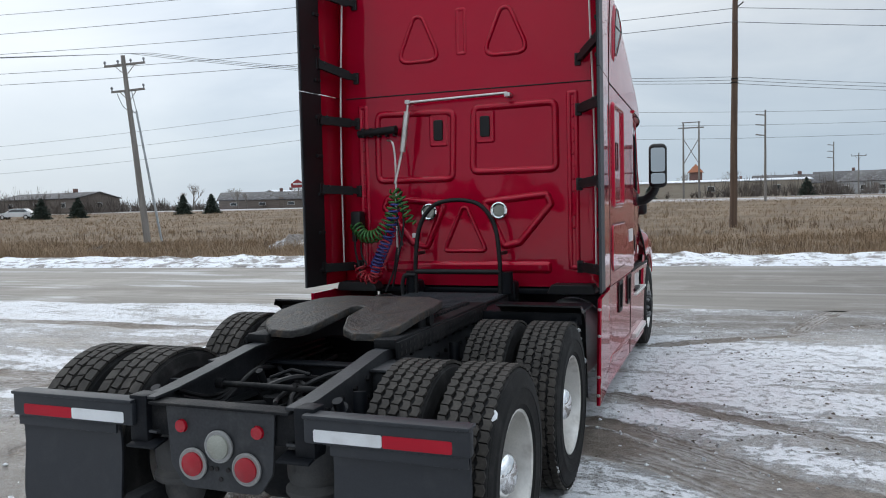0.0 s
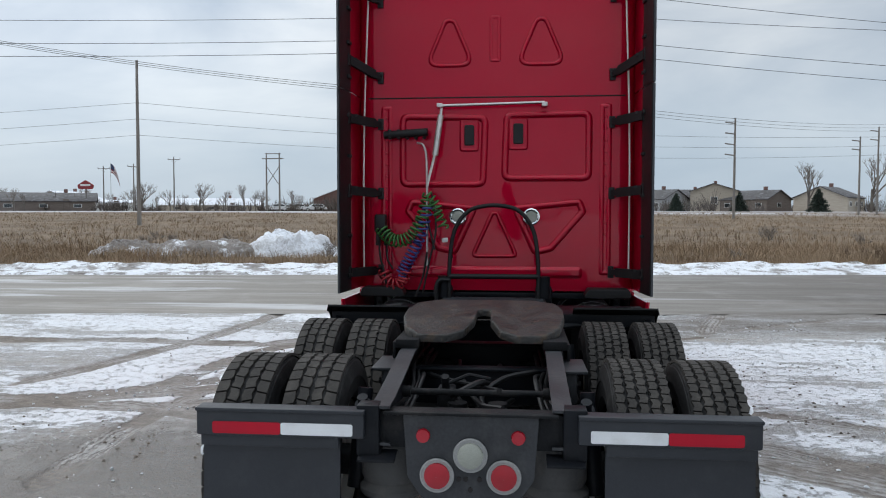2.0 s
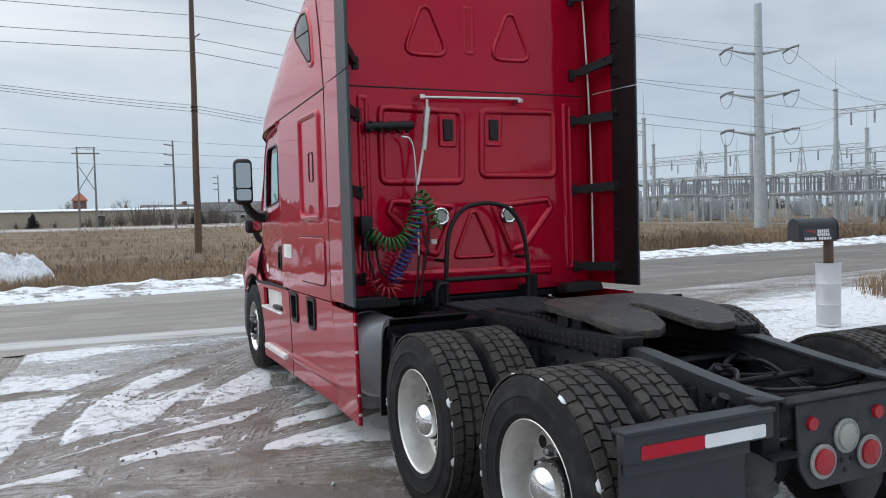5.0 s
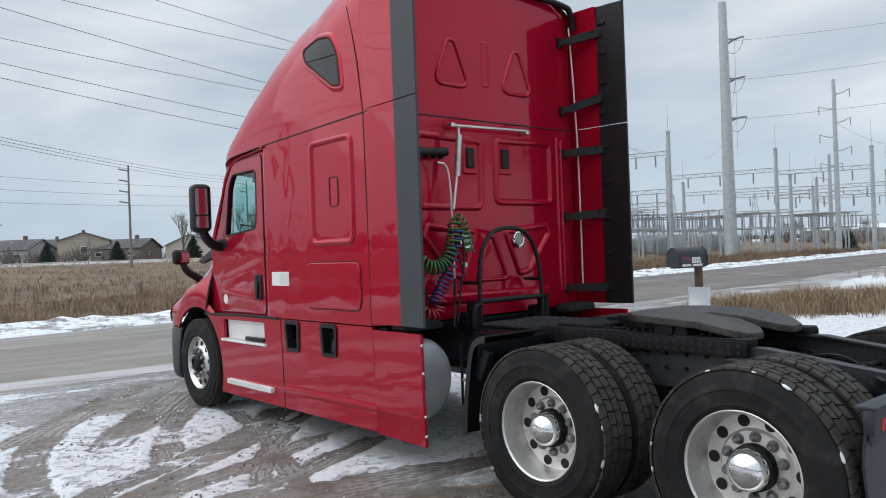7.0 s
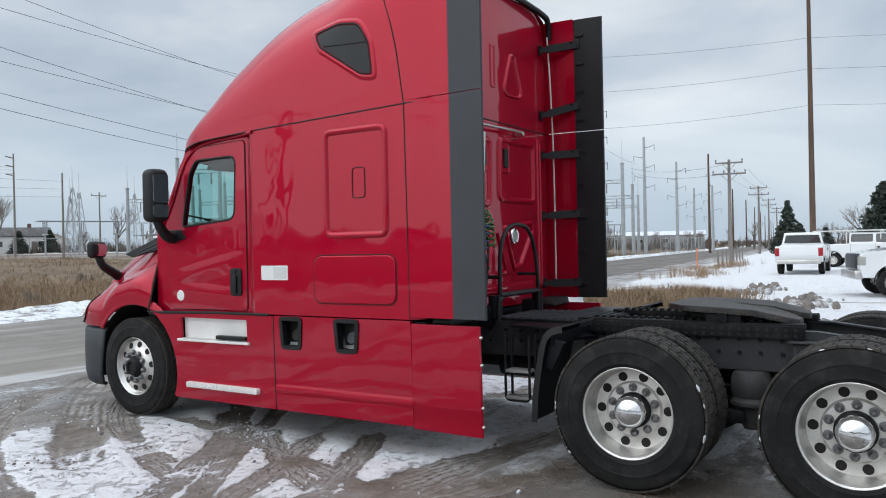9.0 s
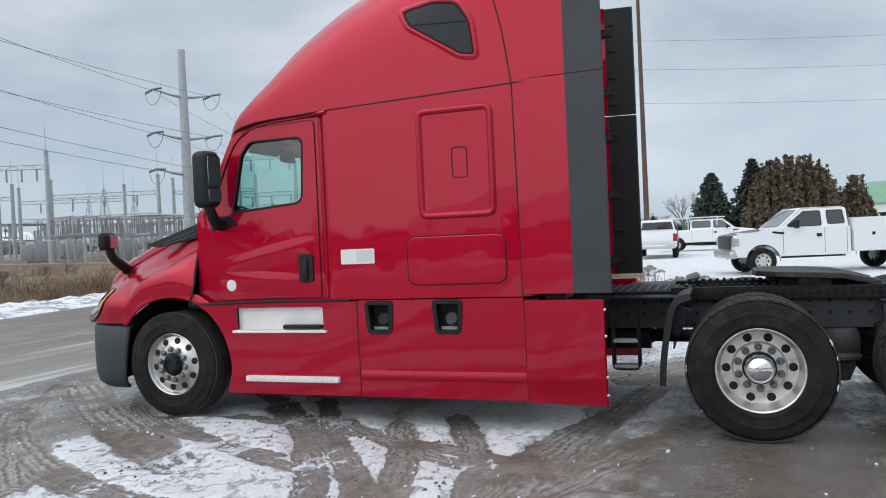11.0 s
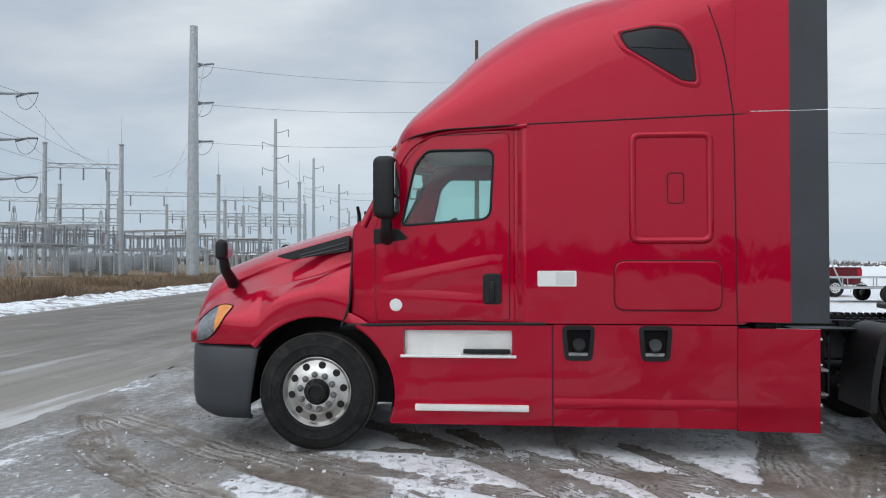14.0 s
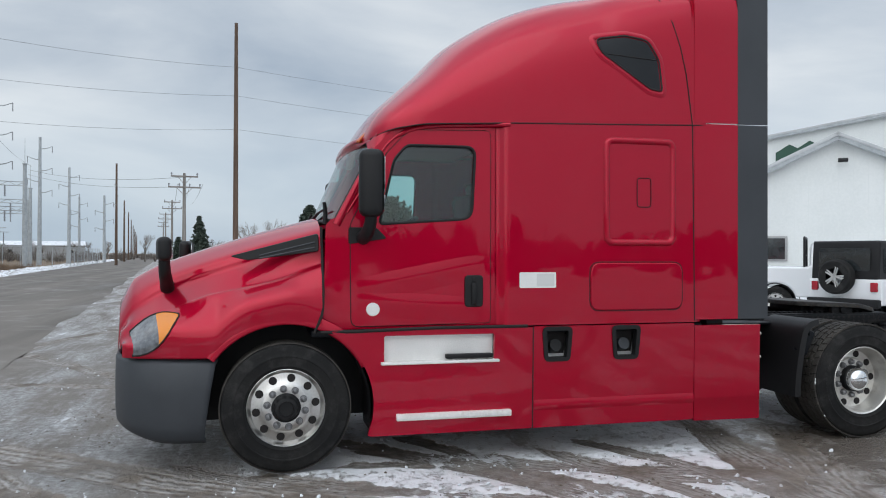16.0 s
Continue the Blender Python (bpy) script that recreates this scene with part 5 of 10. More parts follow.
def rounded_loop(pts, r=0.04):
    """An open run of corners with each bend rounded."""
    out = [Vector(pts[0])]
    for a, b, c in zip(pts, pts[1:], pts[2:]):
        a, b, c = Vector(a), Vector(b), Vector(c)
        p, q = b + (a - b).normalized() * r, b + (c - b).normalized() * r
        out += [p.lerp(b, f).lerp(b.lerp(q, f), f) for f in (0, 0.25, 0.5, 0.75, 1)]
    return out + [Vector(pts[-1])]


# catwalk and cab-back clutter
bm = bmesh.new()
box(bm, (0, 5.62, 1.005), (0.86, 0.95, 0.02), 0.004)
deck_ob = tp("catwalk", bm, STEELDARK, "dark tread deck plate behind the cab")
pieces("tread_bar", box(bmesh.new(), (0, 0, 0), (0.82, 0.02, 0.012)), GREYPLASTIC, deck_ob, [((0, 5.2 + k * 0.075, 1.018), (0, 0, 0)) for k in range(12)])
for s in (-1, 1):
    bm = bmesh.new()
    wide = 0.30 if s < 0 else 0.74
    box(bm, (s * (0.43 + wide / 2), 5.50, 0.985), (wide, 0.52, 0.02), 0.005)
    box(bm, (s * 0.80, 5.20, 0.955), (0.76, 0.012, 0.085), 0.004)
    tp("side_deck", bm, BLACK, "black side deck plate")
    bm = bmesh.new()
    rings = []
    fender_path = smooth_path([(5.12, 1.045), (5.17, 1.035), (5.22, 1.01), (5.265, 0.95), (5.30, 0.80), (5.335, 0.58), (5.35, 0.38)], 4)
    for k, q in enumerate(fender_path):
        d = fender_path[min(k + 1, len(fender_path) - 1)] - fender_path[max(k - 1, 0)]
        d.normalize()
        c = Vector((0, q.x, q.y))
        o = Vector((0, -d.y, d.x)) * 0.012
        rings.append([Vector((s * 0.60, c.y, c.z)), Vector((s * 1.19, c.y, c.z)), Vector((s * 1.20, c.y - o.y * 3, c.z - o.z * 3)), Vector((s * 1.19, c.y + o.y, c.z + o.z)), Vector((s * 0.60, c.y + o.y, c.z + o.z))])
    loft(bm, rings, True, True)
    quarter = tp("quarter_fender", bm, BLACKPLASTIC, "black plastic quarter fender before the drive wheels", angle=50)
    bm = bmesh.new()
    tube(bm, smooth_path([(s * 0.44, 5.16, 0.9), (s * 0.7, 5.22, 0.92), (s * 1.1, 5.24, 0.90)], 5), 0.022, 8)
    box(bm, (s * 1.13, 5.22, 0.86), (0.05, 0.12, 0.22), 0.01, (25, 0, 0))
    tp("fender_arm", bm, BLACK, parent=quarter)
# ladder below the deck on the driver's side
bm = bmesh.new()
tube(bm, rounded_loop([(-0.85, 5.535, 0.93), (-0.85, 5.535, 0.44), (-0.85, 5.735, 0.44), (-0.85, 5.735, 0.93)]), 0.011, 8)
tube(bm, rounded_loop([(-0.74, 5.535, 0.93), (-0.74, 5.535, 0.44), (-0.74, 5.735, 0.44), (-0.74, 5.735, 0.93)]), 0.011, 8)
ladder = tp("deck_ladder", bm, BLACKPLASTIC, "black tubular steel access ladder")
for z in (0.46, 0.66):
    bm = bmesh.new()
    box(bm, (-0.795, 5.635, z), (0.13, 0.20, 0.022), 0.005)
    tp("tread", bm, RINGGREY, "worn grey step tread", ladder)
bm = bmesh.new()
box(bm, (0.75, 5.85, 0.66), (0.6, 0.6, 0.5), 0.04)
tp("exhaust_box", bm, BLACK, "black exhaust treatment box")
# inner wheel houses and mud guards of the front wheels
for s in (-1, 1):
    bm = bmesh.new()
    box(bm, (s * 0.60, 9.72, 0.70), (0.02, 1.35, 0.80), 0.006)
    tp("inner_arch_panel", bm, BLACKPLASTIC, "black inner wheel house panel")
    bm = bmesh.new()
    box(bm, (s * 0.88, 9.07, 0.62), (0.60, 0.02, 0.78), 0.006)
    tp("front_mudguard", bm, BLACKPLASTIC, "black mud guard behind the front wheel")
# underside closing of the cab
bm = bmesh.new()
box(bm, (0, 7.9, 1.02), (2.30, 3.3, 0.05), 0.01)
tp("cab_floor", bm, BLACK, "black underside of the cab")
bm = bmesh.new()
box(bm, (0, 9.7, 1.0), (0.75, 1.3, 0.6), 0.08)
box(bm, (0, 10.5, 0.95), (0.95, 0.12, 0.75), 0.03)
tp("engine", bm, STEELDARK, "dark engine block under the bonnet")
for x in (-0.42, 0.42):
    bm = bmesh.new()
    box(bm, (x, 6.12, 1.03), (0.14, 0.14, 0.18), 0.03)
    cyl(bm, (x, 6.05, 1.02), (x, 6.05, 1.2), 0.05, None, 16)
    tp("cab_mount", bm, BLACK, "black rear cab mount")
for s in (-1, 1):
    bm = bmesh.new()
    loop = rounded([(s * 0.74, 1.02), (s * 1.15, 1.02), (s * 1.12, 1.10), (s * 0.79, 1.10)], 0.025)
    slab(bm, loop, lambda x, z, h: Vector((x, 6.1 - h, z)), -0.1, 0.06, 0.01)
    tp("corner_guard", bm, BLACKPLASTIC, "black plastic lower corner guard")
# hoop guard behind the cab
bm = bmesh.new()
tube(bm, smooth_path([(-0.37, 6.02, 1.0), (-0.37, 6.02, 1.3), (-0.33, 6.03, 1.58), (-0.22, 6.03, 1.74), (-0.08, 6.03, 1.79), (0.08, 6.03, 1.79), (0.22, 6.03, 1.74), (0.33, 6.03, 1.58), (0.37, 6.02, 1.3), (0.37, 6.02, 1.0)], 6), 0.018, 10)
cyl(bm, (-0.37, 6.02, 1.2), (0.37, 6.02, 1.2), 0.022, None, 10)
tube(bm, smooth_path([(-0.37, 6.0, 1.17), (-0.45, 5.98, 1.17), (-0.48, 5.98, 1.1), (-0.48, 5.98, 1.0)], 5), 0.018, 8)
for x in (-0.37, 0.37):
    cyl(bm, (x, 6.02, 1.35), (x, 6.22, 1.35), 0.015, None, 8)
tp("hoop_guard", bm, BLACKPLASTIC, "black tubular hoop guard")
# hose carrier: bar, clamp, spring and rod
bm = bmesh.new()
cyl(bm, (-0.47, 6.17, 2.645), (0.42, 6.17, 2.665), 0.013, None, 10)
for x in (-0.47, 0.42):
    box(bm, (x, 6.2, 2.65), (0.05, 0.09, 0.035), 0.006)
tp("hose_rail", bm, ALU, "polished hose slider rail")
bm = bmesh.new()
cyl(bm, (-0.95, 6.18, 2.40), (-0.57, 6.14, 2.42), 0.034, None, 12)
for k in range(5):
    box(bm, (-0.9 + 0.075 * k, 6.175, 2.405), (0.03, 0.06, 0.085), 0.01)
tp("hose_clamp", bm, BLACKPLASTIC, "black hose storage clamp")
bm = bmesh.new()
pts = smooth_path([(-0.45, 6.12, 2.62), (-0.46, 6.11, 2.5), (-0.50, 6.10, 2.25), (-0.57, 6.08, 1.95)], 6)
tube(bm, pts, 0.012, 6)
tube(bm, smooth_path([(-0.455, 6.11, 2.56), (-0.50, 6.10, 2.22)], 6), 0.026, 10)
tp("hose_spring", bm, ALUDULL, "grey hose hanger spring")
bm = bmesh.new()
tube(bm, smooth_path([(-0.66, 6.15, 2.33), (-0.60, 6.12, 2.30), (-0.575, 6.11, 2.15), (-0.57, 6.10, 1.75), (-0.57, 6.10, 1.28)], 6), 0.010, 8)
tp("hose_rod", bm, ALU, "bright hose support rod")


def coil(name, path, r, wire, turns, material, label):
    pts = smooth_path(path, 12)
    n, out = turns * 14, []
    u0 = None
    for i in range(n + 1):
        f = i / n * (len(pts) - 1)
        k = min(int(f), len(pts) - 2)
        p, d = pts[k].lerp(pts[k + 1], f - k), (pts[k + 1] - pts[k]).normalized()
        u, v = basis(d)
        a = 2 * math.pi * turns * i / n
        out.append(p + (u * math.cos(a) + v * math.sin(a)) * r)
    bm = bmesh.new()
    tube(bm, out, wire, 6)
    tp(name, bm, material, label, angle=80)


coil("air_hose", [(-0.97, 6.10, 1.60), (-0.86, 6.06, 1.50), (-0.72, 6.05, 1.52), (-0.62, 6.06, 1.66), (-0.56, 6.08, 1.86)], 0.050, 0.009, 17, HOSE_GREEN, "green coiled air hose")
coil("air_hose", [(-0.80, 6.10, 1.20), (-0.72, 6.08, 1.34), (-0.63, 6.06, 1.52), (-0.55, 6.06, 1.80)], 0.045, 0.009, 15, HOSE_BLUE, "blue coiled air hose")
coil("air_hose", [(-0.95, 6.12, 1.24), (-0.90, 6.08, 1.14), (-0.80, 6.07, 1.13), (-0.74, 6.08, 1.25)], 0.045, 0.009, 8, HOSE_RED, "dark red coiled air hose")
coil("power_cable", [(-0.58, 6.06, 1.90), (-0.50, 6.05, 1.82), (-0.47, 6.05, 1.72), (-0.42, 6.08, 1.60)], 0.038, 0.009, 8, HOSE_GREEN, "green coiled trailer cable")
for k, pth in enumerate(([(-0.97, 6.12, 1.62), (-0.98, 6.10, 1.4), (-0.93, 6.08, 1.2), (-0.9, 6.05, 1.02)], [(-0.92, 6.12, 1.56), (-0.91, 6.08, 1.35), (-0.86, 6.08, 1.25)], [(-0.57, 6.08, 1.7), (-0.52, 6.06, 1.5), (-0.5, 6.05, 1.42)], [(-0.57, 6.09, 1.4), (-0.6, 6.07, 1.2), (-0.66, 6.02, 1.02)], [(-0.53, 6.09, 1.9), (-0.49, 6.06, 1.6), (-0.55, 6.05, 1.3), (-0.6, 6.04, 1.05)])):
    bm = bmesh.new()
    tube(bm, smooth_path(pth, 6), 0.009, 6)
    tp("air_line", bm, BLACKPLASTIC, "loose black air line")
bm = bmesh.new()
box(bm, (-0.98, 6.17, 1.64), (0.10, 0.12, 0.16), 0.02)
box(bm, (-0.93, 6.14, 1.5), (0.03, 0.06, 0.10), 0.008)
box(bm, (-1.0, 6.14, 1.5), (0.03, 0.06, 0.10), 0.008)
tp("hose_coupling", bm, BLACKPLASTIC, "black gladhand coupling block")
bm = bmesh.new()
box(bm, (-0.42, 6.14, 1.50), (0.05, 0.03, 0.04), 0.006)
tp("cable_tag", bm, DECAL, "small white cable tag")

# fifth wheel on its slide
for s in (-1, 1):
    bm = bmesh.new()
    box(bm, (s * 0.40, 4.5, 1.02), (0.13, 1.6, 0.05), 0.008)
    box(bm, (s * 0.47, 4.5, 0.985), (0.016, 1.6, 0.09), 0.004)
    slide = tp("slide_rail", bm, STEELDARK, "drilled steel slide rail")
    # near-black discs give the shade inside the drilled holes, which are not cut
    pieces("slide_hole_disc", cyl(bmesh.new(), (-s * 0.004, 0, 0), (s * 0.0015, 0, 0), 0.013, None, 8), SEAM, slide, [((s * 0.478, 3.75 + k * 0.06, z), (0, 0, 0)) for k in range(26) for z in (0.965, 1.005)])
    pieces("slide_tooth", box(bmesh.new(), (0, 0, 0), (0.05, 0.03, 0.03), 0.004), STEELDARK, slide, [((s * 0.36, 3.8 + k * 0.06, 1.047), (0, 0, 0)) for k in range(24)])
half_plate = [(0.0, 4.66), (0.30, 4.64), (0.44, 4.50), (0.47, 4.25), (0.465, 4.02), (0.43, 3.84), (0.34, 3.74), (0.20, 3.73), (0.10, 3.80), (0.045, 3.96), (0.04, 4.20), (0.0, 4.24)]
outline = [Vector(p) for p in half_plate] + [Vector((-x, y)) for x, y in reversed(half_plate[1:-1])]
outline = rounded([(p.x, p.y) for p in outline], 0.06, 4)
bm = bmesh.new()
def fw_at(x, y, h):
    drop = 0.065 * min(max((4.10 - y) / 0.35, 0), 1) ** 1.5 + 0.02 * smooth01(4.6, 4.8, y)
    return Vector((x, y, 1.15 + h - drop + (y - 4.3) * 0.03))
slab(bm, outline, fw_at, -0.042, 0.0, 0.010)
fifth = tp("fifth_wheel", bm, GREASE, "greasy dark steel fifth wheel plate")
bm = bmesh.new()
for s in (-1, 1):
    box(bm, (s * 0.30, 4.22, 1.06), (0.06, 0.5, 0.09), 0.01)
    box(bm, (s * 0.42, 4.22, 1.055), (0.05, 0.24, 0.11), 0.01)
    cyl(bm, (s * 0.36, 4.22, 1.075), (s * 0.47, 4.22, 1.075), 0.035, None, 14)
box(bm, (0, 4.5, 1.08), (0.5, 0.08, 0.06), 0.01)
tp("fifth_wheel_saddle", bm, STEELDARK, parent=fifth)

# ---- wheels ----
def tyre_mesh(tread_kind):
    bm = bmesh.new()
    half = [(0.290, 0.115), (0.305, 0.128), (0.322, 0.133), (0.326, 0.137), (0.331, 0.135), (0.36, 0.140), (0.396, 0.1415), (0.400, 0.145), (0.412, 0.145), (0.416, 0.142), (0.44, 0.140), (0.465, 0.135), (0.478, 0.131), (0.480, 0.127), (0.488, 0.124), (0.496, 0.110), (0.498, 0.0)]
    lathe(bm, half + [(r, -x) for r, x in reversed(half[:-1])], 56)
    return bm


def tread_mesh(kind):
    bm = bmesh.new()
    r0, r1 = 0.497, 0.511
    def block(pts):
        lo = [Vector((x, r0 * math.cos(a), r0 * math.sin(a))) for x, a in pts]
        cx, ca = sum(p[0] for p in pts) / len(pts), sum(p[1] for p in pts) / len(pts)
        hi = [Vector((cx + (x - cx) * 0.955, r1 * math.cos(ca + (a - ca) * 0.95), r1 * math.sin(ca + (a - ca) * 0.95))) for x, a in pts]
        vl, vh = [bm.verts.new(p) for p in lo], [bm.verts.new(p) for p in hi]
        bm.faces.new(vh)
        n = len(pts)
        for i in range(n):
            bm.faces.new((vl[i], vl[(i + 1) % n], vh[(i + 1) % n], vh[i]))
    if kind == "lug":
        n = 44
        st = 2 * math.pi / n
        for k in range(n):
            a = k * st
            g = 0.042 * st
            for s in (-1, 1):
                block([(s * 0.124, a + g), (s * 0.072, a + g + 0.15 * st), (s * 0.066, a + 0.5 * st), (s * 0.072, a + st - g + 0.15 * st), (s * 0.124, a + st - g)])
                block([(s * 0.060, a + g + 0.5 * st), (s * 0.012, a + g + 0.35 * st), (s * 0.005, a + 0.85 * st), (s * 0.012, a + st - g + 0.35 * st), (s * 0.060, a + st - g + 0.5 * st), (s * 0.052, a + st)])
    elif kind == "rib":
        n = 60
        st = 2 * math.pi / n
        for k in range(n):
            a = k * st
            for x0, x1, o in ((-0.122, -0.080, 0), (-0.071, -0.030, 0.5), (-0.021, 0.021, 0), (0.030, 0.071, 0.5), (0.080, 0.122, 0)):
                z = a + o * st
                q = 0.0045
                block([(x0, z + 0.03 * st), (x1 - q, z + 0.08 * st), (x1 + q, z + 0.5 * st), (x1 - q, z + 0.99 * st), (x0, z + 0.94 * st), (x0 + 2 * q, z + 0.5 * st)])
    else:
        for x0, x1 in ((-0.120, -0.080), (-0.070, -0.028), (-0.020, 0.020), (0.028, 0.070), (0.080, 0.120)):
            lathe(bm, [(r0, x0), (r1 - 0.004, x0 + 0.002), (r1 - 0.003, (x0 + x1) / 2), (r1 - 0.004, x1 - 0.002), (r0, x1)], 72)
    return bm


def dished_rim(depth, deep):
    """Aluminium disc wheel; deep: the face lies far inside the lip, as on the drive axles."""
    bm = bmesh.new()
    if deep:
        prof = [(0.286, -0.10), (0.302, 0.118), (0.304, 0.124), (0.298, 0.128), (0.288, 0.120), (0.276, 0.06), (0.268, -0.005), (0.262, -0.030), (0.225, -0.036), (0.19, -0.034), (0.176, -0.020), (0.12, -0.020), (0.10, -0.018)]
    else:
        prof = [(0.286, -0.10), (0.302, 0.118), (0.304, 0.124), (0.298, 0.128), (0.287, 0.118), (0.279, 0.095), (0.268, 0.086), (0.235, 0.092), (0.200, 0.100), (0.186, 0.112), (0.178, 0.118), (0.12, 0.118), (0.088, 0.114), (0.085, 0.05)]
    lathe(bm, prof, 64)
    return bm


# black discs stand in for the shaded wheel openings; the rim is uncut
def holes(r, x, rad, n=10, depth=0.02, only=0, tilt=0.0):
    bm = bmesh.new()
    for k in (only,):
        a = 2 * math.pi * (k + 0.5) / n
        c = Vector((x, r * math.cos(a), r * math.sin(a)))
        ax = Vector((1, tilt * math.cos(a), tilt * math.sin(a))).normalized()
        cyl(bm, c - ax * depth, c + ax * 0.0025, rad, None, 18)
    return bm


def nuts(r, x, n=10, only=0):
    bm = bmesh.new()
    for k in (only,):
        a = 2 * math.pi * k / n
        c = Vector((x, r * math.cos(a), r * math.sin(a)))
        cyl(bm, c, c + Vector((0.006, 0, 0)), 0.030, 0.029, 12)
        cyl(bm, c, c + Vector((0.028, 0, 0)), 0.025, 0.023, 6)
        cyl(bm, c + Vector((0.028, 0, 0)), c + Vector((0.040, 0, 0)), 0.020, 0.010, 8)
    return bm


def keep(bm, name, material, angle=38):
    me = bpy.data.meshes.new(name)
    bmesh.ops.recalc_face_normals(bm, faces=bm.faces)
    bm.to_mesh(me)
    bm.free()
    me.materials.append(material)
    for p in me.polygons:
        p.use_smooth = True
    me.set_sharp_from_angle(angle=radians(angle))
    return me


TYRE_ME = keep(tyre_mesh(""), "tyre", TYRE)
LUG_ME, RIB_ME, STEER_ME = (keep(tread_mesh(k), "tread", TREAD, 20) for k in ("lug", "rib", "steer"))
RIM_D, RIM_F = keep(dished_rim(0, True), "rim", ALUDULL), keep(dished_rim(0, False), "rim", ALU)
HOLE_D, HOLE_F = keep(holes(0.226, -0.0335, 0.031), "hand_hole_disc", SEAM), keep(holes(0.231, 0.0945, 0.032, tilt=0.22), "hand_hole_disc", SEAM)
NUT_D, NUT_F = keep(nuts(0.150, -0.021), "wheel_nut", NUTSTEEL), keep(nuts(0.148, 0.117), "wheel_nut", NUTSTEEL)
b1 = lathe(bmesh.new(), [(0.112, -0.05), (0.118, -0.02), (0.114, 0.03), (0.100, 0.036)], 36)
HUB_D = keep(b1, "hub", STEELDARK)
b1 = lathe(bmesh.new(), [(0.104, 0.03), (0.104, 0.058), (0.097, 0.084), (0.074, 0.108), (0.035, 0.120), (0.001, 0.122)], 36)
CAP_D = keep(b1, "hub_cap", CHROME, 60)
b1 = lathe(bmesh.new(), [(0.112, 0.08), (0.114, 0.122), (0.100, 0.128), (0.094, 0.150), (0.082, 0.172), (0.060, 0.176), (0.056, 0.160), (0.001, 0.158)], 36)
HUB_F = keep(b1, "hub", BLACKPLASTIC)


def clods(seed):
    rr = random.Random(seed)
    bm = bmesh.new()
    a, c = 0.0, Vector((0.122, 0.5, 0.0))
    bmesh.ops.create_icosphere(bm, subdivisions=1, radius=rr.uniform(0.006, 0.014), matrix=Matrix.Translation(c) @ Matrix.Rotation(a, 4, "X") @ Matrix.Diagonal((1.4, 0.6, 2.2, 1)))
    return keep(bm, "snow_clod", SNOWCLOD)


CLODS = [clods(k) for k in (1, 2, 3)]


def wheel(label, x, y, s, tread, rim, hole, nut, hub, cap=None, outer=True, turn=0, seed=0, size=1.0):
    w = new("wheel", TYRE_ME)
    w.parent = truck
    w.location, w.rotation_euler = (s * x, y - TRUCK_Y, (HUB_Z + 0.016) * size), (radians(turn * s), 0, 0 if s > 0 else math.pi)
    w["label"], w.scale = label, (1.0, size, size)
    shared("tread", tread, w, label="worn muddy tread blocks")
    if outer:
        shared("rim", rim, w, label="dull aluminium disc wheel")
        for k in range(10):
            shared("hand_hole_disc", hole, w, rot=(36 * k, 0, 0))
            shared("wheel_nut", nut, w, rot=(36 * k, 0, 0))
        shared("hub", hub, w)
        if cap:
            shared("hub_cap", cap, w, label="domed chrome hub cap")
        if seed:
            for k in range(6):
                shared("snow_clod", CLODS[(k + seed) % 3], w, rot=(random.Random(seed * 9 + k).uniform(0, 360), 0, 0), label="clod of snow on the tyre shoulder")
    else:
        shared("rim", rim, w)
    return w


for s in (-1, 1):
    wheel("steer wheel with polished aluminium rim", 1.055, AX_F, s, STEER_ME, RIM_F, HOLE_F, NUT_F, HUB_F, turn=10, size=0.955)
    for j, ya in enumerate((AX_1, AX_2)):
        lug = LUG_ME if s < 0 else RIB_ME
        wheel("outer drive wheel with dished aluminium rim and chrome hub", 1.085, ya, s, lug, RIM_D, HOLE_D, NUT_D, HUB_D, CAP_D, turn=17 + 40 * j, seed=3 + j)
        wheel("inner drive wheel", 0.755, ya, s, lug, RIM_D, None, None, None, outer=False, turn=3 + 20 * j)

# ---- ground, road, snow ----
ROAD_K = 0.105
def road_far(x):
    return 21.3 + ROAD_K * x


def road_near(x):
    return 12.9 + ROAD_K * x


def field_rise(x, y):
    d = y - road_far(x)
    return 0.55 * smooth01(6, 40, d) + 1.5 * smooth01(25, 105, d)


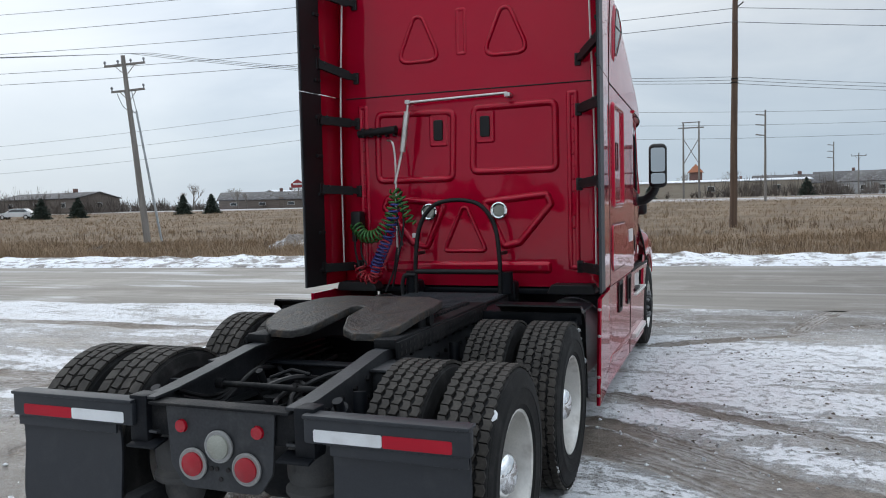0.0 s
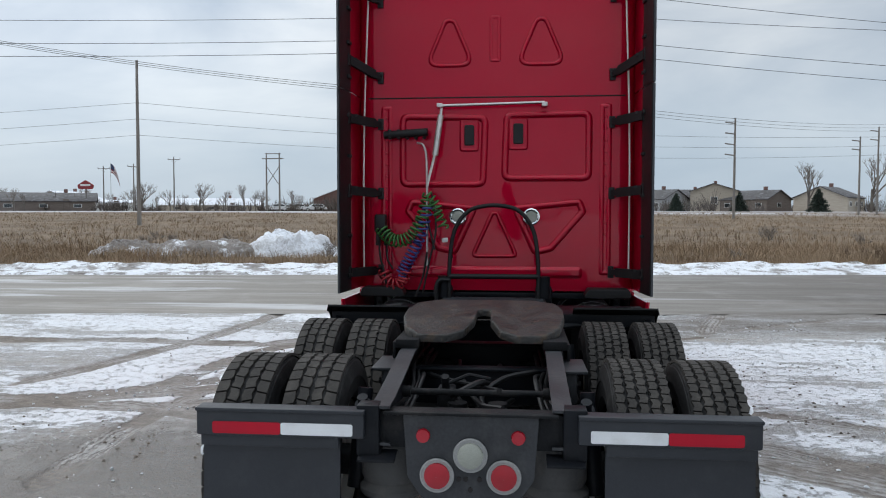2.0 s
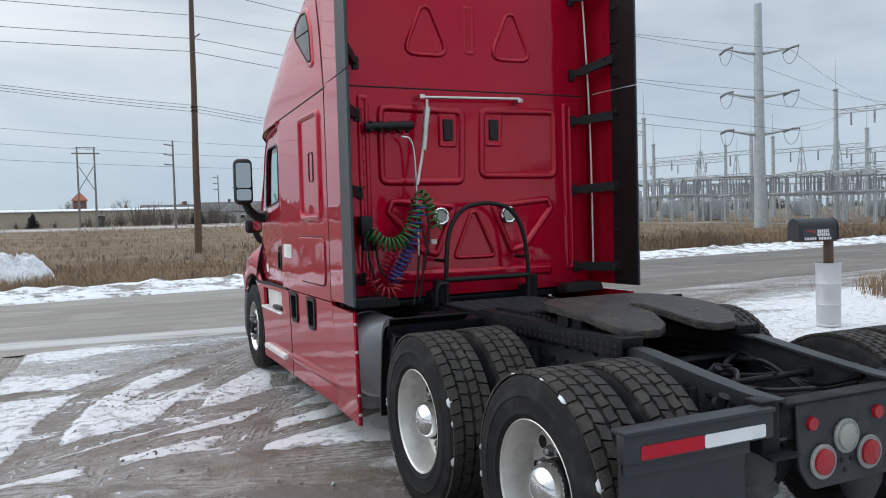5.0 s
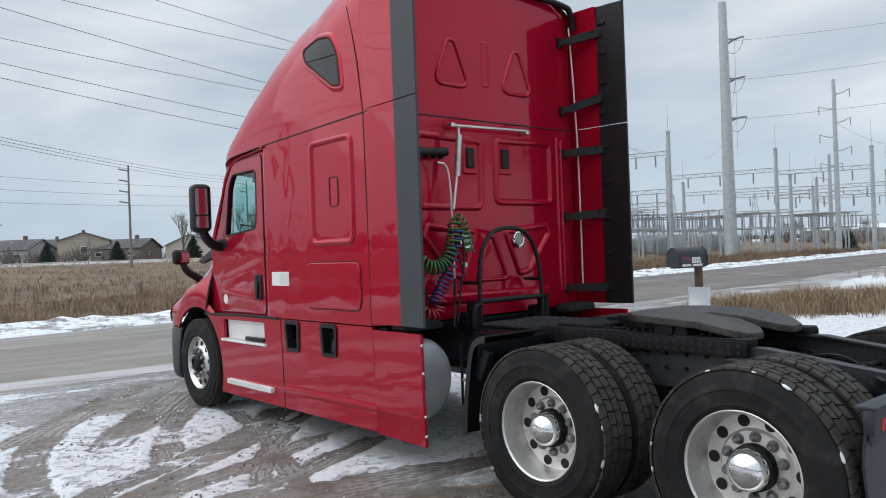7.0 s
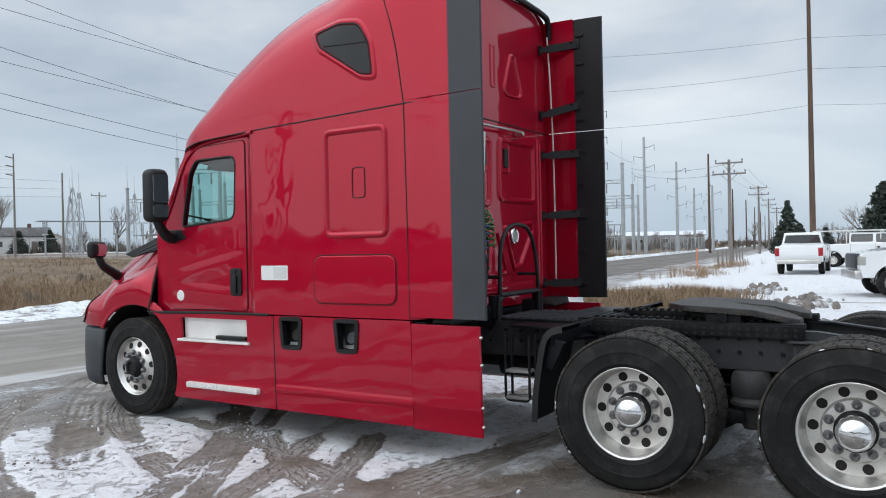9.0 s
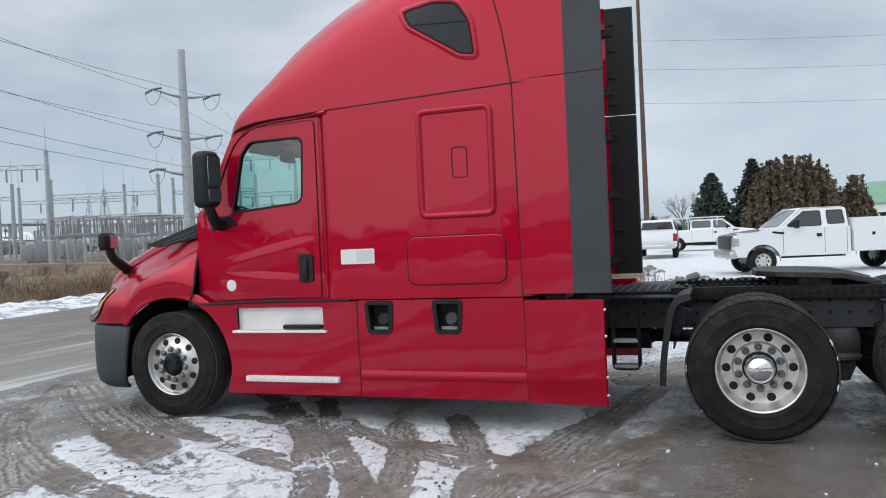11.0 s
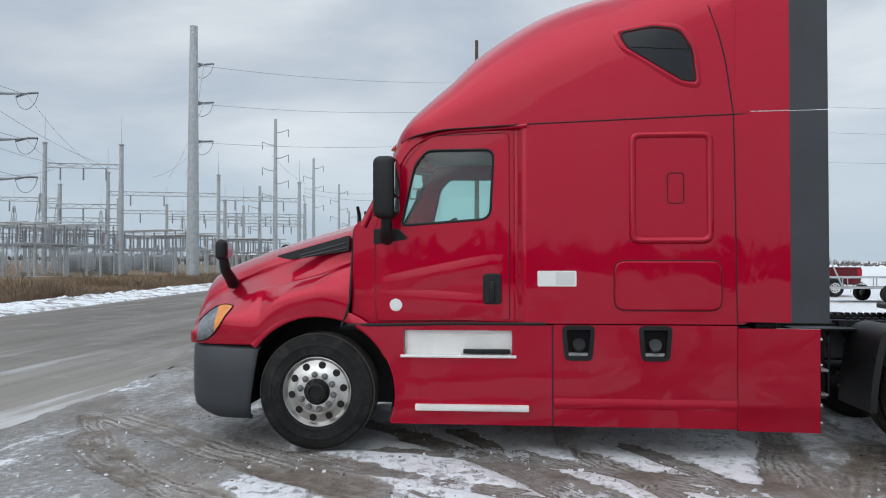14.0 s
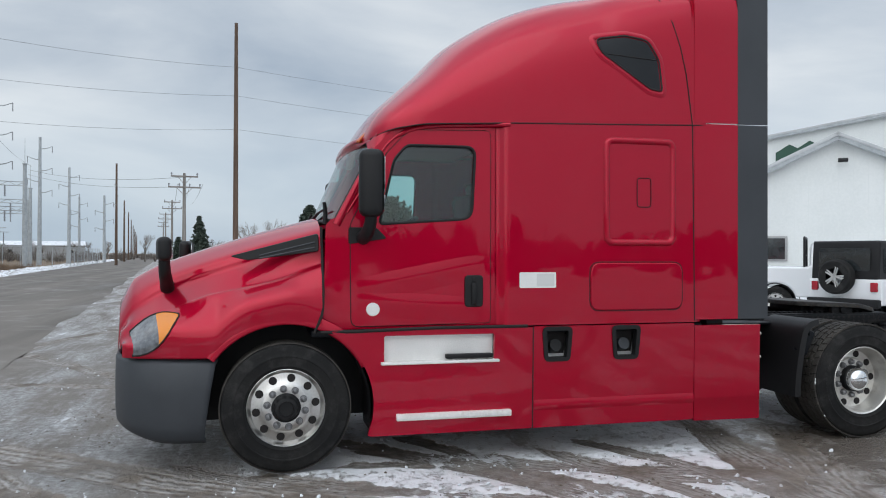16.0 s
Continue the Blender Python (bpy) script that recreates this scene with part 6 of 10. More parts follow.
# wheel tracks on the yard: middle and radius of the arc, width, then a point halfway along it and half its length
TRACKS = [(3.08, 6.84, 6.46, 0.34, -2.7, 9.7, 3.6), (4.33, 4.58, 8.89, 0.26, -1.6, 11.2, 2.8), (6.34, 4.36, 9.33, 0.19, -1.85, 8.84, 1.6), (-15.89, 12.3, 15.2, 0.20, -1.5, 7.5, 2.2),
          (-5.75, 13.8, 7.0, 0.19, -1.75, 8.05, 1.9), (31.41, -42.91, 60.52, 0.19, -1.6, 7.8, 2.0), (-4.84, 15.06, 8.97, 0.24, -1.8, 6.62, 1.6), (-3.03, -0.19, 6.55, 0.22, -1.5, 6.15, 1.9),
          (-7.12, -5.9, 12.73, 0.30, -2.0, 5.7, 2.0), (2.32, 7.26, 4.47, 0.19, -1.6, 9.4, 1.7), (2.39, 4.37, 4.99, 0.19, -1.6, 7.35, 1.2), (19.61, -5.0, 25.97, 0.46, -1.3, 10.5, 2.8),
          (-1.39, 1.52, 5.29, 0.24, 2.0, 5.55, 1.5), (-6.86, -11.27, 20.0, 0.20, 2.2, 6.55, 1.5), (-9.49, -9.63, 18.69, 0.42, 1.8, 5.27, 1.3), (-0.89, 14.57, 5.3, 0.20, 2.1, 10.2, 1.2), (-58.03, 33.76, 65.03, 0.28, 3.3, 12.2, 1.4),
          (-6.63, 19.04, 12.81, 0.26, -3.3, 6.7, 3.0), (-9.25, 17.23, 12.07, 0.22, -4.0, 6.35, 3.0), (-19.85, 12.57, 15.93, 0.28, -4.2, 10.0, 3.6), (7.67, 5.65, 10.63, 0.24, -2.95, 5.6, 1.7),
          (-94.7, 147.4, 167.5, 0.24, -8.0, 4.0, 9), (120.7, -161.0, 208.5, 0.24, 10.0, 15.0, 9), (6.23, 4.05, 9.75, 0.26, 14.0, 9.0, 12), (-10.6, 18.7, 14.03, 0.24, -8.0, 5.0, 12),
          (-6.0, -24.0, 30.3, 0.30, -8.0, 6.2, 60), (-6.0, -24.0, 33.6, 0.34, -9.0, 9.5, 7), (16.0, -4.0, 17.6, 0.36, 8.0, 11.6, 4)]


def track_mask(x, y):
    """How deep in a wheel rut a place lies, from 0 to 1."""
    best = 0.0
    for cx, cy, r, w, mx, my, half in TRACKS:
        off = abs(math.hypot(x - cx, y - cy) - r)
        if off < w * 0.8 and math.hypot(x - mx, y - my) < half:
            best = max(best, 1 - smooth01(0.35 * w, 0.7 * w, off))
    return best


def ground_z(x, y):
    d = y - road_far(x)
    z = field_rise(x, y)
    near = 1 - smooth01(25, 60, math.hypot(x, y - 6))
    if d < 0 and near > 0:
        z += near * (0.020 * noise.noise(Vector((x * 0.7, y * 0.7, 0))) + 0.012 * noise.noise(Vector((x * 2.3, y * 2.3, 4)))) - 0.012 * near
        if -7 < x < 8 and 0 < y < 14:
            z -= 0.022 * track_mask(x, y)
        if road_near(x) - 0.5 < y:
            z = min(z, -0.01)
    return z


def ground_material():
    m, n, l, b = node_mat("yard_mud_snow_and_grass")
    v = coords(n, l)
    sep = n.new("ShaderNodeSeparateXYZ")
    l.new(v, sep.inputs[0])
    X, Y = sep.outputs[0], sep.outputs[1]
    A = lambda op, a, c=0.0, cl=False: mathn(n, l, op, a, c, cl)
    centred = lambda src, k: A("MULTIPLY", A("SUBTRACT", src, 0.5), k)
    # frozen mud and gravel
    big, mid, fine = noisen(n, l, v, 0.35, 5), noisen(n, l, v, 3.5, 6, 0.6), noisen(n, l, v, 38, 4, 0.65)
    rag, crumb = noisen(n, l, v, 11, 6, 0.68), noisen(n, l, v, 26, 5, 0.7)
    mud = mixc(n, l, rampn(n, l, mid, 0.35, 0.65), (0.225, 0.192, 0.162), (0.37, 0.33, 0.29))
    mud = mixc(n, l, A("MULTIPLY", rampn(n, l, big, 0.42, 0.62), 0.6), mud, (0.46, 0.43, 0.40))
    mud = mixc(n, l, A("MULTIPLY", rampn(n, l, fine, 0.48, 0.70), 0.55), mud, (0.50, 0.47, 0.435))
    mud = mixc(n, l, A("MULTIPLY", rampn(n, l, crumb, 0.56, 0.66), 0.55), mud, (0.13, 0.105, 0.085))
    damp_and_shade = rampn(n, l, noisen(n, l, coords(n, l, (0.6, 1.2, 1), rz=0.5), 0.75, 6, 0.6, 0.4), 0.55, 0.68)
    # thawed wet mud beside the drive wheels
    px, py = A("MULTIPLY", A("ADD", X, 2.1), 0.55), A("MULTIPLY", A("SUBTRACT", Y, 4.15), 0.66)
    pd = A("ADD", A("SQRT", A("ADD", A("MULTIPLY", px, px), A("MULTIPLY", py, py))), A("ADD", centred(mid, 0.9), centred(rag, 0.5)))
    puddle = A("SUBTRACT", 1.0, rampn(n, l, pd, 0.75, 1.25))
    yard_y = A("SUBTRACT", Y, A("MULTIPLY", X, ROAD_K))
    turn_in = A("MULTIPLY", rampn(n, l, yard_y, 9.6, 11.2), rampn(n, l, X, -4.2, -1.4))
    # darker, barer line along the flank: wet mud with the truck's shade painted in
    edge_line = A("ADD", A("ABSOLUTE", A("ADD", X, 1.45)), centred(mid, 0.5))
    flank = A("MULTIPLY", A("SUBTRACT", 1.0, rampn(n, l, edge_line, 0.22, 0.48)), A("MULTIPLY", rampn(n, l, Y, 4.4, 5.2), A("SUBTRACT", 1.0, rampn(n, l, Y, 9.2, 10.4))))
    # less snow on mostly unseen ground further out, so the skirts mirror darker mud
    outer_yard = A("MULTIPLY", A("SUBTRACT", 1.0, rampn(n, l, X, -5.2, -3.4)), A("SUBTRACT", 1.0, rampn(n, l, Y, 8.0, 10.0)))
    damp_and_shade = A("MAXIMUM", damp_and_shade, A("MULTIPLY", flank, 1.2))
    damp_and_shade = A("MAXIMUM", A("MAXIMUM", A("MULTIPLY", damp_and_shade, 0.6), A("MULTIPLY", puddle, 0.85)), A("MULTIPLY", turn_in, 0.8))
    mud = mixc(n, l, damp_and_shade, mud, (0.112, 0.096, 0.083))
    mud = mixc(n, l, A("MULTIPLY", puddle, 0.5), mud, (0.105, 0.083, 0.066))
    # wheel tracks with the ribs and lugs of the tread
    flat = n.new("ShaderNodeCombineXYZ")
    l.new(X, flat.inputs[0])
    l.new(Y, flat.inputs[1])

    def distance(x, y):
        q = n.new("ShaderNodeVectorMath")
        q.operation = "DISTANCE"
        l.new(flat.outputs[0], q.inputs[0])
        q.inputs[1].default_value = (x, y, 0)
        return q.outputs["Value"]

    wob = A("ADD", A("ADD", centred(mid, 0.10), centred(rag, 0.10)), centred(noisen(n, l, v, 0.55, 2), 0.16))
    nearest = None
    for cx, cy, r, w, mx, my, half in TRACKS:
        off = A("MULTIPLY", A("ABSOLUTE", A("ADD", A("SUBTRACT", distance(cx, cy), r), wob)), 1 / w)
        reach = n.new("ShaderNodeMapRange")
        l.new(distance(mx, my), reach.inputs[0])
        reach.inputs[1].default_value, reach.inputs[2].default_value, reach.inputs[3].default_value, reach.inputs[4].default_value = half * 0.8, half * 1.15, 0.0, 2.0
        off = A("ADD", off, reach.outputs[0])
        nearest = off if nearest is None else A("MINIMUM", nearest, off)
    track = A("SUBTRACT", 1.0, rampn(n, l, nearest, 0.40, 0.60))
    shoulder = A("SUBTRACT", 1.0, rampn(n, l, nearest, 0.6, 1.8))
    lug = n.new("ShaderNodeTexVoronoi")
    lug.inputs["Scale"].default_value = 15
    l.new(v, lug.inputs[0])
    ribs = A("ADD", A("MULTIPLY", A("SINE", A("MULTIPLY", nearest, 30.0)), 0.34), A("MULTIPLY", lug.outputs[0], 0.75))
    ribs = A("MULTIPLY", track, A("ADD", ribs, 0.1, True))
    worn = rampn(n, l, noisen(n, l, v, 0.8, 5), 0.30, 0.48)
    track = A("MULTIPLY", track, A("ADD", A("MULTIPLY", worn, 0.45), 0.55))
    ribs = A("MULTIPLY", A("MULTIPLY", ribs, worn), rampn(n, l, noisen(n, l, v, 1.3, 4), 0.40, 0.58))
    mud = mixc(n, l, A("MULTIPLY", track, 0.85), mud, mixc(n, l, rampn(n, l, rag, 0.4, 0.62), (0.088, 0.066, 0.049), (0.165, 0.132, 0.104)))
    mud = mixc(n, l, A("MULTIPLY", ribs, 0.55), mud, (0.33, 0.295, 0.26))
    # snow cover: streaks along the way that vehicles go, patches elsewhere, all with torn edges
    v2 = coords(n, l, (0.55, 1.6, 1), rz=radians(24))
    v3 = coords(n, l, (0.25, 1.2, 1), rz=radians(-6))
    s1, s2 = noisen(n, l, v2, 0.9, 8, 0.64, 0.3), noisen(n, l, v3, 0.8, 8, 0.62, 0.5)
    ragged = A("ADD", A("ADD", centred(noisen(n, l, v, 5.0, 8, 0.72), 0.26), centred(rag, 0.10)), centred(crumb, 0.07))
    cover = A("ADD", A("ADD", A("MULTIPLY", s1, 0.6), A("MULTIPLY", s2, 0.55)), ragged)
    # the lot beyond the truck is whiter, and the strip by the flank holds its snow between the tracks
    whiter = A("MULTIPLY", rampn(n, l, X, 2.5, 14.0), 0.09)
    strip = A("SUBTRACT", 1.0, rampn(n, l, A("ABSOLUTE", A("ADD", X, 2.6)), 1.5, 2.4))
    strip = A("MULTIPLY", A("MULTIPLY", strip, rampn(n, l, Y, 5.2, 6.6)), A("SUBTRACT", 1.0, rampn(n, l, Y, 8.8, 10.6)))
    # a white band by the far flank, and mostly mud south of it
    aside = A("MULTIPLY", rampn(n, l, X, 0.0, 1.6), A("SUBTRACT", 1.0, rampn(n, l, X, 5.0, 9.0)))
    south = rampn(n, l, A("SUBTRACT", Y, A("MULTIPLY", X, 0.25)), 5.4, 6.6)
    tail = A("MULTIPLY", A("MULTIPLY", A("SUBTRACT", 1.0, rampn(n, l, yard_y, 8.3, 9.6)), south), aside)
    bare = A("MULTIPLY", A("SUBTRACT", 1.0, south), aside)
    cover = A("ADD", A("ADD", cover, whiter), A("ADD", A("MULTIPLY", strip, 0.17), A("SUBTRACT", A("MULTIPLY", tail, 0.035), A("MULTIPLY", bare, 0.04))))
    cover = A("SUBTRACT", A("SUBTRACT", cover, A("MULTIPLY", track, 0.30)), A("MULTIPLY", shoulder, 0.045))
    cover = A("SUBTRACT", A("ADD", cover, A("MULTIPLY", ribs, 0.07)), A("MULTIPLY", puddle, 0.25))
    # thinner in front of the bumper, where the way turns onto the road
    front = A("ADD", A("MULTIPLY", turn_in, 0.16), A("MULTIPLY", A("MULTIPLY", rampn(n, l, yard_y, 9.8, 11.4), rampn(n, l, X, 2.5, 6.0)), 0.10))
    cover = A("SUBTRACT", A("ADD", cover, 0.040), front)
    cover = A("SUBTRACT", cover, A("ADD", A("MULTIPLY", flank, 0.07), A("MULTIPLY", outer_yard, 0.08)))
    # fine ruts that follow the way of the wheels
    ruts = noisen(n, l, coords(n, l, (0.35, 5.0, 1), rz=radians(20)), 2.2, 6, 0.66, 0.4)
    cover = A("ADD", cover, centred(ruts, 0.22))
    thick, film = rampn(n, l, cover, 0.525, 0.575), rampn(n, l, cover, 0.34, 0.54)
    broken = rampn(n, l, noisen(n, l, v, 16, 8, 0.78), 0.44, 0.56)
    film = A("MULTIPLY", film, A("SUBTRACT", 1.0, A("MULTIPLY", A("MAXIMUM", track, puddle), 0.75)))
    snow = A("MAXIMUM", thick, A("MULTIPLY", film, A("ADD", 0.26, A("MULTIPLY", broken, 0.36))))
    snow = A("MAXIMUM", snow, A("MULTIPLY", ribs, 0.34))
    speckle = rampn(n, l, noisen(n, l, v, 8.5, 9, 0.8), 0.535, 0.60)
    snow = A("MULTIPLY", snow, A("SUBTRACT", 1.0, A("MULTIPLY", speckle, 0.42)), True)
    grit = rampn(n, l, noisen(n, l, v, 17, 7, 0.75), 0.42, 0.68)
    snowc = mixc(n, l, A("MULTIPLY", grit, 0.26), (0.75, 0.76, 0.785), (0.40, 0.365, 0.335))
    soiled = rampn(n, l, noisen(n, l, coords(n, l, (0.7, 1.3, 1), rz=0.3), 1.3, 7, 0.65), 0.46, 0.70)
    snowc = mixc(n, l, A("MULTIPLY", soiled, 0.26), snowc, (0.56, 0.525, 0.49))
    yard = mixc(n, l, A("MULTIPLY", snow, 0.97), mud, snowc)
    # dry field beyond the road
    edge = A("ADD", A("SUBTRACT", yard_y, 24.6), centred(mid, 3.0))
    fld = rampn(n, l, edge, -0.6, 0.8)
    grass = mixc(n, l, rampn(n, l, noisen(n, l, v, 0.22, 6, 0.6), 0.35, 0.65), (0.13, 0.089, 0.055), (0.215, 0.155, 0.099))
    grass = mixc(n, l, A("MULTIPLY", rampn(n, l, noisen(n, l, v, 2.5, 5), 0.45, 0.7), 0.5), grass, (0.10, 0.075, 0.05))
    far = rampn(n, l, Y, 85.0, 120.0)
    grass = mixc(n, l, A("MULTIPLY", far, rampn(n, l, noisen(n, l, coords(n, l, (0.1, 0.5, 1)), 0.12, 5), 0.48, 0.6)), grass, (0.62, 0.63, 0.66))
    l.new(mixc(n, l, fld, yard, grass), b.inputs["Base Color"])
    wet = rampn(n, l, noisen(n, l, v, 0.6, 4), 0.45, 0.68)
    rough = A("SUBTRACT", A("ADD", 0.60, A("MULTIPLY", fine, 0.3)), A("MULTIPLY", A("MAXIMUM", A("MULTIPLY", wet, 0.8), A("MULTIPLY", puddle, 1.55)), A("MULTIPLY", A("SUBTRACT", 1.0, snow), 0.36)))
    l.new(A("MAXIMUM", rough, A("MULTIPLY", fld, 0.95)), b.inputs["Roughness"])
    hgt = A("ADD", A("ADD", A("MULTIPLY", snow, 0.45), A("MULTIPLY", fine, 0.30)), A("ADD", A("ADD", A("MULTIPLY", mid, 0.5), A("MULTIPLY", rag, 0.35)), A("SUBTRACT", A("MULTIPLY", ribs, 0.20), A("MULTIPLY", track, 0.25))))
    bumpn(n, l, hgt, 0.95, 0.06, b)
    return m


GROUND = ground_material()


def spread(lo, hi, a, b, step, grow=1.22):
    mid = list(np.arange(a, b + 1e-6, step))
    left, right, d = [], [], step
    x = a
    while x > lo:
        d *= grow
        x -= d
        left.append(max(x, lo))
    d, x = step, b
    while x < hi:
        d *= grow
        x += d
        right.append(min(x, hi))
    return left[::-1] + mid + right


bm = bmesh.new()
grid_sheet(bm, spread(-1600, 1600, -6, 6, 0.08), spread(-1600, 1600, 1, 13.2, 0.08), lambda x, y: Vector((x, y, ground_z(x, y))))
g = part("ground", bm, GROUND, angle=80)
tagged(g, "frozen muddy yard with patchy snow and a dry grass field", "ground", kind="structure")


def road_material():
    m, n, l, b = node_mat("worn_winter_asphalt")
    v = coords(n, l)
    along = coords(n, l, (0.06, 1.0, 1), rz=math.atan(-ROAD_K))
    a, c, f = noisen(n, l, along, 0.9, 6, 0.55), noisen(n, l, v, 0.5, 6, 0.6), noisen(n, l, v, 55, 4, 0.65)
    col = mixc(n, l, rampn(n, l, a, 0.35, 0.65), (0.185, 0.167, 0.146), (0.29, 0.27, 0.243))
    col = mixc(n, l, mathn(n, l, "MULTIPLY", rampn(n, l, c, 0.42, 0.66), 0.5), col, (0.22, 0.193, 0.165))
    col = mixc(n, l, mathn(n, l, "MULTIPLY", rampn(n, l, f, 0.5, 0.75), 0.5), col, (0.26, 0.245, 0.228))
    ice = rampn(n, l, noisen(n, l, coords(n, l, (0.12, 1.1, 1), rz=math.atan(-ROAD_K)), 0.8, 8, 0.66, 0.4), 0.53, 0.62)
    col = mixc(n, l, mathn(n, l, "MULTIPLY", ice, 0.62), col, (0.55, 0.55, 0.56))
    smear = rampn(n, l, noisen(n, l, coords(n, l, (0.10, 2.2, 1), rz=math.atan(-ROAD_K)), 1.1, 7, 0.65, 0.3), 0.50, 0.60)
    col = mixc(n, l, mathn(n, l, "MULTIPLY", smear, 0.55), col, (0.17, 0.145, 0.122))
    sx = n.new("ShaderNodeSeparateXYZ")
    l.new(v, sx.inputs[0])
    col = mixc(n, l, mathn(n, l, "MULTIPLY", rampn(n, l, sx.outputs[0], -1.0, 8.5), 0.84), col, mixc(n, l, rampn(n, l, a, 0.3, 0.7), (0.075, 0.064, 0.055), (0.135, 0.116, 0.100)))
    l.new(col, b.inputs["Base Color"])
    l.new(mathn(n, l, "SUBTRACT", mathn(n, l, "ADD", 0.66, mathn(n, l, "MULTIPLY", f, 0.3)), mathn(n, l, "MULTIPLY", rampn(n, l, c, 0.5, 0.62), 0.22)), b.inputs["Roughness"])
    bumpn(n, l, f, 0.4, 0.012, b)
    return m


ROADMAT = road_material()
bm = bmesh.new()
xs = spread(-1500, 1500, -30, 60, 0.6)
rows = []
for f in (0, 0.03, 0.1, 0.25, 0.5, 0.75, 0.9, 0.97, 1.0):
    row = []
    for x in xs:
        a = road_near(x) + 0.30 * noise.noise(Vector((x * 0.2, 0, 7))) + 0.05 * noise.noise(Vector((x * 0.9, 3, 7)))
        c = road_far(x) + 0.15 * noise.noise(Vector((x * 0.6, 9, 1)))
        row.append(Vector((x, a + (c - a) * f, 0.004 + 0.05 * math.sin(math.pi * f) + (-0.02 if f in (0, 1.0) else 0))))
    rows.append(row)
loft(bm, rows, False)
road = part("road", bm, ROADMAT, angle=80)
tagged(road, "worn grey asphalt road with dirt and thin ice", "road", kind="structure")


def snow_material(name="ploughed_snow", dirt=0.8):
    m, n, l, b = node_mat(name)
    v = coords(n, l)
    d = rampn(n, l, noisen(n, l, v, 1.1, 8, 0.7), 0.49, 0.60)
    c = mixc(n, l, mathn(n, l, "MULTIPLY", d if dirt < 1 else rampn(n, l, noisen(n, l, v, 1.1, 8, 0.7), 0.36, 0.5), min(dirt, 0.9)), (0.80, 0.82, 0.86), (0.13, 0.10, 0.075))
    clods = rampn(n, l, noisen(n, l, v, 2.6, 9, 0.78), 0.535, 0.585)
    c = mixc(n, l, mathn(n, l, "MULTIPLY", clods, min(dirt, 0.8)), c, (0.11, 0.092, 0.076))
    c = mixc(n, l, mathn(n, l, "MULTIPLY", rampn(n, l, noisen(n, l, v, 9, 5), 0.5, 0.72), 0.4), c, (0.45, 0.41, 0.37))
    l.new(c, b.inputs["Base Color"])
    b.inputs["Roughness"].default_value = 0.8
    bumpn(n, l, noisen(n, l, v, 7, 6, 0.7), 0.8, 0.10, b)
    return m


SNOW, CLEANSNOW, DIRTYSNOW = snow_material(), snow_material("clean_ploughed_snow", 0.32), snow_material("dirty_ploughed_snow", 1.2)
# ploughed ridge along the far edge of the road
bm = bmesh.new()
xs = spread(-400, 500, -45, 75, 0.45, 1.15)
rows = []
for k in range(15):
    f = k / 14
    row = []
    for x in xs:
        w = 3.3 + 0.9 * noise.noise(Vector((x * 0.12, 2, 2)))
        y = road_far(x) - 0.15 + w * f
        lump = 0.5 + 0.5 * noise.noise(Vector((x * 0.55, y * 0.8, 5))) + 0.45 * noise.noise(Vector((x * 1.9, y * 1.9, 8)))
        crest = math.exp(-((f - 0.62) / 0.24) ** 2)
        z = 0.015 + 0.05 * min(f * 6, 1) + 0.20 * crest * max(lump + 0.7 * noise.noise(Vector((x * 4.1, y * 4.1, 3))), 0.03) - (0.12 if f in (0, 1.0) else 0)
        row.append(Vector((x, y, z)))
    rows.append(row)
loft(bm, rows, False)
bank = part("snow_bank", bm, SNOW, angle=80)
tagged(bank, "low ridge of ploughed snow with dirt along the road", "snow bank", kind="stuff")


def snow_pile(x, y, rx, ry, h, seed, label, material=None):
    bm = bmesh.new()
    n = 40
    rows = []
    for j in range(15):
        r = j / 14
        row = []
        for i in range(n):
            a = 2 * math.pi * i / n
            p = Vector((math.cos(a) * r, math.sin(a) * r, 0))
            k = noise.noise(Vector((p.x * 2.2 + seed, p.y * 2.2, seed))) * 0.34 + noise.noise(Vector((p.x * 6 + seed, p.y * 6, 1))) * 0.24 + noise.noise(Vector((p.x * 13 + seed, p.y * 13, 4))) * 0.12
            z = h * max(0, (1 - r ** 3.6)) * (0.85 + k) + 0.05 * k * (1 - r) - 0.03 * r + field_rise(x, y)
            row.append(Vector((x + p.x * rx * (1 + 0.15 * k), y + p.y * ry * (1 + 0.15 * k), z)))
        rows.append(row)
    loft(bm, rows, True)
    ob = part("snow_mound", bm, material or CLEANSNOW, angle=80)
    tagged(ob, label, "snow mound", group="ploughed snow")


snow_pile(-12.2, 29.6, 2.7, 1.3, 0.72, 1, "long heap of ploughed snow brown with dirt", DIRTYSNOW)
snow_pile(-8.9, 29.9, 2.1, 1.3, 1.02, 5, "rounded heap of ploughed snow")
snow_pile(-5.3, 29.4, 1.35, 1.0, 0.96, 9, "clean rounded heap of ploughed snow")
snow_pile(-15.6, 29.8, 1.8, 1.0, 0.6, 12, "low heap of dirty ploughed snow", DIRTYSNOW)


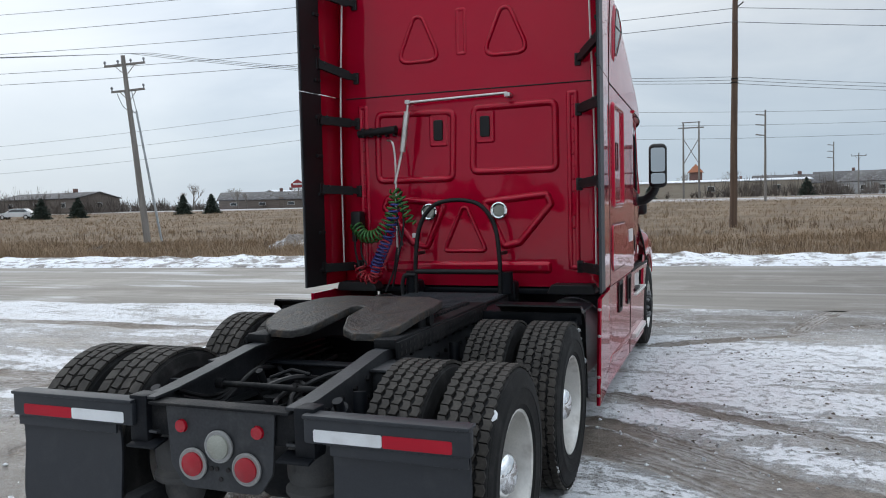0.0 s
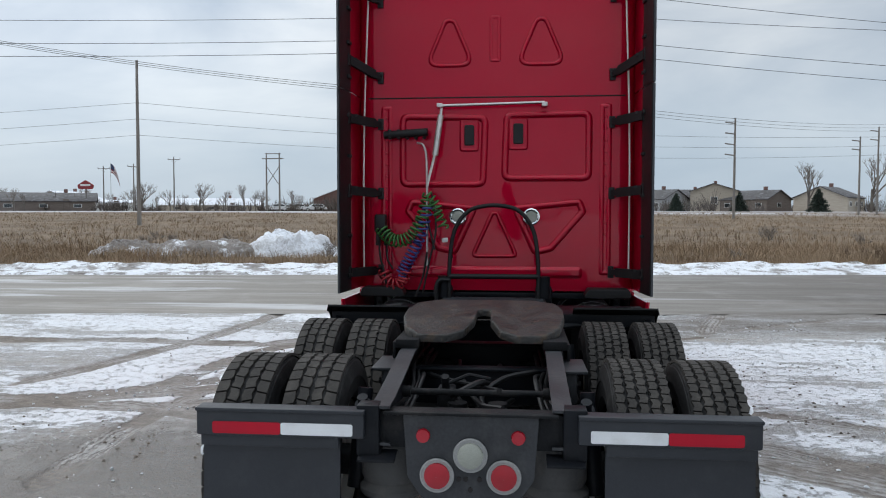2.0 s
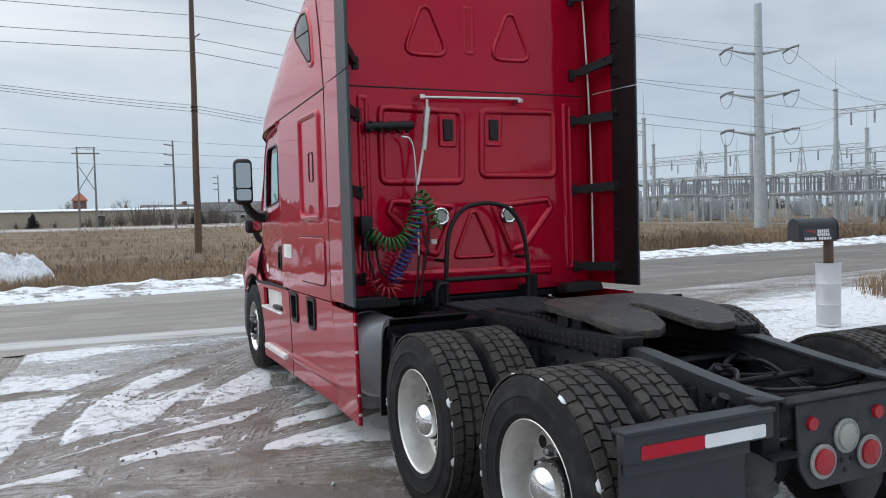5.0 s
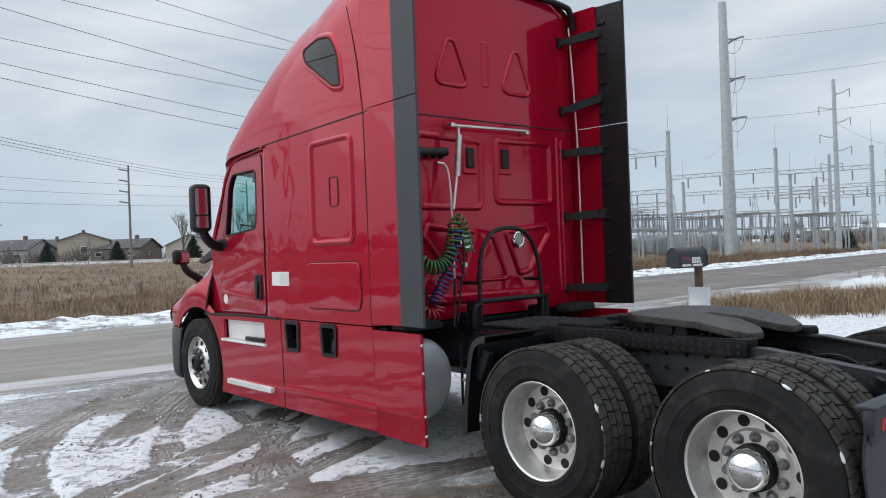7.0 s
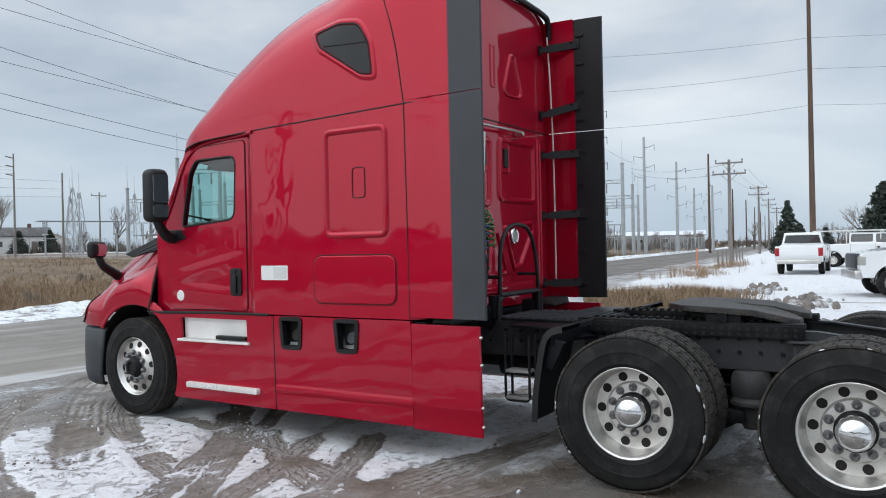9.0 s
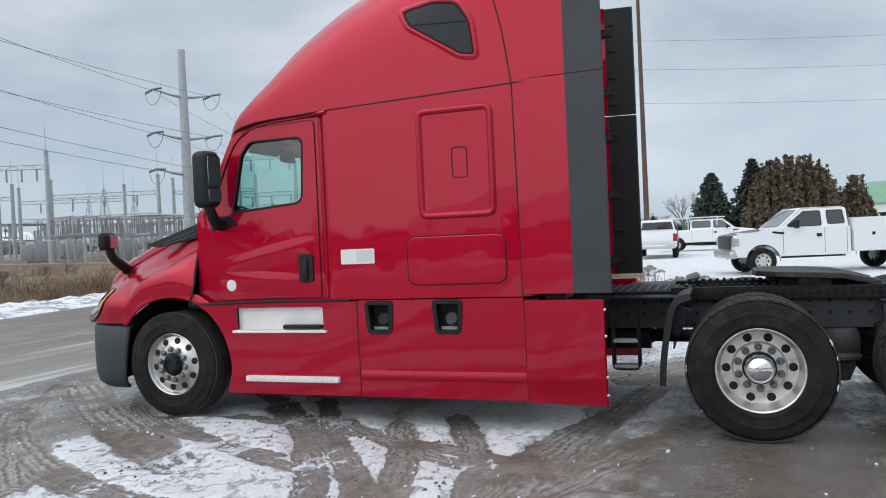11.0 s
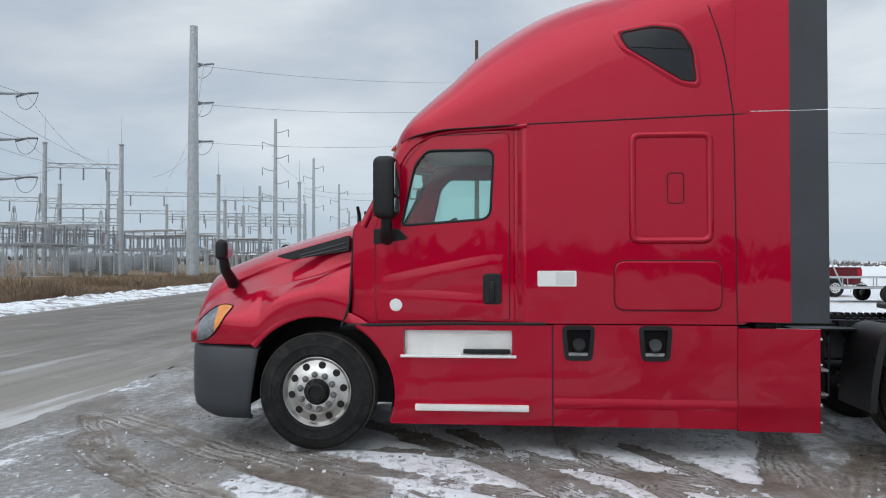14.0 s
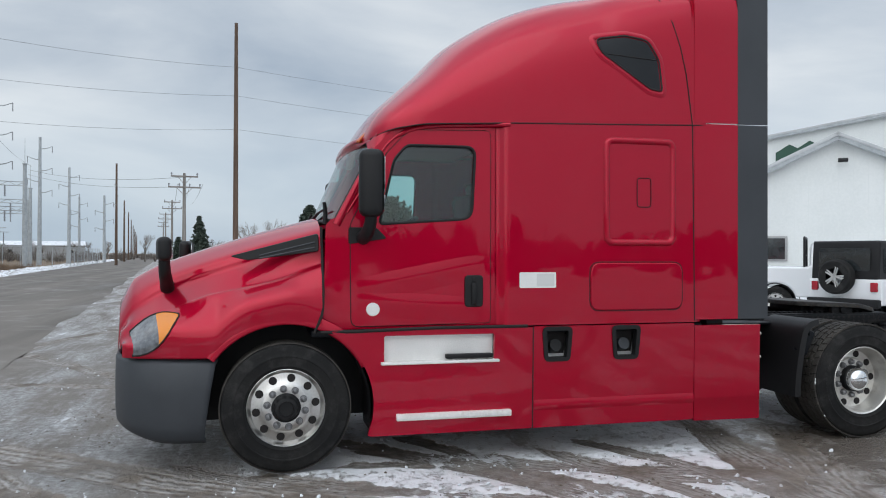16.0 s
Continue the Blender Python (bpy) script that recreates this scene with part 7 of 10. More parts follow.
# clods of frozen mud and lumps of snow thrown about by the tyres
def clod_sheet(name, seed, count, lo, hi, material, label, category):
    rr = random.Random(seed)
    v, f = [], []
    while len(f) < count * 8:
        x, y = rr.uniform(-4.2, 5.5), rr.uniform(3.0, 12.2)
        if abs(x) < 1.25 and 2.6 < y < 11.1 and rr.random() < 0.8:
            continue
        if noise.noise(Vector((x * 0.9, y * 0.9, seed))) + 0.35 * noise.noise(Vector((x * 3, y * 3, seed))) < rr.uniform(-0.1, 0.5):
            continue
        r = lo + (hi - lo) * rr.random() ** 3
        z = ground_z(x, y) + r * 0.25
        i = len(v)
        a = rr.uniform(0, 6.3)
        for dx, dy, dz in ((1, 0, 0), (0, 1, 0), (-1, 0, 0), (0, -1, 0), (0, 0, 0.8), (0, 0, -0.8)):
            k = r * rr.uniform(0.65, 1.2)
            px, py = dx * math.cos(a) - dy * math.sin(a), dx * math.sin(a) + dy * math.cos(a)
            v.append((x + px * k, y + py * k * 0.8, z + dz * k * 0.7))
        for p, q in ((0, 1), (1, 2), (2, 3), (3, 0)):
            f += [(i + p, i + q, i + 4), (i + q, i + p, i + 5)]
    ob = new(name, raw_mesh(name, v, f, material))
    tagged(ob, label, category, kind="stuff")


MUDCLOD = surface("frozen_mud_clod", (0.10, 0.078, 0.060), (0.19, 0.155, 0.125), 0.8, fine=70, bump=0.5, world_space=True)
clod_sheet("mud_clod", 4, 1500, 0.004, 0.020, MUDCLOD, "scattered clods of frozen brown mud", "mud")
clod_sheet("snow_lump", 9, 1300, 0.004, 0.026, SNOWCLOD, "small lumps of snow thrown up by tyres", "snow")

# ---- materials of the surroundings ----
WHITEPAINT = paint("white_vehicle_paint", (0.74, 0.75, 0.76), 0.4, 0.06)
MAROON = paint("dark_red_vehicle_paint", (0.10, 0.012, 0.016), 0.4, 0.06)
SILVER = paint("silver_vehicle_paint", (0.42, 0.43, 0.44), 0.4, 0.06)
CARGLASS = surface("dark_car_glass", (0.020, 0.024, 0.026), (0.03, 0.034, 0.036), 0.12, fine=4, bump=0.0, coat=1.0)
WALLS = {k: surface("siding_" + k, a, b, 0.75, scale=0.8, fine=14, bump=0.15, stretch=(1, 1, 6)) for k, a, b in (
    ("beige", (0.36, 0.31, 0.25), (0.42, 0.37, 0.30)), ("white", (0.62, 0.62, 0.60), (0.70, 0.70, 0.69)), ("brown", (0.13, 0.105, 0.09), (0.18, 0.15, 0.13)),
    ("brick", (0.13, 0.072, 0.060), (0.185, 0.105, 0.088)), ("grey", (0.28, 0.28, 0.28), (0.35, 0.35, 0.35)))}
ROOFS = {k: surface("roofing_" + k, a, b, 0.8, scale=0.7, fine=18, bump=0.2, dirt=d, dirt_amount=w) for k, a, b, d, w in (
    ("dark", (0.055, 0.05, 0.05), (0.09, 0.085, 0.085), (0.6, 0.62, 0.66), 0.22), ("snowy", (0.66, 0.68, 0.72), (0.74, 0.76, 0.8), (0.12, 0.1, 0.09), 0.6),
    ("green", (0.17, 0.30, 0.20), (0.21, 0.35, 0.24), (0.6, 0.62, 0.62), 0.1), ("metal", (0.40, 0.41, 0.42), (0.48, 0.49, 0.50), (0.7, 0.72, 0.75), 0.3), ("orange", (0.30, 0.11, 0.055), (0.36, 0.14, 0.07), (0.3, 0.2, 0.15), 0.1))}
METALWALL = surface("white_ribbed_metal_wall", (0.66, 0.68, 0.67), (0.72, 0.735, 0.725), 0.5, scale=0.5, fine=8, bump=0.05)
CONIFER = surface("conifer_needles", (0.030, 0.046, 0.036), (0.066, 0.084, 0.064), 0.85, scale=1.5, fine=9, bump=0.0)
JUNIPER = surface("brownish_juniper", (0.085, 0.072, 0.042), (0.17, 0.130, 0.085), 0.9, scale=1.2, fine=7, bump=0.0)
BARK = surface("grey_bark", (0.10, 0.085, 0.072), (0.17, 0.15, 0.13), 0.9, fine=20, bump=0.3)
TWIG = surface("bare_twigs", (0.15, 0.125, 0.105), (0.23, 0.20, 0.175), 0.9, fine=8, bump=0.0)
SCRUB = surface("leafless_scrub", (0.085, 0.070, 0.060), (0.15, 0.128, 0.112), 0.95, scale=0.1, fine=1.5, bump=0.0, world_space=True)
STRAW = surface("dry_straw_grass", (0.19, 0.128, 0.076), (0.305, 0.22, 0.14), 0.9, scale=0.14, fine=1.2, bump=0.0, dirt=(0.19, 0.11, 0.06), dirt_amount=0.6, world_space=True)
BRUSH = surface("brown_brush", (0.115, 0.075, 0.048), (0.20, 0.14, 0.09), 0.9, scale=0.4, fine=4, bump=0.0, world_space=True)
SIGNGREEN = plain("dark_green_sign", (0.02, 0.07, 0.045), 0.5)
SIGNRED = plain("red_sign", (0.24, 0.025, 0.03), 0.6)
FLAGRED, FLAGBLUE = plain("faded_red_cloth", (0.20, 0.035, 0.04), 0.8), plain("dark_blue_cloth", (0.03, 0.045, 0.10), 0.8)
ORANGE = plain("orange_marker", (0.8, 0.2, 0.05), 0.5)


def base_z(x, y):
    return ground_z(x, y) - 0.03


# ---- poles ----
def pole_thing(name, label, x, y, h, r, material, lean=(0, 0), group="utility poles", sink=0.0):
    t = thing(name, label, "utility pole", (x, y, base_z(x, y)), group=group)
    t.rotation_euler = (radians(lean[0]), radians(lean[1]), 0)
    bm = bmesh.new()
    n = 8
    rings = []
    for k in range(n):
        f = k / (n - 1)
        rr = r * (1 - 0.42 * f)
        rings.append([Vector((rr * math.cos(a) + 0.01 * math.sin(k * 2.1), rr * math.sin(a), -0.2 + f * (h + 0.2))) for a in (2 * math.pi * i / 16 for i in range(16))])
    loft(bm, rings, True, True)
    part("shaft", bm, material, t)
    return t


def crossarm(t, z, half, ang, material=None, insul=3, post=True):
    bm = bmesh.new()
    d = Vector((math.cos(radians(ang)), math.sin(radians(ang)), 0))
    u = Vector((-d.y, d.x, 0))
    box(bm, Vector((0, 0, z)) + u * 0.13, (2 * half, 0.09, 0.115), 0.01, (0, 0, ang))
    for s in (-1, 1):
        cyl(bm, Vector((0, 0, z - 0.6)) + u * 0.14, Vector((0, 0, z - 0.03)) + d * s * half * 0.5 + u * 0.14, 0.02, None, 6)
    arm = part("crossarm", bm, material or POLEGREY, t)
    for k in range(insul):
        f = -0.95 + 1.9 * k / max(insul - 1, 1)
        p = Vector((0, 0, z + 0.05)) + d * half * f + u * 0.13
        bm = bmesh.new()
        cyl(bm, p, p + Vector((0, 0, 0.22)), 0.03, 0.055, 10)
        cyl(bm, p + Vector((0, 0, 0.12)), p + Vector((0, 0, 0.16)), 0.075, None, 10)
        part("insulator", bm, INSUL, arm)
    return arm


def wire(a, b, sag, r=0.013, group="overhead wires"):
    a, b = Vector(a), Vector(b)
    bm = bmesh.new()
    pts = []
    for k in range(15):
        f = k / 14
        pts.append(a.lerp(b, f) - Vector((0, 0, sag * 4 * f * (1 - f))))
    tube(bm, pts, r, 4)
    ob = part("overhead_wire", bm, WIRE)
    tagged(ob, "dark overhead power wire strung between poles", "wire", group)


wa = pole_thing("utility_pole", "tall brown weathered wooden utility pole in dry grass", 2.3, 43.6, 15.5, 0.20, POLEWOOD, (0, 0.6))
bm = bmesh.new()
box(bm, (0.2, 0, 11.6), (0.5, 0.06, 0.06), 0.01, (0, -38, 0))
part("wire_bracket", bm, STEELDARK, wa)
bm = bmesh.new()
for z in (7.6, 7.8):
    cyl(bm, (0, 0, z), (0, 0, z + 0.05), 0.19, None, 16)
part("pole_band", bm, STEELDARK, wa)
pe = pole_thing("utility_pole", "leaning grey wooden utility pole with a short crossarm", -27.6, 33.6, 10.2, 0.19, POLEGREY, (1.5, -5.0))
crossarm(pe, 9.75, 1.1, 22, insul=4)
crossarm(pe, 8.35, 0.9, 22, insul=3)
bm = bmesh.new()
cyl(bm, (0.55, 0.5, -0.2), (0.25, 0.2, 7.2), 0.07, 0.055, 10)
part("conduit_riser", bm, GALV, pe, "grey conduit riser")
for k in range(3):
    bm = bmesh.new()
    tube(bm, smooth_path([(-0.8 + 0.5 * k, 0.1, 8.3), (-0.6 + 0.4 * k, 0.2, 7.6), (-0.1 + 0.2 * k, 0.15, 7.2), (0.2, 0.2, 7.1)], 5), 0.018, 6)
    part("jumper_cable", bm, WIRE, pe)
pole_thing("utility_pole", "slim pale utility pole without arms", -30.3, 59.4, 13.3, 0.17, POLEGREY)
for x, y, h in ((-3.2, 120, 11.3), (-40, 124, 9.6)):
    t = thing("h_frame_pole", "wooden H-frame transmission pole with cross braces", "utility pole", (x, y, base_z(x, y)), group="H-frame poles")
    for s in (-1, 1):
        bm = bmesh.new()
        cyl(bm, (s * 1.1, 0, -0.2), (s * 1.1, 0, h), 0.17, 0.11, 10)
        part("shaft", bm, POLEGREY, t)
        bm = bmesh.new()
        cyl(bm, (-s * 1.1, 0.1 * s, h * 0.45), (s * 1.1, 0.1 * s, h * 0.78), 0.06, None, 6)
        part("brace", bm, POLEGREY, t)
    bm = bmesh.new()
    box(bm, (0, 0, h - 0.9), (3.6, 0.16, 0.18), 0.02)
    box(bm, (0, 0, h - 0.1), (2.6, 0.13, 0.13), 0.02)
    part("crossarm", bm, POLEGREY, t)
for x, y, h, arms in ((5.8, 92, 10.0, 3), (19, 149, 9.2, 3), (23, 150, 7.2, 1), (22.6, 82, 10.5, 4), (43, 101, 9.8, 2), (45.2, 101, 11.0, 2), (47.5, 100, 13.0, 3), (46.5, 88, 10.0, 0), (62, 104, 9.0, 1), (-78.1, 139.5, 8.6, 1), (-68.8, 133.1, 8.6, 1), (-62.6, 136.1, 10.0, 1), (-22, 140, 9, 1)):
    t = pole_thing("utility_pole", "distant dark wooden utility pole", x, y, h, 0.15, POLEGREY)
    for k in range(arms):
        if arms > 1:
            bm = bmesh.new()
            s = -1 if k % 2 else 1
            box(bm, (-0.5, 0, h - 0.5 - 1.1 * k), (1.0, 0.12, 0.12), 0.01, (0, 8, 0))
            part("side_arm", bm, POLEGREY, t)
        else:
            crossarm(t, h - 0.5, 1.2, 0)

# steel monopoles by the substation
def strain(bm, p, q, r, n):
    """A string of insulator discs between two points."""
    p, q = Vector(p), Vector(q)
    cyl(bm, p, q, 0.03, None, 6)
    for k in range(n):
        c = p.lerp(q, 0.12 + 0.80 * k / (n - 1))
        e = (q - p).normalized() * 0.03
        cyl(bm, c - e, c + e, r, r * 0.6, 9)


def monopole(x, y, h, r, arms, ang, label, one_side=False, davits=False):
    t = pole_thing("steel_monopole", label, x, y, h, r, GALV, group="steel monopoles")
    d = Vector((math.cos(radians(ang)), math.sin(radians(ang)), 0))
    tips = []
    along = Vector((-d.y, d.x, 0))
    if davits:
        for k, (z, half) in enumerate(arms):
            s = 1 if k % 2 else -1
            bm = bmesh.new()
            tube(bm, smooth_path([Vector((0, 0, z)), Vector((0, 0, z + 0.10)) + d * s * half * 0.5, Vector((0, 0, z + 0.42)) + d * s * half], 4), lambda f: 0.075 - 0.035 * f, 7)
            arm = part("davit_arm", bm, GALV, t)
            bm = bmesh.new()
            tip = Vector((0, 0, z + 0.42)) + d * s * half
            strain(bm, tip, tip - Vector((0, 0, 0.9)), 0.07, 6)
            part("insulator_string", bm, INSUL, arm)
            tips.append(Vector((x, y, base_z(x, y))) + tip)
        return tips
    for z, half in arms:
        for s in ((-1,) if one_side else (-1, 1)):
            tip = Vector((0, 0, z + (0.05 if one_side else 0.42))) + d * s * half
            bm = bmesh.new()
            if one_side:
                strain(bm, (0, 0, z), tip, 0.11, 9)
            else:
                tube(bm, smooth_path([Vector((0, 0, z)), Vector((0, 0, z + 0.14)) + d * s * half * 0.45, tip], 5), lambda f: 0.15 - 0.09 * f, 8)
            arm = part("davit_arm", bm, GALV, t)
            for q in (-1, 1):
                bm = bmesh.new()
                strain(bm, tip, tip + along * q * 1.5 - Vector((0, 0, 0.12)), 0.10, 9)
                part("insulator_string", bm, INSUL, arm)
            bm = bmesh.new()
            tube(bm, smooth_path([tip + along * 1.5 - Vector((0, 0, 0.12)), tip + along * 1.0 - Vector((0, 0, 0.9)), tip - Vector((0, 0, 1.25)), tip - along * 1.0 - Vector((0, 0, 0.9)), tip - along * 1.5 - Vector((0, 0, 0.12))], 5), 0.022, 5)
            part("jumper_loop", bm, WIRE, arm)
            tips.append(Vector((x, y, base_z(x, y))) + tip)
    return tips


ml = monopole(46.7, 46.8, 18.1, 0.50, ((14.1, 2.6), (10.6, 2.6), (7.6, 2.6)), -25, "tall galvanised steel transmission pole with three pairs of arms")
mb = monopole(61.0, 37.4, 23.4, 0.60, ((20.0, 1.1), (16.4, 1.1), (12.8, 1.1)), 150, "very tall galvanised steel pole beside the substation", True)
for x, y, h, a in ((80, 35.6, 18.3, 4), (108, 38.4, 17.5, 3), (128, 39, 15.5, 3), (95, 42.5, 12.0, 3), (141, 36, 12, 2), (160, 44, 13, 2)):
    monopole(x, y, h, 0.30, [(h - 1.6 - 1.5 * k, 1.5) for k in range(a + 2)], 100, "slim grey steel line pole with short arms", davits=True)

# line of wooden poles down the road and the poles on the near side
pole_thing("utility_pole", "tall slim wooden utility pole beside the road", 73.5, 11.8, 25.0, 0.29, POLEWOOD)
for k in range(9):
    x = 101.6 + 44.6 * k
    y = 27.6 + 0.1315 * (x - 101.6)
    t = pole_thing("utility_pole", "dark wooden line pole along the road", x, y, 11.5 + (2 if k == 0 else 0), 0.20, POLEWOOD, group="roadside line poles")
    for j in range(3):
        bm = bmesh.new()
        box(bm, (0.6 if j % 2 else -0.6, 0, 10.6 - 1.3 * j), (1.2, 0.10, 0.10), 0.01)
        part("side_arm", bm, POLEGREY, t)
for k, (x, y, h) in enumerate(((52.8, 15.0, 7.6), (92.5, 19.75, 8.2), (127.5, 24.2, 8.4), (165, 28.6, 8.4))):
    t = pole_thing("utility_pole", "grey wooden distribution pole with crossarms", x, y, h, 0.17, POLEGREY, group="near roadside poles")
    crossarm(t, h - 0.25, 0.95, 100, insul=2)
    crossarm(t, h - 1.05, 1.15, 100, insul=4)

# wires
for k, tip in enumerate(ml):
    level, s = k // 2, k % 2
    z1 = (16.4, 13.7, 10.95)[level] - 0.15 * s
    mid = Vector((2.3 + 0.3 * s, 43.6 + (2.4 if s else -2.4) * (1 if level < 2 else 0.1), z1 + (0.95 if s and level == 2 else 0)))
    wire(tip - Vector((0, 0, 0.12)), mid, 0.5, 0.016)
    wire(mid, mid + Vector((-78, -9.0, 0.6)), 0.9, 0.016)
    wire(tip - Vector((0, 0, 0.12)), Vector((67, 52, 11.0)) + Vector((0, 1.2 * k - 3, 0.3)), 0.6, 0.014)
for k in range(3):
    a = Vector((-28.4 + 0.55 * k, 33.7 + 0.2 * k, 10.4))
    b = Vector((2.3, 43.5, 7.8 + 0.17 * k))
    wire(a, b, 0.55, 0.012)
    wire(b, (47.5, 100, 12.0 + 0.4 * k), 0.6, 0.013)
    wire(a, (-75, 8 + k, 9.8 + 0.4 * k), 0.5, 0.012)
for k in range(3):
    wire((-120, 62, 9.5 - 1.6 * k), (-30.3, 59.4, 10.6 - 1.3 * k), 1.0, 0.013)
    wire((-30.3, 59.4, 10.6 - 1.3 * k), (46.5, 88, 10.2 - 0.9 * k), 1.2, 0.013)
for k, tip in enumerate(mb):
    wire(tip - Vector((0, 0, 0.12)), (73.5, 11.8, (20.5, 17.6, 14.2)[k]), 0.5, 0.014)
    wire((73.5, 11.8, (20.5, 17.6, 14.2)[k]), (92, -60, (20.0, 17.0, 13.6)[k]), 1.0, 0.014)
    wire(tip - Vector((0, 0, 0.12)), (79, 46 + 2 * k, 11.5), 0.6, 0.012)
wire((80, 36, 14), (108, 39.5, 13.5), 0.4, 0.016)
wire((98, 37.3, 12.0), (53, 15, 7.3), 0.6, 0.014)
wire((98, 37.3, 11.4), (53, 15, 6.6), 0.6, 0.014)
for k in range(3):
    wire((53, 14.6 + 0.9 * (k - 1), 6.8), (88, 18.2 + 0.9 * (k - 1), 7.4), 0.35, 0.012)

# ---- substation ----
def gantry(p, q, h, beams, label="galvanised steel gantry with insulators in the substation"):
    p, q = Vector(p), Vector(q)
    c = (p + q) / 2
    t = thing("substation_gantry", label, "gantry", (c.x, c.y, base_z(c.x, c.y)), group="substation gantries")
    a, b = p - c, q - c
    for e in (a, b):
        bm = bmesh.new()
        cyl(bm, (e.x, e.y, -0.2), (e.x, e.y, h), 0.27, 0.20, 12)
        cyl(bm, (e.x, e.y, h), (e.x, e.y, h + 0.12), 0.27, None, 12)
        cyl(bm, (e.x, e.y, h), (e.x, e.y, h + 3.0), 0.04, 0.015, 6)
        part("column", bm, GALV, t)
    d = (b - a)
    for z in beams:
        bm = bmesh.new()
        for o in (-0.22, 0.22):
            cyl(bm, (a.x, a.y, z + o), (b.x, b.y, z + o), 0.055, None, 6)
        n = max(int(d.length / 0.8), 3)
        for k in range(n):
            f, g2 = k / n, (k + 1) / n
            u, v = a + d * f, a + d * g2
            s = 1 if k % 2 else -1
            cyl(bm, (u.x, u.y, z - 0.22 * s), (v.x, v.y, z + 0.22 * s), 0.035, None, 5)
        beam = part("lattice_beam", bm, GALV, t)
        for k in range(3):
            u = a + d * (0.2 + 0.3 * k)
            bm = bmesh.new()
            stack(bm, u.x, u.y, z - 1.45, z - 0.2, 0.12, 7)
            part("insulator_string", bm, INSUL, beam)
    return t


GANTRIES = [((66, 55), (68, 48), 13.3, (11.1, 7.0, 5.6)), ((51.6, 74.1), (53.6, 69.5), 11.4, (9.9,)), ((80, 56), (84, 44), 12.0, (9.6,)), ((84, 44), (88, 35), 11.6, (9.4, 6.6)), ((90, 60), (94, 47), 9.6, (8.0, 5.0)),
            ((94, 47), (98, 37), 9.6, (8.0,)), ((62, 78), (66, 66), 9.5, (7.6, 5.0)), ((70, 92), (76, 80), 9.5, (7.6, 5.2)), ((76, 72), (80, 62), 10.2, (8.4,)), ((100, 58), (104, 48), 9.6, (7.8, 5.0)), ((58, 92), (62, 84), 9.0, (7.4,)), ((112, 52), (116, 42), 9.2, (7.5,))]
for g_ in GANTRIES:
    gantry(*g_)


def lattice_mast(x, y, h, label="slim steel lattice mast with a lightning spike"):
    t = thing("lattice_mast", label, "lattice mast", (x, y, base_z(x, y)), group="substation masts")
    w = h * 0.10
    corner = [(-1, -1), (1, -1), (1, 1), (-1, 1)]
    bm = bmesh.new()
    for cx, cy in corner:
        cyl(bm, (cx * w, cy * w, -0.1), (cx * 0.10, cy * 0.10, h), 0.05, 0.04, 5)
    n = 7
    for k in range(n):
        z0, z1 = h * k / n, h * (k + 1) / n
        w0, w1 = w + (0.1 - w) * k / n, w + (0.1 - w) * (k + 1) / n
        for i in range(4):
            a, b = corner[i], corner[(i + 1) % 4]
            cyl(bm, (a[0] * w0, a[1] * w0, z0), (b[0] * w1, b[1] * w1, z1), 0.03, None, 4)
    part("lattice", bm, GALV, t)
    bm = bmesh.new()
    cyl(bm, (0, 0, h), (0, 0, h + 2.6), 0.035, 0.015, 6)
    part("spike", bm, GALV, t)
    return t


mast = lattice_mast(58, 84, 8.5)
rnd = random.Random(11)
for x, y, h in ((62, 96, 8.5), (66, 74, 8.5), (55, 98, 8.5), (72, 100, 8.5), (74, 66, 8.5), (80, 82, 8.5), (86, 66, 8.5), (92, 76, 8.5), (70, 58, 8.5), (100, 68, 8.5), (60, 108, 8.5), (84, 94, 8.5), (110, 60, 8.5), (49, 90, 8.5)):
    copy_thing(mast, pose(x, y, base_z(x, y), 0, 0, rnd.uniform(-20, 20)))


def bus_bay(x, y, rz, L=9.0, h=4.6):
    t = thing("bus_support", "low steel bus support with post insulators and pipes", "bus support", (x, y, base_z(x, y)), rz, group="substation bus bays")
    for k in range(3):
        xx = -L / 2 + L * k / 2
        bm = bmesh.new()
        cyl(bm, (xx, 0, -0.1), (xx, 0, h * 0.62), 0.11, None, 8)
        box(bm, (xx, 0, h * 0.62), (0.25, 3.0, 0.16), 0.01)
        post = part("steel_post", bm, GALV, t)
        for j in (-1.3, 0, 1.3):
            bm = bmesh.new()
            stack(bm, xx, j, h * 0.63, h + 0.02, 0.10, 6, 7)
            part("post_insulator", bm, INSUL, post)
    for j in (-1.3, 0, 1.3):
        bm = bmesh.new()
        cyl(bm, (-L / 2 - 1, j, h + 0.05), (L / 2 + 1, j, h + 0.05), 0.06, None, 6)
        part("bus_pipe", bm, GALV, t)
    return t


bay = bus_bay(60, 62, 68)
for k in range(46):
    x, y = rnd.uniform(54, 114), rnd.uniform(44, 104)
    if y > 160 - x * 0.6 or x * 0.45 + y < 66:
        continue
    copy_thing(bay, pose(x, y, base_z(x, y), 0, 0, rnd.choice((68, 68, -22)) + rnd.uniform(-3, 3)))


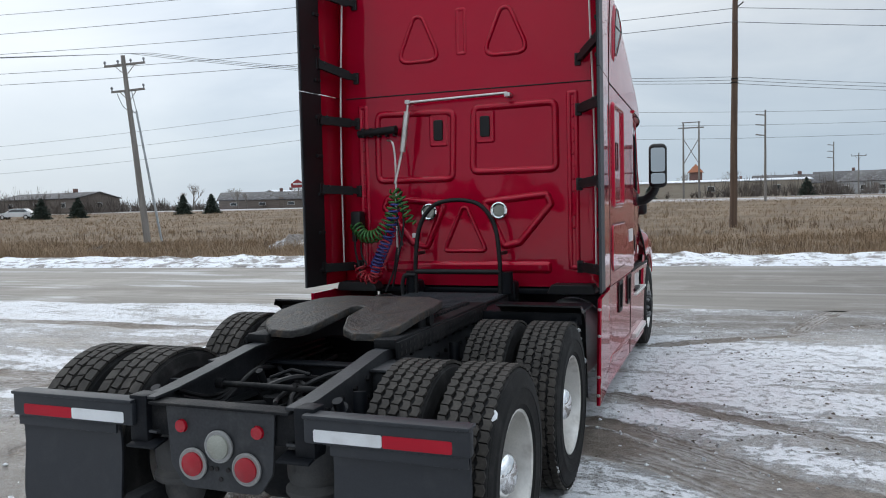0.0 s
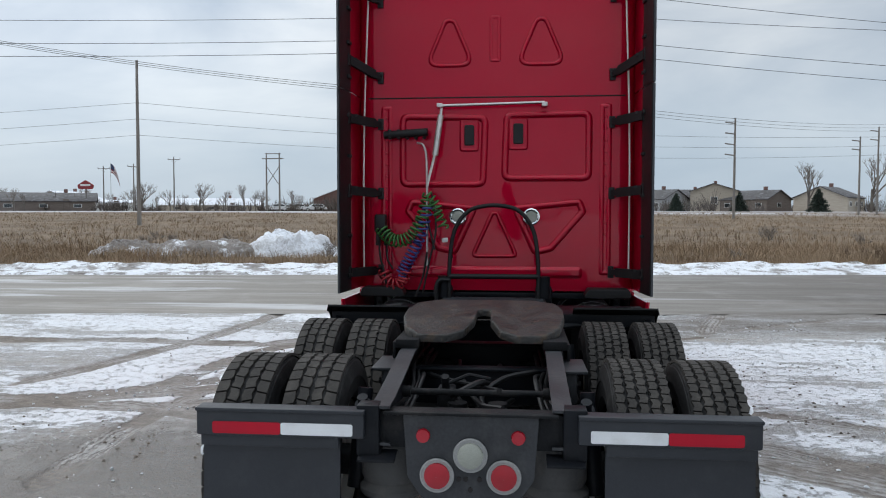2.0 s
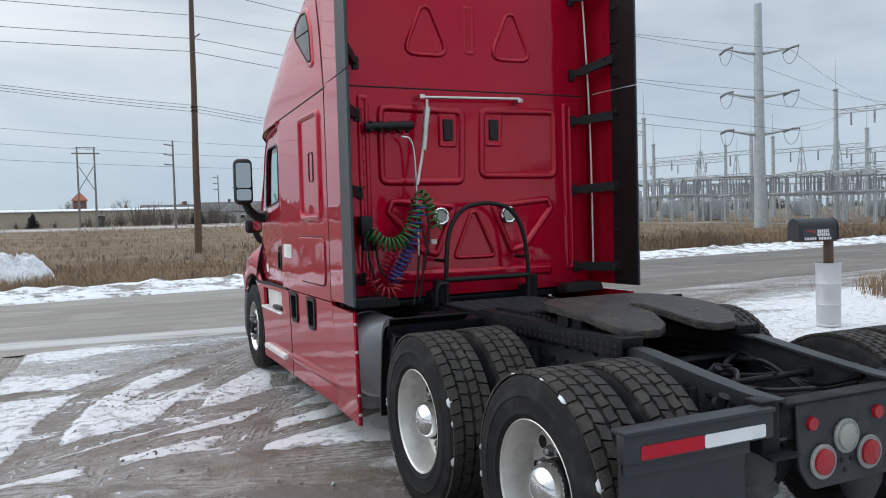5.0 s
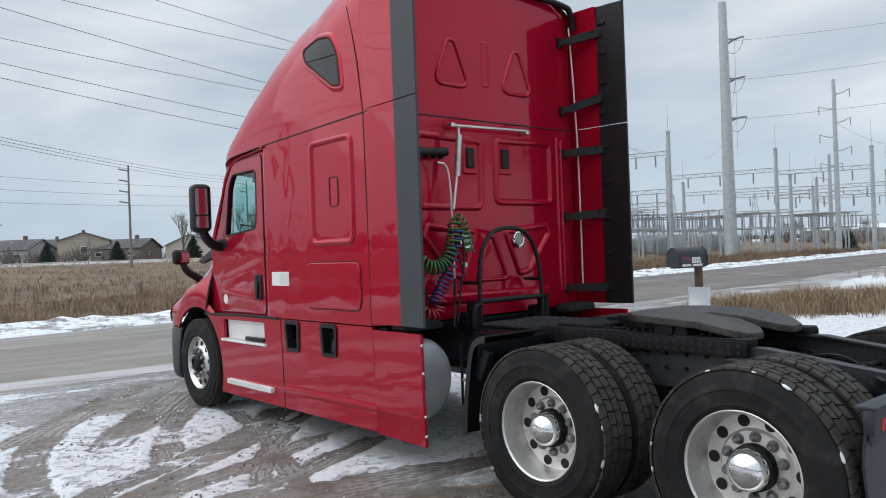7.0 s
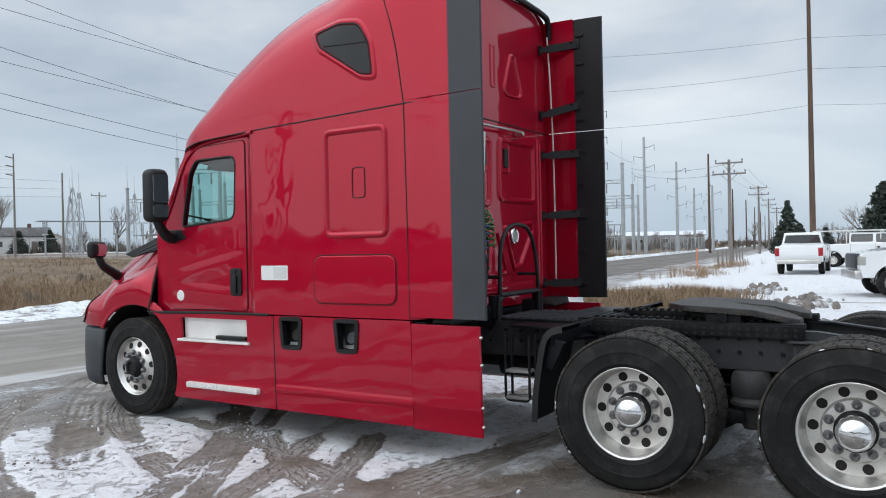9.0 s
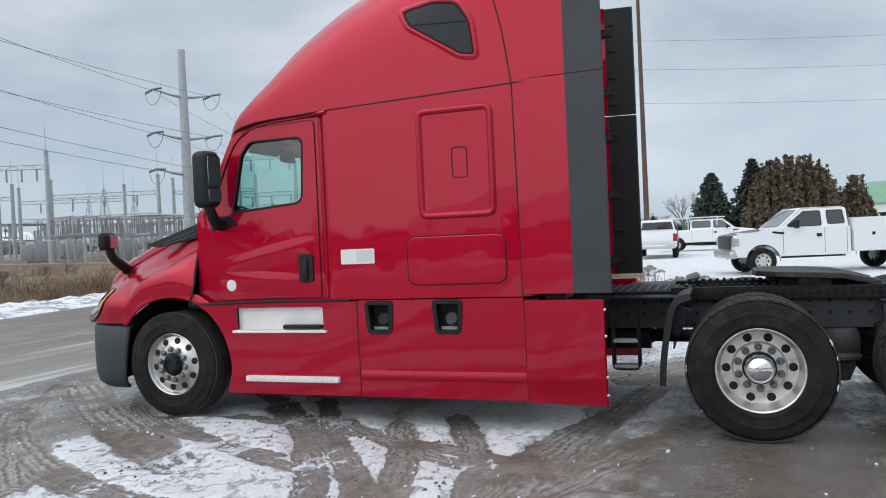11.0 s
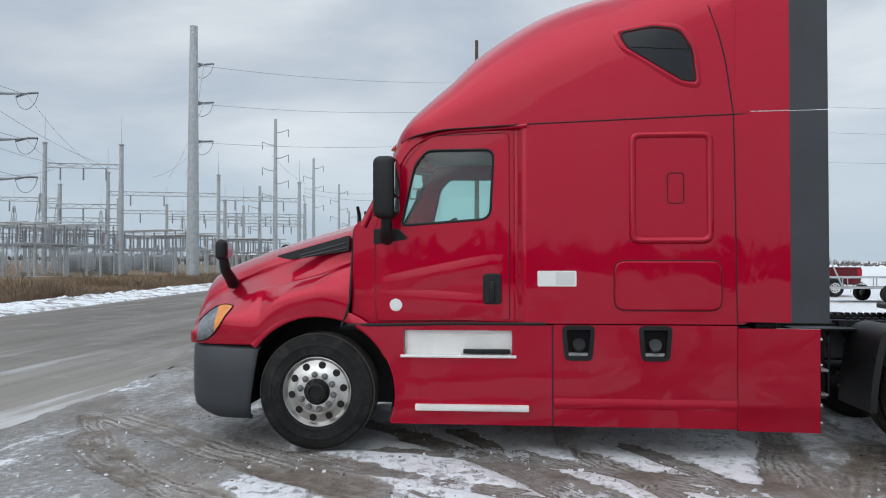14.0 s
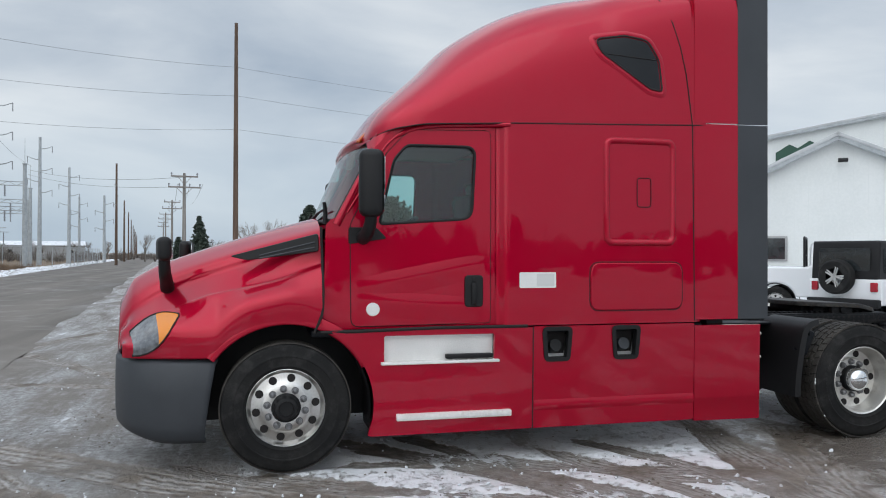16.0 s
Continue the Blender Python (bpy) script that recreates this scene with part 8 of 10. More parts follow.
def breaker(x, y, rz):
    t = thing("transformer", "grey oil transformer with cooling fins and bushings", "transformer", (x, y, base_z(x, y)), rz, group="substation transformers")
    bm = bmesh.new()
    box(bm, (0, 0, 1.2), (2.6, 1.8, 2.2), 0.05)
    part("tank", bm, GALV, t)
    for s in (-1, 1):
        for k in range(7):
            bm = bmesh.new()
            box(bm, (-1.0 + 0.33 * k, s * 1.2, 1.2), (0.08, 0.5, 1.7), 0.02)
            part("cooling_fin", bm, GALV, t)
    for k in range(3):
        bm = bmesh.new()
        stack(bm, -0.8 + 0.8 * k, 0, 2.28, 3.6, 0.15, 8)
        part("bushing", bm, INSUL, t)
    return t


tr = breaker(72, 51, 68)
for x, y in ((64, 70), (78, 58), (90, 54), (70, 84), (84, 74), (98, 62), (58, 76)):
    copy_thing(tr, pose(x, y, base_z(x, y), 0, 0, 68))
# the fence round it
ft = thing("chain_fence", "grey chain-link fence round the substation", "fence", (48, 52, 0))
FP = [(47.5, 104), (50.5, 66), (57, 47), (66, 39.5), (92, 31.5), (126, 34.0)]
posts = []
for (x0, y0), (x1, y1) in zip(FP, FP[1:]):
    n = int(math.hypot(x1 - x0, y1 - y0) / 3)
    for k in range(n):
        f = k / n
        posts.append((x0 + (x1 - x0) * f, y0 + (y1 - y0) * f))
posts.append(FP[-1])
bm = bmesh.new()
cyl(bm, (0, 0, -0.1), (0, 0, 2.4), 0.035, None, 6)
pm = keep(bm, "post", GALV)
for x, y in posts:
    shared("post", pm, ft, (x - 48, y - 52, base_z(x, y)))
bm = bmesh.new()
for (x0, y0), (x1, y1) in zip(posts, posts[1:]):
    for z in (0.1, 2.35):
        cyl(bm, (x0 - 48, y0 - 52, z + base_z(x0, y0)), (x1 - 48, y1 - 52, z + base_z(x1, y1)), 0.025, None, 4, False)
    for k in range(8):
        f = k / 8
        a = Vector((x0 + (x1 - x0) * f - 48, y0 + (y1 - y0) * f - 52, base_z(x0, y0)))
        b = Vector((x0 + (x1 - x0) * (f + 0.2) - 48, y0 + (y1 - y0) * (f + 0.2) - 52, base_z(x0, y0)))
        cyl(bm, a + Vector((0, 0, 0.1)), b + Vector((0, 0, 2.3)), 0.004, None, 3, False)
        cyl(bm, b + Vector((0, 0, 0.1)), a + Vector((0, 0, 2.3)), 0.004, None, 3, False)
mesh_ob = part("wire_mesh", bm, GALV, ft)
mesh_ob["kind"] = "stuff"

# ---- buildings ----
def house(name, label, x, y, w, d, h, rh, rz, wall, roof, overhang=0.4, windows=3, door=True, chimney=True, group="", category="house", z=None):
    t = thing(name, label, category, (x, y, base_z(x, y) if z is None else z), rz, group=group)
    bm = bmesh.new()
    loop = [Vector(p) for p in ((-d / 2, 0), (d / 2, 0), (d / 2, h), (0, h + rh), (-d / 2, h))]
    slab(bm, loop, lambda u, v, k: Vector((k, u, v)), -w / 2, w / 2)
    body = part("wall", bm, wall, t)
    sl = math.hypot(d / 2, rh)
    for s in (-1, 1):
        bm = bmesh.new()
        a = math.degrees(math.atan2(rh, d / 2))
        ext = overhang
        m = Vector((0, s * (d / 4 + ext * 0.25), h + rh / 2 + 0.07 - ext * 0.25 * rh / (d / 2)))
        box(bm, m, (w + 2 * overhang, sl + ext * 0.6, 0.14), 0.02, (-s * a, 0, 0))
        part("roof", bm, roof, t)
    for s in (-1, 1):
        for k in range(windows):
            xx = -w / 2 + w * (k + 0.5) / windows
            bm = bmesh.new()
            box(bm, (xx, s * (d / 2 + 0.01), h * 0.56), (min(1.3, w / windows * 0.5), 0.10, h * 0.36), 0.01)
            fr = part("window", bm, WALLS["white"], t)
            bm = bmesh.new()
            box(bm, (xx, s * (d / 2 + 0.05), h * 0.56), (min(1.15, w / windows * 0.43), 0.06, h * 0.30))
            part("pane", bm, CARGLASS, fr)
        bm = bmesh.new()
        box(bm, (s * (w / 2 + 0.01), 0, h * 0.56), (0.10, 1.3, h * 0.36), 0.01)
        fr = part("window", bm, WALLS["white"], t)
        bm = bmesh.new()
        box(bm, (s * (w / 2 + 0.05), 0, h * 0.56), (0.06, 1.15, h * 0.30))
        part("pane", bm, CARGLASS, fr)
    if door:
        bm = bmesh.new()
        box(bm, (w * 0.22, -d / 2 - 0.02, 1.05), (0.95, 0.08, 2.1), 0.01)
        part("door", bm, WALLS["brown"], t)
    if chimney:
        bm = bmesh.new()
        box(bm, (w * 0.2, 0.3, h + rh + 0.2), (0.6, 0.6, 1.2), 0.03)
        part("chimney", bm, WALLS["brick"], t)
    return t


HOUSES = [(-33, 148, 12, 14, 3.6, 3.0, 8, "brick", "snowy"), (-20, 158, 11, 8, 2.6, 1.6, 0, "brown", "snowy"), (-65, 101, 16, 10, 1.9, 1.7, -42, "brown", "dark"), (-65.2, 115.6, 13, 8, 1.9, 0.6, 28, "white", "snowy"),
          (-86, 82, 20, 9, 2.8, 1.2, 30, "brown", "dark"), (-100, 70, 16, 9, 3.0, 1.2, 30, "white", "snowy"), (20, 150, 11, 9, 3.6, 2.4, -4, "brown", "dark"), (13, 146, 9, 8, 3.2, 2.2, 5, "brown", "dark"), (32, 148, 10, 9, 3.8, 2.2, 8, "grey", "dark"),
          (22, 126, 11, 9, 2.8, 2.2, -10, "brown", "dark"), (31.5, 125, 10, 9, 4.6, 1.7, -12, "beige", "dark"), (10, 132, 12, 9, 2.8, 2.0, 4, "brown", "dark"), (44, 113, 10, 9, 2.8, 2.2, -18, "beige", "dark"), (55, 110, 10, 8, 3.4, 1.8, -22, "white", "dark"), (36, 120, 10, 8, 2.6, 2.0, -15, "brown", "dark"),
          (66, 122, 13, 9, 3.2, 2.0, -25, "white", "snowy"), (2, 150, 10, 9, 3.0, 1.8, 0, "grey", "snowy"), (-78, 128, 14, 9, 3, 2, 20, "beige", "snowy"), (88, 116, 14, 9, 3.4, 2, -30, "grey", "snowy"), (-56.2, 137.5, 22, 9, 1.7, 1.8, 57, "brown", "snowy")]
for k, (x, y, w, d, h, rh, rz, wl_, rf) in enumerate(HOUSES):
    rz += (84, 0, 70, 0, -35)[k % 5]
    if wl_ == "brown":
        wl_ = ("brown", "grey", "brown", "beige")[k % 4]
    x, y, w, d, h, rh = x * 1.28, y * 1.28, w * 1.0, d * 1.0, h * 0.88, rh * 0.88
    house("house", {"brick": "red brick house", "brown": "low brown house", "white": "white sided house", "beige": "beige sided house", "grey": "grey house"}[wl_] + (" with a snow-covered roof across the field" if rf == "snowy" else " with a dark roof across the field"), x, y, w, d, h, rh, rz, WALLS[wl_], ROOFS[rf], group="houses across the field")
house("warehouse", "long low pale warehouse with a snowy flat roof", -1, 162, 34, 16, 3.0, 0.5, -1, WALLS["beige"], ROOFS["snowy"], windows=3, chimney=False, category="warehouse")
house("warehouse", "long low grey metal shed beyond the substation", 187, 67, 36, 16, 3.0, 1.0, 104, WALLS["grey"], ROOFS["snowy"], windows=6, chimney=False, category="warehouse")
# brick tower with an orange roof
t = thing("water_tower", "small brick tower with an orange pyramid roof", "tower", (-4.9, 180, base_z(-4.9, 180)))
t.scale = (1.2, 1.2, 1.16)
bm = bmesh.new()
box(bm, (0, 0, 2.5), (2.2, 2.2, 5.2), 0.05)
part("wall", bm, WALLS["brick"], t)
bm = bmesh.new()
loft(bm, [[Vector((sx * 1.4, sy * 1.4, 5.0)) for sx, sy in ((-1, -1), (1, -1), (1, 1), (-1, 1))], [Vector((sx * 0.05, sy * 0.05, 6.6)) for sx, sy in ((-1, -1), (1, -1), (1, 1), (-1, 1))]], True, True)
part("roof", bm, ROOFS["orange"], t)
# roadside sign and flag far off
t = thing("road_sign", "red shield-shaped business sign on a pole", "sign", (-75.7, 129.4, base_z(-75.7, 129.4)))
bm = bmesh.new()
cyl(bm, (0, 0, 0), (0, 0, 4.5), 0.12, None, 8)
part("post", bm, POLEGREY, t)
bm = bmesh.new()
slab(bm, rounded([(-1.3, 3.9), (1.3, 3.9), (1.5, 4.6), (0, 5.5), (-1.5, 4.6)], 0.3), lambda u, v, h: Vector((u, -h, v)), 0, 0.25)
part("board", bm, SIGNRED, t)
bm = bmesh.new()
box(bm, (0, -0.27, 4.6), (1.9, 0.03, 0.35), 0.01)
part("sign_bar", bm, WALLS["white"], t)
t = thing("flagpole", "flagpole with a drooping striped flag", "flagpole", (-72.2, 131.4, base_z(-72.2, 131.4)), 28)
bm = bmesh.new()
cyl(bm, (0, 0, 0), (0, 0, 8.6), 0.06, 0.035, 8)
part("pole", bm, GALV, t)
flag_at = lambda u, v: Vector((0.05 + 1.25 * u + 0.25 * v * u, 0.12 * math.sin(u * 7 + v * 2), 8.5 - 2.3 * u * u - 1.6 * v - 0.25 * u))
for k in range(7):
    bm = bmesh.new()
    grid_sheet(bm, np.linspace(0.4 if k < 4 else 0, 1, 8), (k / 7, (k + 1) / 7), flag_at)
    part("stripe", bm, WALLS["white"] if k % 2 else FLAGRED, t)
bm = bmesh.new()
grid_sheet(bm, np.linspace(0, 0.4, 5), (0, 2 / 7, 4 / 7), flag_at)
part("canton", bm, FLAGBLUE, t, "dark blue flag corner")
# green-roofed house beyond the lot
house("house", "white house with a green metal roof", 74.4, -12.6, 7.6, 6.5, 3.0, 1.95, 77, WALLS["white"], ROOFS["green"], windows=3, chimney=False, z=-0.1)

# white metal-clad company building
def shed(x, y, w, d, h, rh, rz, label, sign=False, open_bay=False):
    t = thing("metal_building", label, "building", (x, y, 0), rz)
    bm = bmesh.new()
    loop = [Vector(p) for p in ((-w / 2, 0), (w / 2, 0), (w / 2, h), (0, h + rh), (-w / 2, h))]
    face = lambda u, v, k: Vector((u, -k, v))
    slab(bm, loop, face, -d, -6.0 if open_bay else 0)
    part("wall", bm, METALWALL, t)
    if open_bay:
        u0, u1, top = open_bay
        bm = bmesh.new()
        hole = [Vector(p) for p in ((u0, 0.02), (u1, 0.02), (u1, top), (u0, top))]
        ring_star(bm, resample(loop, 120), resample(hole, 60), ((u0 + u1) / 2, top / 2), face, -0.25, 0.0)
        part("front_wall", bm, METALWALL, t)
        for s in (-1, 1):
            bm = bmesh.new()
            box(bm, (s * (w / 2 - 0.12), 3.1, h / 2), (0.22, 5.7, h - 0.02))
            part("side_wall", bm, METALWALL, t)
        bm = bmesh.new()
        box(bm, (u1 + 0.35, -0.10, h / 2 - 0.1), (0.16, 0.14, h - 0.4), 0.02)
        part("downpipe", bm, GALV, t, "grey downpipe")
    # standing ribs of the cladding
    ribs = bmesh.new()
    box(ribs, (0, 0, 0.5), (0.03, 0.008, 1.0))
    rm = keep(ribs, "wall_rib", METALWALL)
    n = int(w / 0.6)
    for k in range(n + 1):
        u = -w / 2 + w * k / n
        if open_bay and open_bay[0] - 0.1 < u < open_bay[1] + 0.1:
            continue
        ob = shared("wall_rib", rm, t, (u, -0.004, 0))
        ob.scale = (1, 1, h + rh * (1 - abs(u) / (w / 2)) - 0.05)
    sl = math.hypot(w / 2, rh)
    a = math.degrees(math.atan2(rh, w / 2))
    for s in (-1, 1):
        bm = bmesh.new()
        box(bm, (s * (w / 4 + 0.1), d / 2 - 0.15, h + rh / 2 + 0.05), (sl + 0.4, d + 0.7, 0.16), 0.02, (0, s * a, 0))
        part("roof", bm, ROOFS["metal"], t)
        bm = bmesh.new()
        box(bm, (s * (w / 4 + 0.1), -0.42, h + rh / 2 - 0.08), (sl + 0.4, 0.10, 0.30), 0.02, (0, s * a, 0))
        part("fascia", bm, GALV, t)
    return t


sb = shed(23.2, -16.3, 13.6, 16.0, 3.9, 3.2, -131, "white ribbed metal building with a gable front")
bm = bmesh.new()
box(bm, (0.2, -0.30, 6.0), (0.10, 0.5, 0.10), 0.02)
box(bm, (0.2, -0.62, 5.95), (0.42, 0.22, 0.14), 0.03, (-15, 0, 0))
part("flood_lamp", bm, BLACKPLASTIC, sb, "black wall flood lamp")
for u in (-4.4, -2.75):
    bm = bmesh.new()
    box(bm, (u, -0.04, 1.92), (1.2, 0.12, 1.2), 0.02)
    fr = part("window", bm, WALLS["grey"], sb)
    bm = bmesh.new()
    box(bm, (u, -0.08, 1.92), (1.0, 0.08, 1.0))
    part("pane", bm, CARGLASS, fr)
bb = shed(38.0, -38.3, 43.0, 22.0, 9.8, 2.8, -137, "tall white metal hall with an open bay and green sign", open_bay=(-18.5, -13.0, 8.7))
bm = bmesh.new()
prof = [(-1.9, 0), (1.9, 0), (1.9, 0.8), (1.3, 1.15), (0.8, 0.9), (0.1, 1.35), (-0.6, 0.95), (-1.1, 1.2), (-1.9, 0.75)]
slab(bm, [Vector((a * 1.25 - 9.0, b * 1.35 + 8.75)) for a, b in prof], lambda u, v, k: Vector((u, -k, v)), 0.04, 0.12)
sg = part("sign_board", bm, SIGNGREEN, bb, "dark green mountain-shaped sign")
bm = bmesh.new()
box(bm, (-9.0, -0.14, 9.3), (3.9, 0.03, 0.42), 0.02, (0, -6, 0))
part("sign_bar", bm, WALLS["white"], sg, "white lettering bar")

# ---- trees and grass ----
def tufts(rng, centres, sizes, flat=0.5):
    """Many small leaf triangles, two to a tuft."""
    v, f = [], []
    for c, s in zip(centres, sizes):
        for k in range(2):
            a = rng.normal(size=3)
            a /= np.linalg.norm(a)
            b = rng.normal(size=3)
            b[2] *= flat
            b -= a * a.dot(b)
            b /= np.linalg.norm(b)
            i = len(v)
            v += [tuple(c - a * s), tuple(c + a * s * 0.6 + b * s * 0.55), tuple(c + a * s * 0.6 - b * s * 0.55)]
            f.append((i, i + 1, i + 2))
    return v, f


def conifer_thing(x, y, h, spread_r, seed, label, material, dense=1.0, droop=0.25):
    rng = np.random.default_rng(seed)
    t = thing("conifer_tree", label, "tree", (x, y, base_z(x, y)), group="conifers")
    bm = bmesh.new()
    cyl(bm, (0, 0, -0.1), (0, 0, h * 0.95), 0.14 + h * 0.012, 0.03, 10)
    part("trunk", bm, BARK, t)
    cs, ss = [], []
    levels = int(16 + h * 1.6)
    for i in range(levels):
        f = i / levels
        z = h * (0.06 + 0.92 * f)
        r = spread_r * (1 - f) ** 0.85 * rng.uniform(0.8, 1.12) + 0.12
        n = int((9 + 12 * (1 - f)) * dense)
        for k in range(n):
            a = rng.uniform(0, 2 * math.pi)
            rr = r * rng.uniform(0.72, 1.1)
            m = int(4 + 9 * rr / max(spread_r, 0.1))
            for j in range(m):
                q = (j + 0.6) / m
                p = np.array((math.cos(a) * rr * q, math.sin(a) * rr * q, z - droop * rr * q * q + 0.10 * rr * q ** 3))
                cs.append(p + rng.normal(size=3) * 0.05 * (0.4 + rr * 0.3))
                ss.append(rng.uniform(0.12, 0.24) * (0.7 + 0.06 * h))
    v, fc = tufts(rng, cs, ss)
    shared("crown", raw_mesh("crown", v, fc, material), t)
    return t


def bush_thing(x, y, h, r, seed, label, material, category="tree", pointed=False):
    """A dense upright evergreen made of many columns of foliage."""
    rng = np.random.default_rng(seed)
    t = thing("juniper_tree", label, category, (x, y, base_z(x, y)), group="junipers")
    bm = bmesh.new()
    cyl(bm, (0, 0, -0.1), (0, 0, h * 0.7), 0.16, 0.05, 8)
    part("trunk", bm, BARK, t)
    cs, ss = [], []
    # columns of foliage that stand close together under a domed outline
    for k in range(int(75 * r)):
        a, q = rng.uniform(0, 2 * math.pi), math.sqrt(rng.uniform(0.02, 1))
        px, py = math.cos(a) * r * q, math.sin(a) * r * q
        top = h * (1 - q ** 2.6) ** 0.5 * rng.uniform(0.90, 1.06) if not pointed else h * (1 - 0.92 * q ** 1.3) * rng.uniform(0.92, 1.05)
        n = max(int(24 * top / h), 4)
        for j in range(n):
            z = top * (j + 1) / n
            w = 0.36 * (1 - 0.72 * (j / n))
            for _ in range(5):
                cs.append(np.array((px, py, z)) + rng.normal(size=3) * np.array((w, w, w * 1.6)) * 0.55)
                ss.append(rng.uniform(0.11, 0.22))
    v, fc = tufts(rng, cs, ss)
    shared("crown", raw_mesh("crown", v, fc, material), t)
    return t


conifer_thing(58.9, 5.4, 6.0, 2.7, 1, "dark green spruce tree beside the lot", CONIFER, 2.6)
conifer_thing(60.9, 2.2, 7.1, 2.6, 2, "tall blue-green spruce tree beside the lot", CONIFER, 2.6)
bush_thing(56.7, -0.4, 6.4, 3.75, 3, "broad domed brownish juniper tree beside the lot", JUNIPER)
bush_thing(58.2, -4.8, 5.5, 1.75, 5, "pointed brownish juniper tree", JUNIPER, pointed=True)
far_c = conifer_thing(92, 16.5, 6.5, 1.9, 6, "dark spruce tree near the road", CONIFER)
for x, y, s in ((110, 17.5, 0.9), (104, 44, 0.6), (97, 13, 0.7), (126, 22, 1.0), (-80, 74, 0.62), (-77, 77, 0.62), (-66, 84, 0.6), (-63, 86, 0.6), (36, 128, 0.7), (58, 118, 0.8), (14, 140, 0.7), (27, 133, 0.7), (70, 130, 0.9), (-12, 150, 0.6), (46, 122, 0.8)):
    c = copy_thing(far_c, pose(x, y, base_z(x, y), 0, 0, x * 37 % 360))
    c.scale = (s * 1.15, s * 1.15, s * 0.7)
    c["label"] = "distant dark spruce tree"
# trees mirrored in the truck's flank, behind the walked line
for k, (x, y, s) in enumerate(((-40, 8, 0.9), (-42, 12, 1.15), (-41, -6, 1.1), (-44, -12, 0.9), (-40, -22, 1.1), (-46, -30, 1.2), (-30, -38, 1.0), (-16, -44, 1.1), (0, -46, 1.2), (14, -42, 1.0))):
    c = copy_thing(far_c, pose(x, y, base_z(x, y), 0, 0, k * 71 % 360))
    c.scale = (s * 0.85, s * 0.85, s * 0.55)
    c["label"] = "dark spruce tree beside the yard"


def bare_tree(x, y, h, seed, label="bare deciduous tree across the field"):
    rr = random.Random(seed)
    t = thing("bare_tree", label, "tree", (x, y, base_z(x, y)), group="bare trees")
    bm, bt = bmesh.new(), bmesh.new()

    def grow(p, d, L, r, depth):
        q = p + d * L
        cyl(bm if depth < 2 else bt, p, q, r, r * 0.62, 5 if depth < 2 else 3, False)
        if depth == 5:
            return
        for k in range(3 if depth else 4):
            e = (d + Vector((rr.uniform(-1, 1), rr.uniform(-1, 1), rr.uniform(-0.15, 0.6))) * 0.62).normalized()
            grow(p + d * L * rr.uniform(0.55, 1.0), e, L * rr.uniform(0.58, 0.8), r * 0.55, depth + 1)

    grow(Vector((0, 0, -0.1)), Vector((0, 0, 1)), h * 0.30, h * 0.022, 0)
    part("trunk", bm, BARK, t)
    part("crown", bt, TWIG, t)
    return t


bt0 = bare_tree(-58, 160, 8, 1)
bt1 = bare_tree(-70, 165, 9, 2)
rnd = random.Random(23)
for k in range(150):
    a = radians(rnd.uniform(-100, 62))
    d = rnd.uniform(140, 235)
    x, y = -d * math.sin(a), d * math.cos(a)
    if 40 < x < 130 and y < 112:
        continue
    c = copy_thing(rnd.choice((bt0, bt1)), pose(x, y, base_z(x, y), 0, 0, rnd.uniform(0, 360)))
    s = rnd.uniform(0.5, 0.9)
    c.scale = (s, s, s)
for x, y, s in ((52, 118, 1.3), (58, 124, 1.4), (46, 126, 1.2), (80, 126, 1.3), (104, 8, 1.0), (118, 10, 1.0), (96, 5, 0.8)):
    c = copy_thing(bt1, pose(x, y, base_z(x, y), 0, 0, x * 13))
    c.scale = (s, s, s)

for k in range(26):
    x = rnd.uniform(-40, 70)
    y = road_far(x) + rnd.uniform(4, 26)
    c = copy_thing(rnd.choice((bt0, bt1)), pose(x, y, base_z(x, y) - 0.5, 0, 0, rnd.uniform(0, 360)))
    s = rnd.uniform(0.13, 0.24)
    c.name, c["label"], c["category"], c["group"] = "bare_shrub", "low bare reddish-brown shrub in the dry grass", "shrub", "bare shrubs"
    c.scale = (s * 1.5, s * 1.5, s)

# leafless scrub: fans of thin twigs
def twig_mesh(rng, bushes, twigs, width):
    v, f = [], []
    for x, y, z, h, r in bushes:
        for k in range(twigs):
            a, q = rng.uniform(0, 2 * math.pi), rng.uniform(0, 1) ** 0.6
            c, sn = math.cos(a), math.sin(a)
            top = h * (1 - 0.55 * q * q) * rng.uniform(0.55, 1.05)
            bx, by = x + c * r * q * 0.25, y + sn * r * q * 0.25
            tx, ty = x + c * r * q, y + sn * r * q
            w, o = width * rng.uniform(0.6, 1.4), rng.uniform(0, math.pi)
            ox, oy = math.cos(o) * w, math.sin(o) * w
            lo = h * 0.35 * q * rng.uniform(0, 1)
            i = len(v)
            v += [(bx - ox, by - oy, z + lo), (bx + ox, by + oy, z + lo), (tx + ox * 0.5, ty + oy * 0.5, z + top), (tx - ox * 0.5, ty - oy * 0.5, z + top)]
            f.append((i, i + 1, i + 2, i + 3))
    return v, f


